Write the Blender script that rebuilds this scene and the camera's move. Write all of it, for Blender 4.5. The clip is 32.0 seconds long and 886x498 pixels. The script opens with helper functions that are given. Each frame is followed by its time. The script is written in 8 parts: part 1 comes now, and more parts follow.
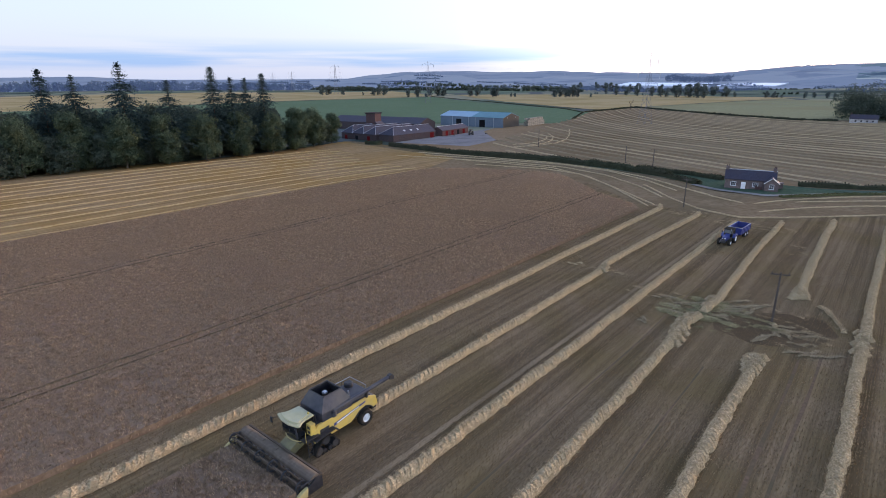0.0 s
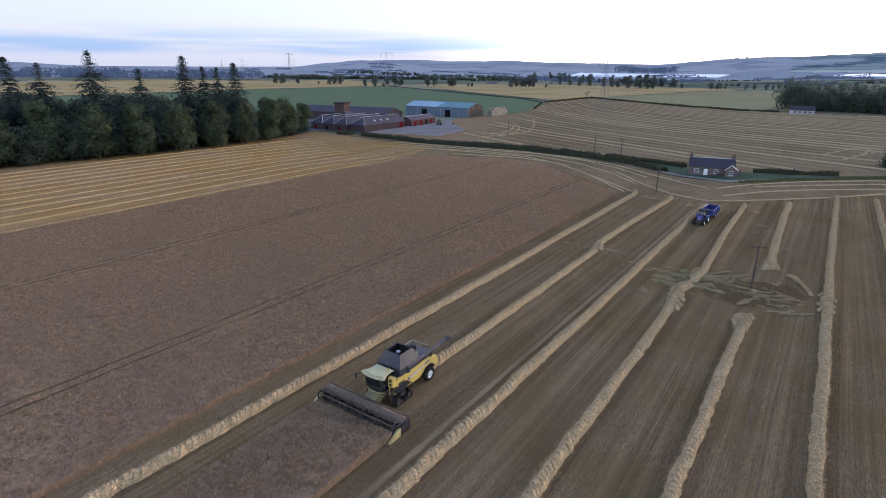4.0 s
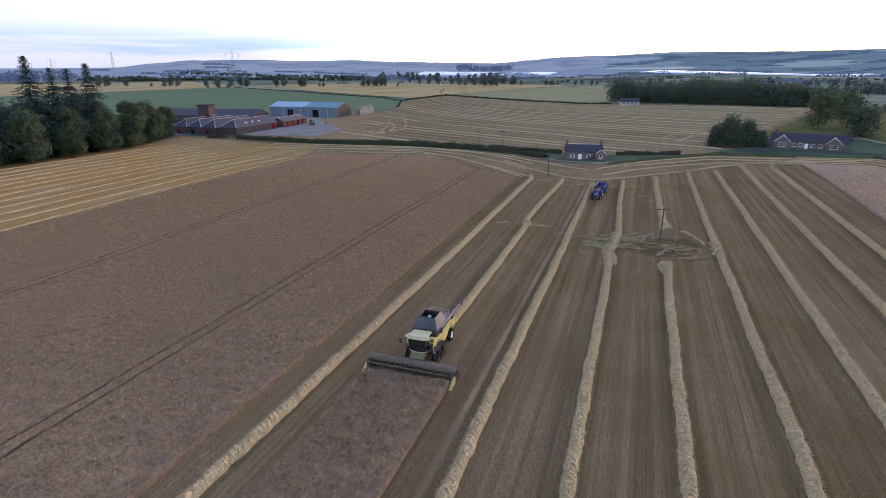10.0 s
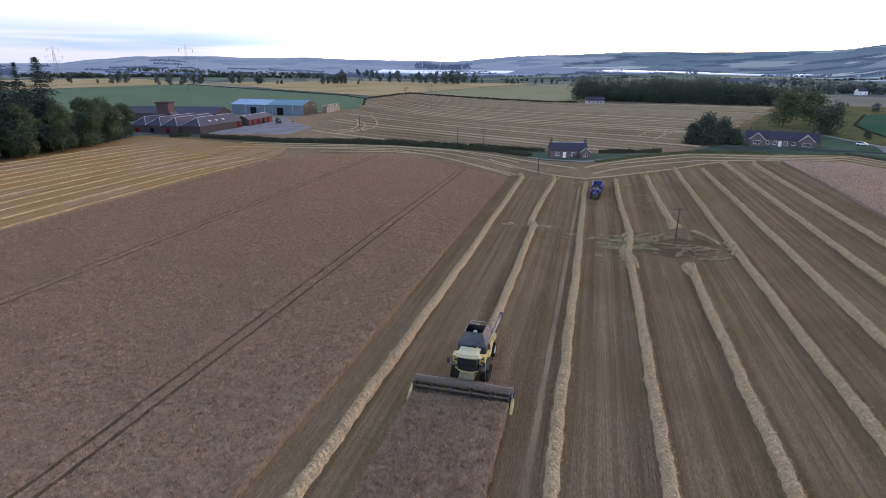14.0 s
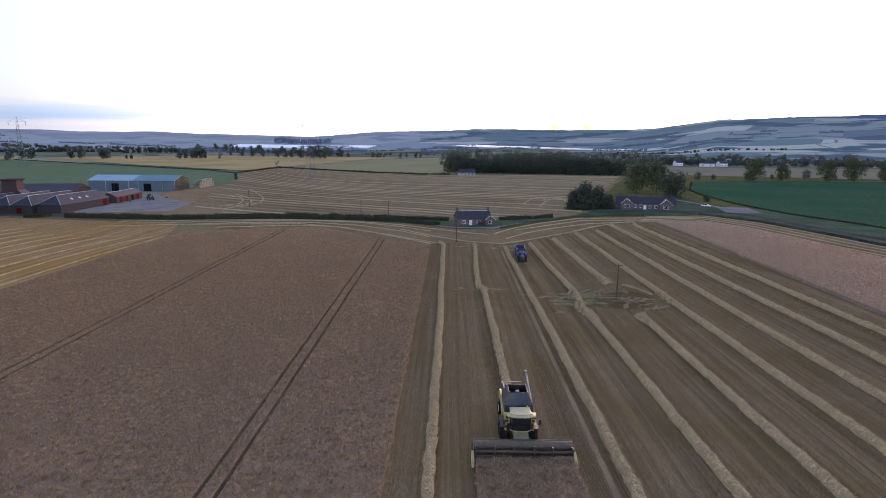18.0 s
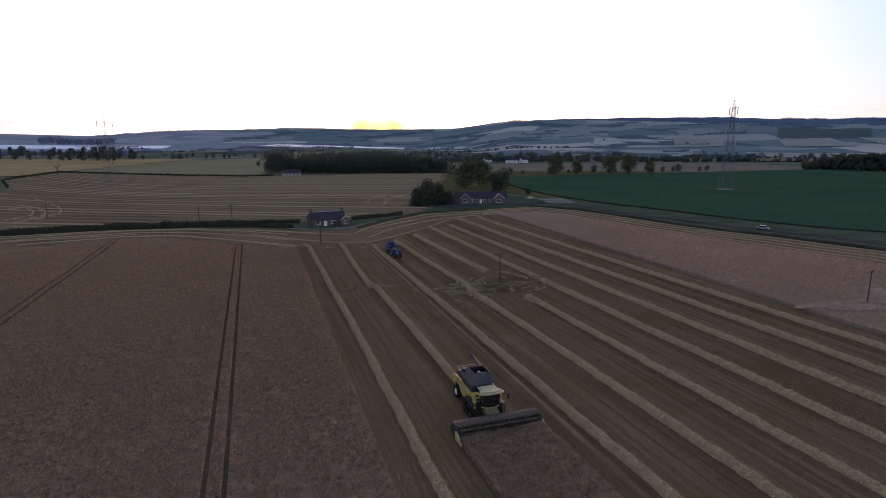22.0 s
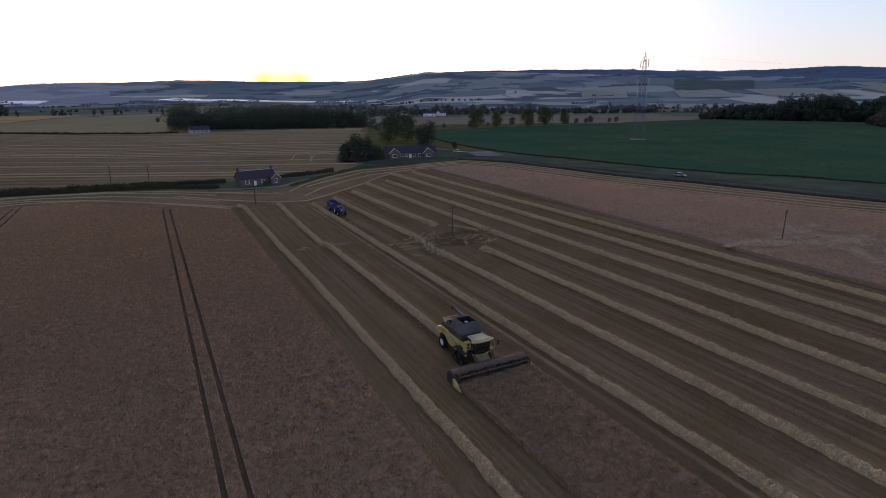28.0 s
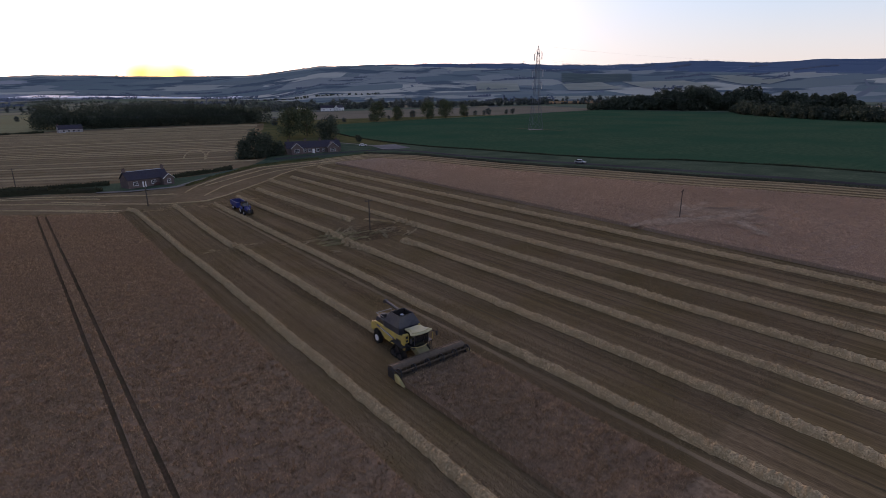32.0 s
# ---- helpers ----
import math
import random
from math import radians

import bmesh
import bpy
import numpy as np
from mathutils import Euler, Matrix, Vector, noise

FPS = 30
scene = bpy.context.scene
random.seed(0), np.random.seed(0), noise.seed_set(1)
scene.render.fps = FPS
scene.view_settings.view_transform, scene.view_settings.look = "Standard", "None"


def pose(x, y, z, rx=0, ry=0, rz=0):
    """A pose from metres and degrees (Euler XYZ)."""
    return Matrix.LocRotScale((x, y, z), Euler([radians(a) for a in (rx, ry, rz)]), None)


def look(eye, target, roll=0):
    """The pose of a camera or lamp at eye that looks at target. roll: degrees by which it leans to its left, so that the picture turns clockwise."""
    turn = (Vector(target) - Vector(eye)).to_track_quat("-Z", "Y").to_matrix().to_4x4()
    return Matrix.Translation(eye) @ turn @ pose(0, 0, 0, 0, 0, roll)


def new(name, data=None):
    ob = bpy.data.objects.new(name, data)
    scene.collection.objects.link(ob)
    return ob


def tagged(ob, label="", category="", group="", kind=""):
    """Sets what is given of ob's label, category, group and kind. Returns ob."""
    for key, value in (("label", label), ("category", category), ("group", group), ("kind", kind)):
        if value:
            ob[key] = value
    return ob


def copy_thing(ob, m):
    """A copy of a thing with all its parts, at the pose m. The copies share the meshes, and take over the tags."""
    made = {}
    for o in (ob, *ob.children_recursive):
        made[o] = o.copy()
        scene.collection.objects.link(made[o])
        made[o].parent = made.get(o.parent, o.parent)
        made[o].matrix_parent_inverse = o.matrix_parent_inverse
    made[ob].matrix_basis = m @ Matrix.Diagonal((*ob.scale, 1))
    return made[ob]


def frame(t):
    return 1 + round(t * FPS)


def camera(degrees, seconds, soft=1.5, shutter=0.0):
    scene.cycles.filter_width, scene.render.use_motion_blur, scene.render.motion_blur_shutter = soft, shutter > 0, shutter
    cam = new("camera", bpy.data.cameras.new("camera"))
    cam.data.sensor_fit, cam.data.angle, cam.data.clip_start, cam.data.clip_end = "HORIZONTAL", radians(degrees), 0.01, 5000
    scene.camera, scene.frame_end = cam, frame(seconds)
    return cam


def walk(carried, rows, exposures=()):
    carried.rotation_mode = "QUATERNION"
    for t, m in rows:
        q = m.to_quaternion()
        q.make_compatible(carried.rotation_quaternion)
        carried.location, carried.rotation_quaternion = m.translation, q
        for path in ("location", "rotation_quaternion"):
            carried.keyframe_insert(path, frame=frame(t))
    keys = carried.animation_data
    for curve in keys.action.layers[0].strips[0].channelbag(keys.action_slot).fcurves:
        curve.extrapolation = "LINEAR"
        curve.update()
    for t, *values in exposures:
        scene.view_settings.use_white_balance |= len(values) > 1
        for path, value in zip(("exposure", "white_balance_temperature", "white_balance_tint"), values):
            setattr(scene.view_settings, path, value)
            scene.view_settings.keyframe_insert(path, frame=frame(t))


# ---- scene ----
cam = camera(77.8, 32.0, soft=0.9)
PATH = [
    (0, (35.194, -83.805, 31.15), (33.974, -82.335, 30.558), -0.2),
    (0.5, (35.58, -85.133, 31.598), (34.396, -83.646, 30.976), -0.2),
    (1, (35.949, -86.516, 31.851), (34.805, -84.999, 31.226), -0.1),
    (1.5, (36.13, -87.886, 31.976), (35.017, -86.346, 31.351), -0.1),
    (2, (35.704, -89.341, 32.052), (34.611, -87.788, 31.425), -0.0),
    (2.5, (34.972, -90.918, 32.114), (33.893, -89.355, 31.488), 0.1),
    (3, (33.865, -92.664, 32.148), (32.79, -91.099, 31.52), 0.1),
    (3.5, (32.922, -94.354, 32.178), (31.841, -92.793, 31.551), 0.2),
    (5.5, (29.492, -100.549, 32.341), (28.405, -98.991, 31.714), 0.4),
    (6, (28.709, -101.859, 32.264), (27.675, -100.267, 31.636), 0.2),
    (6.5, (27.833, -103.055, 32.228), (26.833, -101.441, 31.599), 0.2),
    (7, (26.789, -104.309, 32.187), (25.822, -102.674, 31.559), 0.2),
    (7.5, (25.853, -105.723, 32.183), (24.922, -104.067, 31.555), 0.3),
    (8, (24.91, -107.344, 32.191), (24.068, -105.64, 31.566), 0.2),
    (8.5, (23.872, -108.883, 32.251), (23.148, -107.126, 31.626), -0.0),
    (9, (22.526, -110.209, 32.245), (21.902, -108.415, 31.619), -0.2),
    (9.5, (21.531, -111.154, 32.155), (20.895, -109.364, 31.529), -0.1),
    (10, (20.6, -111.562, 32.036), (19.969, -109.771, 31.408), -0.1),
    (10.5, (19.439, -111.385, 31.953), (18.932, -109.555, 31.325), -0.2),
    (11, (18.134, -110.92, 31.813), (17.662, -109.081, 31.184), -0.2),
    (11.5, (17.033, -110.328, 31.636), (16.555, -108.491, 31.006), -0.2),
    (12, (15.978, -109.7, 31.498), (15.495, -107.864, 30.868), -0.1),
    (12.5, (14.849, -109.128, 31.326), (14.361, -107.294, 30.696), -0.0),
    (13, (13.745, -108.806, 31.12), (13.255, -106.972, 30.492), 0.1),
    (13.5, (11.992, -108.853, 31.242), (11.501, -107.02, 30.611), 0.2),
    (14, (10.154, -109.031, 31.353), (9.663, -107.198, 30.72), 0.3),
    (14.5, (7.848, -109.219, 31.397), (7.351, -107.383, 30.779), 0.4),
    (16.5, (-0.456, -111.035, 31.154), (-0.9, -109.124, 30.765), 0.6),
    (17, (-2.609, -111.73, 31.125), (-2.933, -109.795, 30.737), 0.7),
    (17.5, (-5.046, -112.474, 31.148), (-5.213, -110.519, 30.763), 0.6),
    (18, (-7.536, -113.135, 31.178), (-7.558, -111.172, 30.795), 0.5),
    (18.5, (-9.828, -113.517, 31.138), (-9.675, -111.56, 30.756), 0.4),
    (19, (-12.084, -113.779, 31.133), (-11.866, -111.828, 30.752), 0.5),
    (19.5, (-14.323, -113.945, 31.163), (-14.012, -112.006, 30.783), 0.5),
    (20, (-16.282, -114.075, 31.234), (-15.909, -112.147, 30.852), 0.5),
    (20.5, (-18.078, -114.1, 31.331), (-17.686, -112.177, 30.949), 0.5),
    (21, (-19.845, -113.943, 31.45), (-19.265, -112.067, 31.069), 0.4),
    (21.5, (-21.726, -113.702, 31.338), (-21.058, -111.856, 30.958), 0.2),
    (22, (-23.452, -113.695, 31.254), (-22.822, -111.835, 30.873), 0.3),
    (22.5, (-24.988, -113.665, 31.3), (-24.399, -111.793, 30.918), 0.3),
    (23, (-26.273, -113.652, 31.343), (-25.704, -111.774, 30.958), 0.3),
    (23.5, (-27.317, -113.577, 31.354), (-26.779, -111.69, 30.968), 0.4),
    (24, (-28.037, -113.512, 31.382), (-27.522, -111.619, 30.995), 0.3),
    (24.5, (-28.921, -113.377, 31.354), (-28.423, -111.479, 30.967), 0.4),
    (25, (-29.513, -113.086, 31.342), (-28.972, -111.2, 30.955), 0.3),
    (25.5, (-29.955, -112.684, 31.343), (-29.356, -110.815, 30.956), 0.4),
    (26, (-30.178, -112.373, 31.341), (-29.509, -110.528, 30.954), 0.3),
    (26.5, (-30.4, -112.134, 31.346), (-29.622, -110.334, 30.956), 0.3),
    (28.5, (-31.514, -110.988, 31.285), (-30.603, -109.3, 30.717), 0.1),
    (29, (-31.843, -110.782, 31.24), (-30.904, -109.11, 30.673), 0.2),
    (29.5, (-32.155, -110.482, 31.118), (-31.176, -108.832, 30.554), 0.2),
    (30, (-32.523, -110.003, 30.924), (-31.504, -108.376, 30.361), 0.0),
    (30.5, (-32.963, -109.452, 30.951), (-31.931, -107.834, 30.389), 0.1),
    (31, (-33.128, -108.923, 30.866), (-32.113, -107.293, 30.304), 0.1),
    (31.5, (-33.097, -108.55, 30.665), (-32.081, -106.921, 30.105), 0.0),
    (32, (-33.098, -108.166, 30.34), (-31.917, -106.652, 29.782), -0.4),
]
EXPOSURES = [
    (0.0, 2.08, 7300, 32),
    (7.0, 2.15, 7500, 34),
    (9.0, 2.22, 7450, 34),
    (14.0, 2.25, 7550, 36),
    (18.0, 1.94, 7650, 36),
    (21.0, 1.12, 7700, 38),
    (24.0, 0.88, 7700, 40),
    (26.0, 0.9, 7750, 41),
    (32.0, 0.88, 7950, 43),
]
walk(cam, [(t, look(eye, target, roll)) for t, eye, target, roll in PATH], EXPOSURES)

# ---- world and sun ----
SUN_AZ, SUN_EL = 12.0, 1.6          # degrees: from +y towards +x, and above the horizon
world = bpy.data.worlds.new("dusk_sky")
scene.world = world
world.use_nodes = True
wn = world.node_tree
wn.nodes.clear()


def wnode(kind, **values):
    n = wn.nodes.new(kind)
    for key, value in values.items():
        n.inputs[key].default_value = value
    return n


sky = wn.nodes.new("ShaderNodeTexSky")
sky.sky_type = "NISHITA"
sky.sun_disc = False
sky.sun_elevation = radians(9.0)
sky.sun_rotation = radians(SUN_AZ)
sky.air_density, sky.dust_density, sky.ozone_density = 1.0, 0.5, 2.5
sky_way = wn.nodes.new("ShaderNodeTexCoord")
# long flat streaks of cloud near the horizon
flat = wn.nodes.new("ShaderNodeMapping")
flat.inputs["Scale"].default_value = (1.6, 1.6, 34.0)
streak = wnode("ShaderNodeTexNoise", Scale=1.6, Detail=4.0, Roughness=0.5)
ramp = wn.nodes.new("ShaderNodeValToRGB")
ramp.color_ramp.elements[0].position, ramp.color_ramp.elements[1].position = 0.36, 0.58
up_part = wn.nodes.new("ShaderNodeSeparateXYZ")
low = wn.nodes.new("ShaderNodeMapRange")
low.inputs["From Min"].default_value, low.inputs["From Max"].default_value = 0.066, 0.034
low2 = wn.nodes.new("ShaderNodeMapRange")
low2.inputs["From Min"].default_value, low2.inputs["From Max"].default_value = 0.012, 0.024
mul1, mul2 = wn.nodes.new("ShaderNodeMath"), wn.nodes.new("ShaderNodeMath")
mul1.operation = mul2.operation = "MULTIPLY"
west = wn.nodes.new("ShaderNodeMapRange")
west.inputs["From Min"].default_value, west.inputs["From Max"].default_value = 0.08, -0.3
west.inputs["To Min"].default_value = 0.05
mul3 = wn.nodes.new("ShaderNodeMath")
mul3.operation = "MULTIPLY"
cloudy = wn.nodes.new("ShaderNodeMixRGB")
cloudy.blend_type = "MULTIPLY"
cloudy.inputs["Color2"].default_value = (0.54, 0.76, 0.99, 1)
# thin high cloud whitens the lower sky
veil = wn.nodes.new("ShaderNodeMapRange")
veil.inputs["From Min"].default_value, veil.inputs["From Max"].default_value = 0.0, 0.55
veil.inputs["To Min"].default_value, veil.inputs["To Max"].default_value = 0.96, 0.0
pale = wn.nodes.new("ShaderNodeMixRGB")
# the veil is bluer and dimmer away from the sun
side_tone = wn.nodes.new("ShaderNodeMixRGB")
side_tone.inputs["Color1"].default_value, side_tone.inputs["Color2"].default_value = (2.75, 3.7, 4.3, 1), (0.80, 1.15, 1.55, 1)
away = wn.nodes.new("ShaderNodeMapRange")
away.inputs["From Min"].default_value, away.inputs["From Max"].default_value = 0.12, -0.62
# the brightness of the air round the sun
toward = wn.nodes.new("ShaderNodeVectorMath")
toward.operation = "DOT_PRODUCT"
toward.inputs[1].default_value = (math.sin(radians(SUN_AZ)) * math.cos(radians(1.25)), math.cos(radians(SUN_AZ)) * math.cos(radians(1.25)), math.sin(radians(1.25)))
near_sun = wn.nodes.new("ShaderNodeMapRange")
near_sun.inputs["From Min"].default_value, near_sun.inputs["From Max"].default_value = 0.55, 1.0
power = wn.nodes.new("ShaderNodeMath")
power.operation = "POWER"
power.inputs[1].default_value = 5.0
disc = wn.nodes.new("ShaderNodeMapRange")
disc.interpolation_type = "SMOOTHERSTEP"
disc.inputs["From Min"].default_value, disc.inputs["From Max"].default_value = 0.99960, 0.99996
glow = wn.nodes.new("ShaderNodeMixRGB")
glow.blend_type = "ADD"
glow.inputs["Color2"].default_value = (11.5, 9.2, 6.4, 1)
blaze = wn.nodes.new("ShaderNodeMixRGB")
blaze.blend_type = "ADD"
blaze.inputs["Color2"].default_value = (6.0, 4.6, 0.9, 1)
back = wnode("ShaderNodeBackground", Strength=0.15)
wout = wn.nodes.new("ShaderNodeOutputWorld")
L = wn.links.new
L(sky_way.outputs["Generated"], flat.inputs["Vector"])
L(flat.outputs["Vector"], streak.inputs["Vector"])
L(streak.outputs["Fac"], ramp.inputs["Fac"])
L(sky_way.outputs["Generated"], up_part.inputs["Vector"])
L(up_part.outputs["Z"], low.inputs["Value"])
L(up_part.outputs["Z"], low2.inputs["Value"])
L(ramp.outputs["Color"], mul1.inputs[0])
L(low.outputs["Result"], mul1.inputs[1])
L(mul1.outputs["Value"], mul2.inputs[0])
L(low2.outputs["Result"], mul2.inputs[1])
L(up_part.outputs["X"], west.inputs["Value"])
L(mul2.outputs["Value"], mul3.inputs[0])
L(west.outputs["Result"], mul3.inputs[1])
L(mul3.outputs["Value"], cloudy.inputs["Fac"])
L(up_part.outputs["Z"], veil.inputs["Value"])
L(veil.outputs["Result"], pale.inputs["Fac"])
L(sky.outputs["Color"], pale.inputs["Color1"])
L(up_part.outputs["X"], away.inputs["Value"])
L(away.outputs["Result"], side_tone.inputs["Fac"])
# the clear eastern sky: blue above, peach along the horizon
clear_up, clear_side = wn.nodes.new("ShaderNodeMapRange"), wn.nodes.new("ShaderNodeMapRange")
clear_up.inputs["From Min"].default_value, clear_up.inputs["From Max"].default_value = 0.02, 0.13
clear_side.inputs["From Min"].default_value, clear_side.inputs["From Max"].default_value = 0.52, 0.92
peach, east_tone = wn.nodes.new("ShaderNodeMixRGB"), wn.nodes.new("ShaderNodeMixRGB")
peach.inputs["Color1"].default_value, peach.inputs["Color2"].default_value = (2.42, 2.94, 2.92, 1), (1.50, 2.72, 3.55, 1)
L(up_part.outputs["Z"], clear_up.inputs["Value"])
L(clear_up.outputs["Result"], peach.inputs["Fac"])
L(up_part.outputs["X"], clear_side.inputs["Value"])
L(clear_side.outputs["Result"], east_tone.inputs["Fac"])
L(side_tone.outputs["Color"], east_tone.inputs["Color1"])
L(peach.outputs["Color"], east_tone.inputs["Color2"])
L(east_tone.outputs["Color"], pale.inputs["Color2"])
L(pale.outputs["Color"], cloudy.inputs["Color1"])
L(sky_way.outputs["Generated"], toward.inputs[0])
L(toward.outputs["Value"], near_sun.inputs["Value"])
L(near_sun.outputs["Result"], power.inputs[0])
L(power.outputs["Value"], glow.inputs["Fac"])
L(cloudy.outputs["Color"], glow.inputs["Color1"])
L(toward.outputs["Value"], disc.inputs["Value"])
L(disc.outputs["Result"], blaze.inputs["Fac"])
halo = wn.nodes.new("ShaderNodeMapRange")
halo.inputs["From Min"].default_value, halo.inputs["From Max"].default_value = 0.9970, 0.9997
warm = wn.nodes.new("ShaderNodeMixRGB")
warm.inputs["Color2"].default_value = (5.4, 3.75, 1.3, 1)
L(toward.outputs["Value"], halo.inputs["Value"])
halo.inputs["To Max"].default_value = 1.0
halo.interpolation_type = "SMOOTHSTEP"
near_ground = wn.nodes.new("ShaderNodeMapRange")
near_ground.inputs["From Min"].default_value, near_ground.inputs["From Max"].default_value = 0.070, 0.026
near_ground.interpolation_type = "SMOOTHSTEP"
low_gold = wn.nodes.new("ShaderNodeMath")
low_gold.operation = "MULTIPLY"
L(up_part.outputs["Z"], near_ground.inputs["Value"])
L(halo.outputs["Result"], low_gold.inputs[0])
L(near_ground.outputs["Result"], low_gold.inputs[1])
L(low_gold.outputs["Value"], warm.inputs["Fac"])
L(glow.outputs["Color"], warm.inputs["Color1"])
L(warm.outputs["Color"], blaze.inputs["Color1"])
L(blaze.outputs["Color"], back.inputs["Color"])
L(back.outputs["Background"], wout.inputs["Surface"])

sun = new("sun", bpy.data.lights.new("sun", "SUN"))
sun.data.energy, sun.data.angle, sun.data.color = 0.9, radians(5.0), (1.0, 0.85, 0.68)
az, el = radians(SUN_AZ), radians(SUN_EL + 1.2)
sun.matrix_world = look((0, 0, 0), (-math.sin(az) * math.cos(el), -math.cos(az) * math.cos(el), -math.sin(el)))


# ---- materials ----
def material(name, c1, c2, scale=2.0, rough=0.85, metal=0.0, bump=0.25, fine=None, stretch=(1, 1, 1), c3=None, big=0.05, island=0.0, spec=0.0, vary=0.0, band=0.0, thin=0.0):
    """Two colours mixed by a fine grain, a third by broad stains; bump from the grain; per-piece changes of tone."""
    m = bpy.data.materials.new(name)
    m.use_nodes = True
    nt = m.node_tree
    bsdf = nt.nodes["Principled BSDF"]
    bsdf.inputs["Roughness"].default_value, bsdf.inputs["Metallic"].default_value = rough, metal
    bsdf.inputs["Specular IOR Level"].default_value = spec
    tc, mp = nt.nodes.new("ShaderNodeTexCoord"), nt.nodes.new("ShaderNodeMapping")
    mp.inputs["Scale"].default_value = stretch
    grain, stain = nt.nodes.new("ShaderNodeTexNoise"), nt.nodes.new("ShaderNodeTexNoise")
    grain.inputs["Scale"].default_value, grain.inputs["Detail"].default_value = scale, 6.0
    stain.inputs["Scale"].default_value, stain.inputs["Detail"].default_value = big, 3.0
    nt.links.new(tc.outputs["Object"], mp.inputs["Vector"])
    nt.links.new(mp.outputs["Vector"], grain.inputs["Vector"])
    nt.links.new(tc.outputs["Object"], stain.inputs["Vector"])
    r = nt.nodes.new("ShaderNodeValToRGB")
    r.color_ramp.elements[0].position, r.color_ramp.elements[1].position = 0.35, 0.65
    r.color_ramp.elements[0].color, r.color_ramp.elements[1].color = (*c1, 1), (*c2, 1)
    nt.links.new(grain.outputs["Fac"], r.inputs["Fac"])
    r2 = nt.nodes.new("ShaderNodeMapRange")
    r2.inputs["From Min"].default_value, r2.inputs["From Max"].default_value = 0.42, 0.66
    nt.links.new(stain.outputs["Fac"], r2.inputs["Value"])
    mix = nt.nodes.new("ShaderNodeMixRGB")
    mix.inputs["Color2"].default_value = (*(c3 or tuple(0.75 * v for v in c1)), 1)
    nt.links.new(r2.outputs["Result"], mix.inputs["Fac"])
    nt.links.new(r.outputs["Color"], mix.inputs["Color1"])
    last = mix.outputs["Color"]
    if band:
        bm_, bn = nt.nodes.new("ShaderNodeMapping"), nt.nodes.new("ShaderNodeTexNoise")
        bm_.inputs["Scale"].default_value = (0.9, 0.008, 1.0)
        bn.inputs["Scale"].default_value, bn.inputs["Detail"].default_value, bn.inputs["Roughness"].default_value = 1.0, 6.0, 0.68
        nt.links.new(tc.outputs["Object"], bm_.inputs["Vector"])
        nt.links.new(bm_.outputs["Vector"], bn.inputs["Vector"])
        br = nt.nodes.new("ShaderNodeMapRange")
        br.inputs["From Min"].default_value, br.inputs["From Max"].default_value = 0.38, 0.62
        br.inputs["To Min"].default_value, br.inputs["To Max"].default_value = 1 - band, 1 + band
        nt.links.new(bn.outputs["Fac"], br.inputs["Value"])
        bh = nt.nodes.new("ShaderNodeHueSaturation")
        nt.links.new(br.outputs["Result"], bh.inputs["Value"])
        nt.links.new(last, bh.inputs["Color"])
        last = bh.outputs["Color"]
    if island or vary:
        hsv = nt.nodes.new("ShaderNodeHueSaturation")
        rng = nt.nodes.new("ShaderNodeMapRange")
        amount = island or vary
        rng.inputs["To Min"].default_value, rng.inputs["To Max"].default_value = 1 - amount, 1 + amount
        if island:
            nt.links.new(nt.nodes.new("ShaderNodeNewGeometry").outputs["Random Per Island"], rng.inputs["Value"])
        else:
            nt.links.new(nt.nodes.new("ShaderNodeObjectInfo").outputs["Random"], rng.inputs["Value"])
        nt.links.new(rng.outputs["Result"], hsv.inputs["Value"])
        nt.links.new(last, hsv.inputs["Color"])
        last = hsv.outputs["Color"]
    nt.links.new(last, bsdf.inputs["Base Color"])
    if thin:
        # light from behind shines through straw and leaves
        through_leaf, both = nt.nodes.new("ShaderNodeBsdfTranslucent"), nt.nodes.new("ShaderNodeMixShader")
        both.inputs["Fac"].default_value = thin
        nt.links.new(last, through_leaf.inputs["Color"])
        nt.links.new(bsdf.outputs["BSDF"], both.inputs[1])
        nt.links.new(through_leaf.outputs["BSDF"], both.inputs[2])
        nt.links.new(both.outputs["Shader"], nt.nodes["Material Output"].inputs["Surface"])
    if bump:
        b = nt.nodes.new("ShaderNodeBump")
        b.inputs["Strength"].default_value, b.inputs["Distance"].default_value = bump, 0.08
        nt.links.new(grain.outputs["Fac"], b.inputs["Height"])
        nt.links.new(b.outputs["Normal"], bsdf.inputs["Normal"])
    return m


def glass(name, colour=(0.03, 0.035, 0.04), rough=0.08):
    m = bpy.data.materials.new(name)
    m.use_nodes = True
    b = m.node_tree.nodes["Principled BSDF"]
    b.inputs["Base Color"].default_value, b.inputs["Roughness"].default_value = (*colour, 1), rough
    b.inputs["Specular IOR Level"].default_value = 0.6
    return m


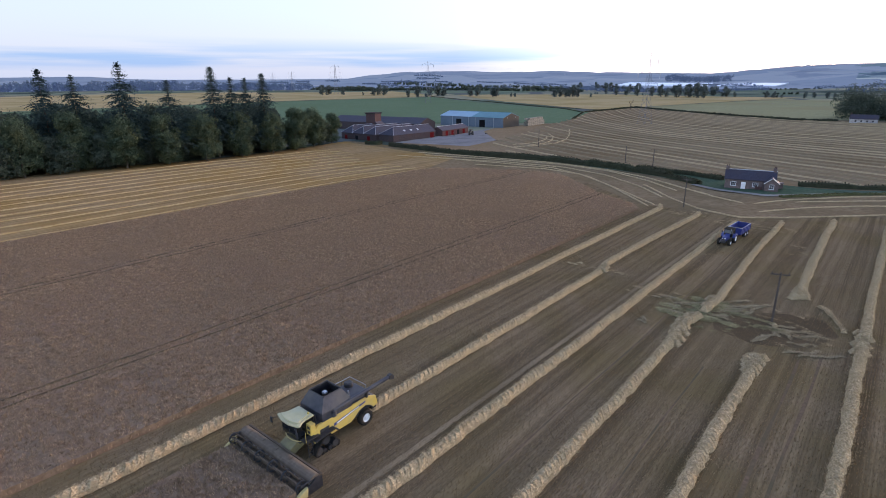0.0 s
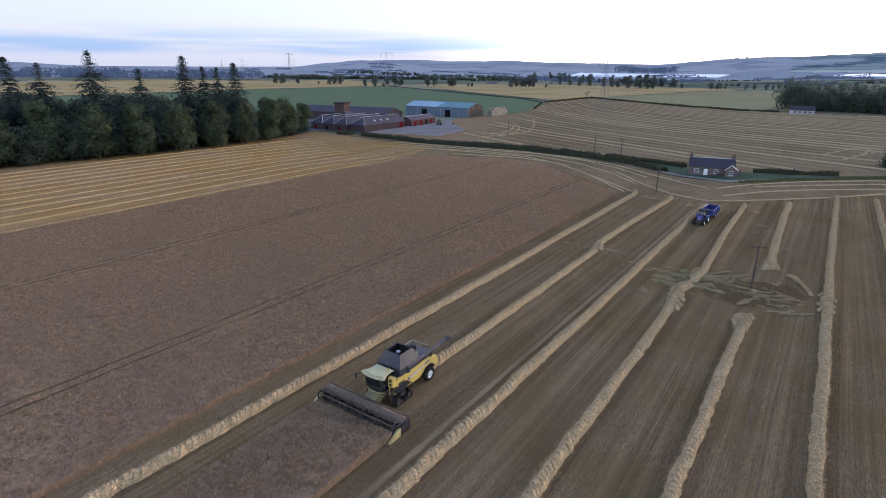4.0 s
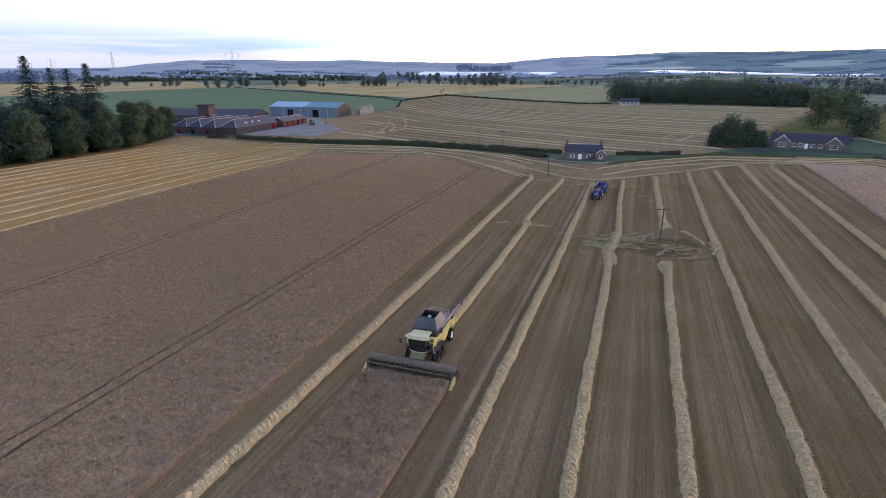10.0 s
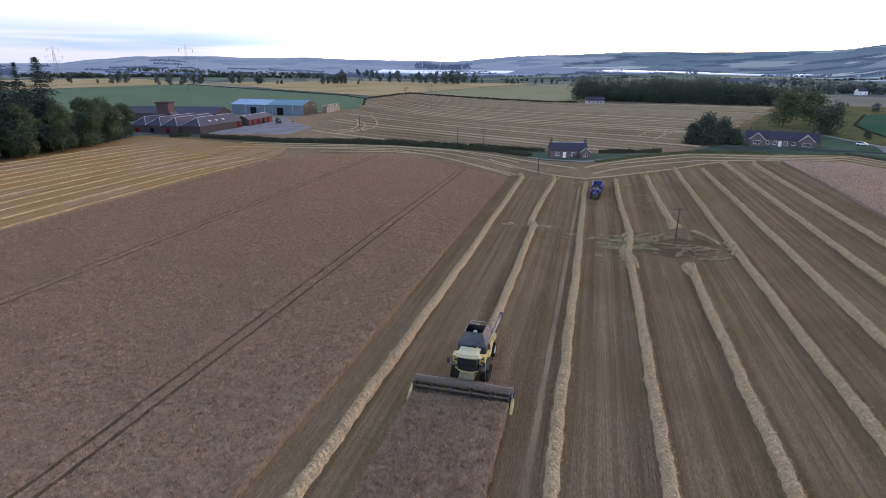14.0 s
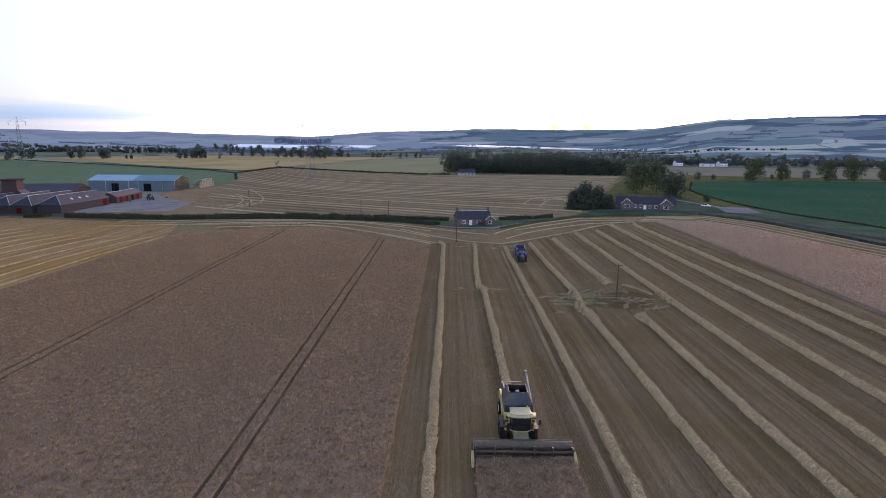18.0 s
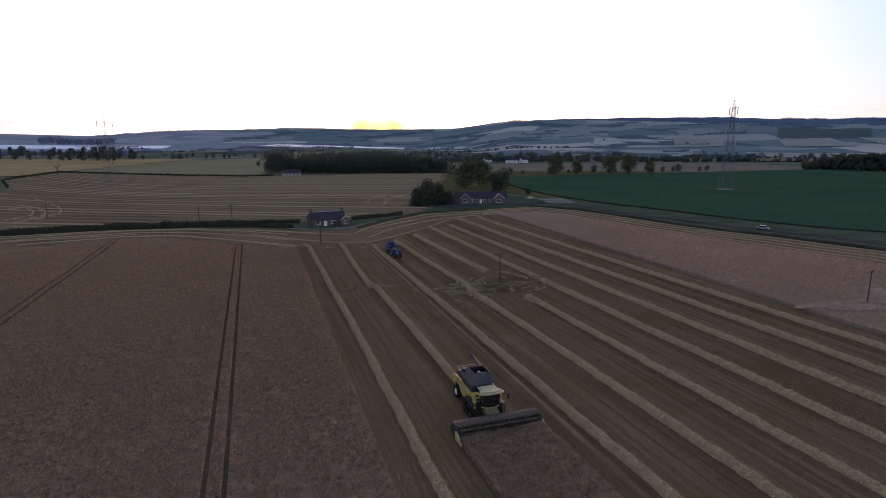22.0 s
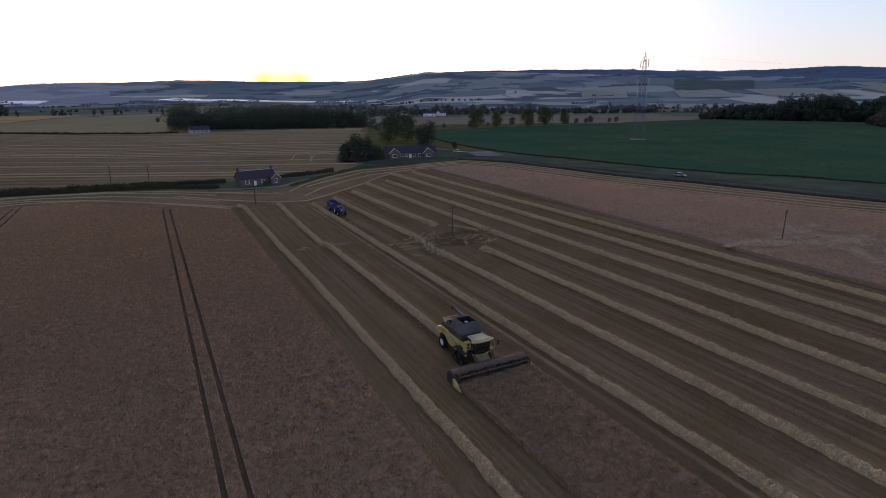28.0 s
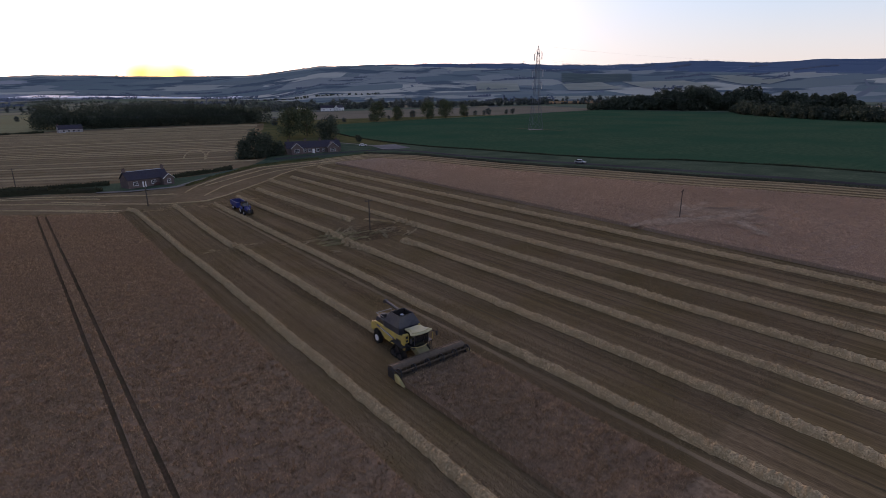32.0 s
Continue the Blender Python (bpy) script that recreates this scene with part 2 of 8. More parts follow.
def patchwork(name, colours, size, wood, air=None, hedges=0.030):
    """Far farmland: a quilt of fields of several crops with darker hedged edges; air is an even glow that stands in for
    haze over a distant backdrop.
    """
    m = bpy.data.materials.new(name)
    m.use_nodes = True
    nt = m.node_tree
    bsdf = nt.nodes["Principled BSDF"]
    bsdf.inputs["Roughness"].default_value, bsdf.inputs["Specular IOR Level"].default_value = 1.0, 0.0
    tc, mp = nt.nodes.new("ShaderNodeTexCoord"), nt.nodes.new("ShaderNodeMapping")
    mp.inputs["Scale"].default_value = (1 / size, 1.25 / size, 0.0)
    mp.inputs["Rotation"].default_value = (0, 0, 0.5)
    nt.links.new(tc.outputs["Object"], mp.inputs["Vector"])
    cell, edge = nt.nodes.new("ShaderNodeTexVoronoi"), nt.nodes.new("ShaderNodeTexVoronoi")
    cell.inputs["Scale"].default_value = edge.inputs["Scale"].default_value = 1.0
    edge.feature = "DISTANCE_TO_EDGE"
    nt.links.new(mp.outputs["Vector"], edge.inputs["Vector"])
    cell.distance = "CHEBYCHEV"
    cell.inputs["Randomness"].default_value = edge.inputs["Randomness"].default_value = 0.85
    nt.links.new(mp.outputs["Vector"], cell.inputs["Vector"])
    sep = nt.nodes.new("ShaderNodeSeparateColor")
    nt.links.new(cell.outputs["Color"], sep.inputs["Color"])
    ramp = nt.nodes.new("ShaderNodeValToRGB")
    ramp.color_ramp.interpolation = "CONSTANT"
    for n, c in enumerate(colours):
        e = ramp.color_ramp.elements[n] if n < 2 else ramp.color_ramp.elements.new(n / len(colours))
        e.position, e.color = n / len(colours), (*c, 1)
    nt.links.new(sep.outputs["Red"], ramp.inputs["Fac"])
    noise1 = nt.nodes.new("ShaderNodeTexNoise")
    noise1.inputs["Scale"].default_value, noise1.inputs["Detail"].default_value = 0.004, 5.0
    nt.links.new(tc.outputs["Object"], noise1.inputs["Vector"])
    rng = nt.nodes.new("ShaderNodeMapRange")
    rng.inputs["From Min"].default_value, rng.inputs["From Max"].default_value = 0.55, 0.60
    nt.links.new(noise1.outputs["Fac"], rng.inputs["Value"])
    mix = nt.nodes.new("ShaderNodeMixRGB")
    mix.inputs["Color2"].default_value = (*wood, 1)
    nt.links.new(rng.outputs["Result"], mix.inputs["Fac"])
    nt.links.new(ramp.outputs["Color"], mix.inputs["Color1"])
    hedged = nt.nodes.new("ShaderNodeMapRange")
    hedged.inputs["From Min"].default_value, hedged.inputs["From Max"].default_value = 1.6 * hedges, hedges
    nt.links.new(edge.outputs["Distance"], hedged.inputs["Value"])
    lined = nt.nodes.new("ShaderNodeMixRGB")
    # edge colour lifted towards the fields, softened as haze would
    lined.inputs["Color2"].default_value = (*[0.65 * c + 0.07 for c in wood], 1)
    nt.links.new(hedged.outputs["Result"], lined.inputs["Fac"])
    nt.links.new(mix.outputs["Color"], lined.inputs["Color1"])
    nt.links.new(lined.outputs["Color"], bsdf.inputs["Base Color"])
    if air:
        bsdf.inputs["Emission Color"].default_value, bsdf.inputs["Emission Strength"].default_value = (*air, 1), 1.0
    return m


M_STUBBLE = material("stubble", (0.137, 0.095, 0.055), (0.214, 0.150, 0.088), 1.3, 0.95, bump=0.6, stretch=(7.0, 1.2, 1), c3=(0.150, 0.106, 0.052), big=0.09, band=0.30)
M_STALKS = material("stubble_stalks", (0.222, 0.158, 0.091), (0.306, 0.220, 0.130), 0.6, 0.9, bump=0.0, c3=(0.225, 0.150, 0.079), big=0.2, island=0.28, thin=0.2)
M_GOLD_STUBBLE = material("golden_stubble", (0.218, 0.140, 0.070), (0.314, 0.210, 0.110), 1.0, 0.95, bump=0.5, stretch=(3.0, 0.15, 1), c3=(0.262, 0.154, 0.056), big=0.03, band=0.22)
M_FAR_STUBBLE = material("far_stubble", (0.194, 0.136, 0.081), (0.247, 0.174, 0.107), 0.6, 0.95, bump=0.3, c3=(0.163, 0.109, 0.061), big=0.015)
M_GREY_STUBBLE = material("grey_stubble", (0.170, 0.150, 0.112), (0.215, 0.190, 0.145), 0.6, 0.95, bump=0.3, c3=(0.160, 0.150, 0.108), big=0.015)
M_CROP = material("ripe_crop", (0.181, 0.118, 0.074), (0.314, 0.210, 0.134), 2.6, 0.95, bump=0.4, c3=(0.240, 0.156, 0.106), big=0.05)
# dark soil of wheel ruts; on crop rut walls it paints shade between stems
M_RUT = material("rut_soil_and_stem_shade", (0.120, 0.081, 0.052), (0.176, 0.120, 0.077), 3.0, 0.95, bump=0.3, c3=(0.105, 0.085, 0.050), big=0.4)
M_EARS = material("ripe_ears", (0.248, 0.163, 0.101), (0.440, 0.299, 0.189), 1.3, 0.9, bump=0.0, c3=(0.320, 0.217, 0.140), big=0.07, island=0.36, thin=0.25)
# lit copies of crop and ears: backlight put into the right block's colour
M_PALE_CROP = material("crop_lit_copy", (0.262, 0.186, 0.138), (0.372, 0.270, 0.202), 5.0, 0.95, bump=0.4, c3=(0.300, 0.214, 0.160), big=0.05)
M_PALE_EARS = material("ears_lit_copy", (0.335, 0.236, 0.169), (0.540, 0.392, 0.288), 1.3, 0.9, bump=0.0, c3=(0.400, 0.285, 0.208), big=0.07, island=0.38, thin=0.35)
M_STRAW = material("straw", (0.248, 0.173, 0.095), (0.575, 0.417, 0.243), 6.5, 0.9, bump=0.85, c3=(0.340, 0.242, 0.136), big=1.6, island=0.3, thin=0.08)
M_GOLD_STRAW = material("golden_straw", (0.295, 0.200, 0.100), (0.435, 0.302, 0.155), 3.0, 0.9, bump=0.6, c3=(0.331, 0.218, 0.098), big=0.3, island=0.3)
M_FAR_STRAW = material("far_straw", (0.285, 0.205, 0.119), (0.385, 0.280, 0.165), 3.0, 0.9, bump=0.6, c3=(0.349, 0.248, 0.141), big=0.3, island=0.3)
M_WISP = material("bleached_straw_wisps", (0.31, 0.235, 0.140), (0.47, 0.362, 0.225), 3.0, 0.9, bump=0.3, c3=(0.38, 0.29, 0.175), big=1.0, island=0.4)
M_HEADLAND = material("trodden_stubble", (0.165, 0.115, 0.068), (0.235, 0.166, 0.100), 0.8, 0.95, bump=0.4, c3=(0.145, 0.104, 0.058), big=0.06)
M_FLAT = material("flattened_crop", (0.42, 0.315, 0.230), (0.58, 0.45, 0.335), 1.0, 0.9, bump=0.0, island=0.35, big=0.2)
M_CHAFF = material("chaff", (0.26, 0.182, 0.108), (0.33, 0.24, 0.145), 8.0, 0.95, bump=0.4)
M_GREEN = material("green_crop", (0.031, 0.072, 0.041), (0.047, 0.100, 0.058), 0.5, 0.9, bump=0.4, c3=(0.023, 0.079, 0.046), big=0.02)
# pasture green with extra blue mixed in for distance haze
M_PASTURE = material("pasture", (0.090, 0.138, 0.082), (0.118, 0.168, 0.101), 0.3, 0.95, bump=0.3, c3=(0.097, 0.145, 0.084), big=0.01)
M_LIGHT_GREEN = material("pale_green_field", (0.195, 0.195, 0.110), (0.245, 0.240, 0.140), 0.3, 0.95, bump=0.3, c3=(0.215, 0.195, 0.110), big=0.01)
M_BARLEY = material("golden_field", (0.33, 0.245, 0.130), (0.39, 0.295, 0.160), 0.3, 0.95, bump=0.3, c3=(0.29, 0.22, 0.10), big=0.012)
M_ROUGH = material("rough_grass", (0.085, 0.085, 0.038), (0.14, 0.125, 0.055), 1.2, 0.95, bump=0.5, c3=(0.07, 0.08, 0.035), big=0.08)
M_VERGE = material("verge_grass", (0.056, 0.086, 0.054), (0.088, 0.122, 0.078), 1.2, 0.95, bump=0.5, c3=(0.046, 0.074, 0.048), big=0.1)
M_BANK = material("brown_bank_weeds", (0.062, 0.058, 0.040), (0.100, 0.088, 0.062), 1.2, 0.95, bump=0.5, c3=(0.050, 0.060, 0.040), big=0.1)
M_LAND = patchwork("far_farmland", [(0.185, 0.195, 0.140), (0.105, 0.140, 0.098), (0.240, 0.225, 0.150), (0.125, 0.160, 0.108), (0.205, 0.205, 0.145), (0.098, 0.130, 0.092), (0.160, 0.178, 0.125)], 240.0, (0.050, 0.068, 0.055))
# the trailing colour is a blue glow that paints haze over the hills
M_HILLS = patchwork("hazed_quilted_hills", [(0.17, 0.19, 0.165), (0.085, 0.118, 0.105), (0.24, 0.25, 0.20), (0.105, 0.135, 0.12), (0.08, 0.11, 0.10), (0.33, 0.33, 0.26), (0.11, 0.135, 0.115)], 380.0, (0.038, 0.056, 0.056), (0.006, 0.0150, 0.031), 0.008)
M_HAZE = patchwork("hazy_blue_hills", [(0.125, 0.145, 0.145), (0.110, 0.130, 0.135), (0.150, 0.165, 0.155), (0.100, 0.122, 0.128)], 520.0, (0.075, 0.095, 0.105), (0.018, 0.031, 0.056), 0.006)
M_MOOR = patchwork("hazed_moorland_ridge", [(0.052, 0.070, 0.075), (0.062, 0.080, 0.082), (0.045, 0.062, 0.068)], 700.0, (0.036, 0.052, 0.060), (0.004, 0.0135, 0.040), 0.004)
# slope stubble and pasture, cooled in base colour to stand for haze
M_PALE_HILL = material("hazed_hill_stubble", (0.245, 0.275, 0.235), (0.295, 0.322, 0.272), 0.02, 1.0, bump=0.0, c3=(0.23, 0.265, 0.225), big=0.004)
M_DARK_HILL = material("hazed_hill_pasture", (0.075, 0.112, 0.112), (0.095, 0.135, 0.130), 0.02, 1.0, bump=0.0, c3=(0.07, 0.10, 0.105), big=0.004)
# far woods glow faintly blue, haze put into the material
M_HILLWOOD = patchwork("hazed_hill_woods", [(0.05, 0.07, 0.06), (0.07, 0.09, 0.08), (0.06, 0.08, 0.065)], 60.0, (0.05, 0.07, 0.065), (0.007, 0.014, 0.034), 0.008)
M_CRATE = material("weathered_crate_wood", (0.30, 0.265, 0.21), (0.40, 0.36, 0.29), 4.0, 0.9, bump=0.2, vary=0.2)
M_ASPHALT = material("asphalt", (0.055, 0.055, 0.057), (0.08, 0.08, 0.08), 4.0, 0.9, bump=0.2)
M_CONCRETE = material("yard_concrete", (0.172, 0.168, 0.168), (0.221, 0.215, 0.213), 0.8, 0.9, bump=0.15, c3=(0.148, 0.145, 0.146), big=0.12)
M_GRAVEL = material("pale_gravel", (0.21, 0.195, 0.17), (0.28, 0.26, 0.23), 6.0, 0.95, bump=0.4)
M_LEAF = material("leaves", (0.056, 0.083, 0.054), (0.090, 0.121, 0.076), 0.4, 0.7, bump=0.0, c3=(0.090, 0.106, 0.054), big=0.22, island=0.36, thin=0.25)
M_LEAF_DARK = material("dark_leaves", (0.054, 0.073, 0.054), (0.086, 0.108, 0.078), 0.4, 0.75, bump=0.0, c3=(0.062, 0.080, 0.062), big=0.12, island=0.35, thin=0.3)
# leaf colour paled and blued for far trees, a stand-in for haze
M_FARLEAF = material("hazed_far_leaves", (0.072, 0.096, 0.087), (0.106, 0.132, 0.120), 0.2, 0.8, bump=0.0, c3=(0.078, 0.100, 0.098), big=0.02, island=0.25, thin=0.3)
M_NEEDLE = material("fir_needles", (0.044, 0.068, 0.064), (0.068, 0.098, 0.088), 0.5, 0.8, bump=0.0, big=0.2, island=0.3, thin=0.2)
M_HEDGE = material("hedge_leaves", (0.036, 0.043, 0.026), (0.060, 0.066, 0.040), 0.6, 0.8, bump=0.0, c3=(0.056, 0.056, 0.036), big=0.08, island=0.35, thin=0.25)
M_BARK = material("bark", (0.07, 0.055, 0.042), (0.12, 0.10, 0.08), 3.0, 0.95, bump=0.6, stretch=(1, 1, 0.2))
M_POLE = material("weathered_timber", (0.085, 0.068, 0.058), (0.13, 0.108, 0.092), 3.0, 0.9, bump=0.3, stretch=(1, 1, 0.15))
M_STEEL = material("galvanised_steel", (0.36, 0.37, 0.38), (0.44, 0.45, 0.46), 2.0, 0.5, 0.6, bump=0.05, spec=0.35)
M_PYLON = material("weathered_pylon_steel", (0.15, 0.16, 0.18), (0.22, 0.23, 0.25), 2.0, 0.7, 0.0, bump=0.05)
M_YELLOW = material("yellow_paint", (0.56, 0.395, 0.085), (0.64, 0.46, 0.11), 1.2, 0.45, bump=0.03, c3=(0.48, 0.36, 0.13), big=0.7, spec=0.3)
M_CREAM = material("cream_roof_paint", (0.48, 0.408, 0.222), (0.56, 0.478, 0.27), 1.5, 0.5, bump=0.03, c3=(0.46, 0.41, 0.25), big=0.8, spec=0.3)
M_OLIVE = material("dusty_olive_paint", (0.20, 0.175, 0.082), (0.27, 0.235, 0.115), 2.0, 0.7, bump=0.05, c3=(0.17, 0.145, 0.085), big=0.9, spec=0.2)
M_PALE_YELLOW = material("faded_yellow_plastic", (0.50, 0.385, 0.15), (0.58, 0.45, 0.19), 2.0, 0.6, bump=0.03, c3=(0.42, 0.34, 0.16), big=0.9, spec=0.2)
M_BLACK = material("black_plastic", (0.018, 0.018, 0.021), (0.032, 0.032, 0.036), 3.0, 0.55, bump=0.08, c3=(0.045, 0.042, 0.04), big=0.8, spec=0.35)
M_TANK = material("dark_tank_sheet", (0.035, 0.036, 0.045), (0.055, 0.056, 0.066), 2.0, 0.5, bump=0.06, c3=(0.08, 0.075, 0.07), big=0.6, spec=0.35)
M_RUBBER = material("rubber", (0.018, 0.017, 0.016), (0.035, 0.033, 0.03), 5.0, 0.85, bump=0.3, c3=(0.06, 0.05, 0.04), big=1.2)
M_WHITE = material("white_paint", (0.74, 0.74, 0.73), (0.80, 0.80, 0.79), 2.0, 0.5, bump=0.03, c3=(0.66, 0.65, 0.63), big=0.7)
M_DUSTY = material("dusty_metal", (0.079, 0.058, 0.040), (0.124, 0.091, 0.062), 3.0, 0.8, 0.1, bump=0.1, c3=(0.151, 0.107, 0.071), big=0.9, spec=0.2)
M_HOOD = material("dust_coated_sheet", (0.125, 0.092, 0.066), (0.175, 0.130, 0.094), 3.0, 0.85, 0.0, bump=0.1, c3=(0.145, 0.105, 0.075), big=0.9, spec=0.15)
M_BLUE = material("blue_paint", (0.017, 0.035, 0.182), (0.025, 0.049, 0.231), 1.5, 0.4, bump=0.03, c3=(0.021, 0.035, 0.140), big=0.7, spec=0.5)
M_SLATE = material("slate", (0.038, 0.036, 0.050), (0.062, 0.058, 0.076), 2.5, 0.6, bump=0.3, c3=(0.058, 0.049, 0.058), big=0.25, stretch=(1, 1, 3), spec=0.08)
M_STONE = material("sandstone", (0.129, 0.094, 0.086), (0.194, 0.144, 0.130), 2.2, 0.9, bump=0.4, c3=(0.120, 0.094, 0.090), big=0.35)
M_BRICKWALL = material("red_brick_wall", (0.072, 0.044, 0.043), (0.108, 0.064, 0.060), 3.0, 0.9, bump=0.3, c3=(0.095, 0.06, 0.056), big=0.2)
M_HARL = material("grubby_harled_wall", (0.36, 0.34, 0.33), (0.46, 0.44, 0.42), 2.0, 0.9, bump=0.3, c3=(0.30, 0.28, 0.27), big=0.3)
M_DARKSTONE = material("dark_rubble_stone", (0.052, 0.042, 0.044), (0.082, 0.066, 0.066), 2.0, 0.95, bump=0.4, c3=(0.075, 0.054, 0.053), big=0.25)
M_RED = material("red_door_paint", (0.105, 0.010, 0.011), (0.136, 0.015, 0.015), 2.0, 0.5, bump=0.05)
M_LEAD = material("pale_ridge_tile", (0.42, 0.43, 0.45), (0.52, 0.53, 0.55), 2.0, 0.7, bump=0.1)
M_CLAD_BLUE = material("blue_grey_cladding", (0.084, 0.120, 0.156), (0.112, 0.152, 0.188), 3.0, 0.5, 0.0, bump=0.25, stretch=(6, 6, 0.1), c3=(0.120, 0.156, 0.196), big=0.1, spec=0.1)
M_ROOF_PALE = material("pale_blue_roof_sheet", (0.217, 0.361, 0.438), (0.267, 0.415, 0.490), 3.0, 0.5, 0.0, bump=0.2, c3=(0.229, 0.330, 0.408), big=0.08, spec=0.1)
M_ROOF_TEAL = material("teal_roof_sheet", (0.072, 0.216, 0.245), (0.094, 0.259, 0.286), 3.0, 0.45, 0.0, bump=0.2, c3=(0.077, 0.194, 0.224), big=0.08, spec=0.1)
M_BROWNCLAD = material("brown_gable_boards", (0.13, 0.105, 0.085), (0.18, 0.15, 0.12), 3.0, 0.85, bump=0.25, stretch=(5, 5, 0.15))
# near-black for solid door panels, painting the shade inside open doorways
M_DARK = material("interior_shade", (0.012, 0.012, 0.014), (0.02, 0.02, 0.022), 1.0, 0.9, bump=0.0)
M_TUNNEL = material("white_tunnel_film", (0.72, 0.75, 0.80), (0.80, 0.83, 0.87), 0.2, 0.35, bump=0.05, c3=(0.66, 0.69, 0.74), big=0.02, spec=0.6)
M_SOIL = material("bare_soil", (0.125, 0.085, 0.05), (0.18, 0.125, 0.07), 2.0, 0.95, bump=0.5)
M_WEED = material("weedy_straw", (0.285, 0.250, 0.132), (0.46, 0.395, 0.215), 2.0, 0.9, bump=0.0, island=0.4, big=0.3, thin=0.15)
M_GLASS = glass("dark_window_glass")
M_CAB = glass("tinted_cab_glass", (0.012, 0.014, 0.016), 0.05)


# ---- building helpers ----
def G(x, y):
    """The height of the land near the field: it leans up to the right and down to the far side."""
    return 0.0235 * 180 * np.tanh(np.asarray(x) / 180) - 0.0070 * 250 * np.tanh(np.asarray(y) / 250)


SKYLINE = [(-180, 0.6), (-120, 0.5), (-77, 0.2), (-71, 0.28), (-67.5, 0.06), (-65, 0.0), (-55, 0.0), (-48.5, 0.05), (-46.5, 0.34), (-43, 0.58), (-40, 0.70), (-34, 0.64), (-28, 0.68), (-20, 0.5), (-14, 0.4), (-9, 0.82), (-4, 1.05),
           (6, 1.3), (19, 1.32), (22, 1.65), (25, 2.15), (32, 2.36), (45, 2.25), (54, 2.03), (58.5, 2.05), (62, 2.28), (66, 2.02), (71.5, 2.18), (76, 2.1), (90, 1.5), (130, 0.8), (180, 0.6)]


def land(x, y):
    """The height of the whole land, with the hills that close the view."""
    x, y = np.asarray(x, float), np.asarray(y, float)
    r = np.hypot(x, y + 105)
    a = np.degrees(np.arctan2(x, y + 105))
    e = np.interp(a, [s[0] for s in SKYLINE], [s[1] for s in SKYLINE])
    begin = np.interp(a, [-60, 15, 25], [2400, 2200, 1300])
    k = np.clip((r - begin) / (4300 - begin), 0, 1)
    k = k * k * (3 - 2 * k)
    wave = 5 * np.sin(x / 310 + 1.0) * np.sin(y / 270) * np.clip((r - 900) / 900, 0, 1)
    return G(x, y) + wave * (1 - k) + k * (31 + 4300 * np.tan(np.radians(e)) - G(x, y) + (16 * (hash_noise(a / 3.1, 0.5 + 0 * a, 3) - 0.5) + 7 * (hash_noise(a / 0.8, 0.5 + 0 * a, 4) - 0.5)) * (e > 0.5))


def plain(x, y):
    """The land without its hills, out to the horizon."""
    x, y = np.asarray(x, float), np.asarray(y, float)
    return G(x, y) + 5 * np.sin(x / 310 + 1.0) * np.sin(y / 270) * np.clip((np.hypot(x, y + 105) - 900) / 900, 0, 1)


def mesh_ob(name, verts, faces, mat, parent=None, smooth=False, label="", mats=None, index=None):
    me = bpy.data.meshes.new(name)
    me.from_pydata([tuple(map(float, v)) for v in verts] if not isinstance(verts, np.ndarray) else verts.tolist(), [], faces if isinstance(faces, list) else faces.tolist())
    for m in (mats or [mat]):
        me.materials.append(m)
    if index is not None:
        me.polygons.foreach_set("material_index", index)
    if smooth:
        me.polygons.foreach_set("use_smooth", [True] * len(me.polygons))
    me.update()
    ob = new(name, me)
    if parent:
        ob.parent = parent
    return tagged(ob, label) if label else ob


def part(name, bm, mat, parent=None, label="", smooth=False):
    """One mesh object out of a bmesh, under a thing or a part."""
    me = bpy.data.meshes.new(name)
    bm.normal_update()
    bm.to_mesh(me)
    bm.free()
    me.materials.append(mat)
    if smooth:
        me.polygons.foreach_set("use_smooth", [True] * len(me.polygons))
    ob = new(name, me)
    if parent:
        ob.parent = parent
    return tagged(ob, label) if label else ob


def box(sx, sy, sz, x=0, y=0, z=0, bevel=0.0, m=None, bm=None, taper=(1, 1), shift=(0, 0)):
    """A box of that size standing on z; taper and shift change its top."""
    bm = bm or bmesh.new()
    vs = []
    for k, (tx, ty) in ((0, (1, 1)), (1, taper)):
        for a, b in ((-1, -1), (1, -1), (1, 1), (-1, 1)):
            vs.append(bm.verts.new((x + a * sx / 2 * tx + k * shift[0], y + b * sy / 2 * ty + k * shift[1], z + k * sz)))
    fs = [bm.faces.new([vs[i] for i in q]) for q in ((3, 2, 1, 0), (4, 5, 6, 7), (0, 1, 5, 4), (1, 2, 6, 5), (2, 3, 7, 6), (3, 0, 4, 7))]
    if bevel:
        bmesh.ops.bevel(bm, geom=list({e for f in fs for e in f.edges}), offset=bevel, segments=2, affect="EDGES", profile=0.6)
    if m is not None:
        bmesh.ops.transform(bm, matrix=m, verts=bm.verts)
    return bm


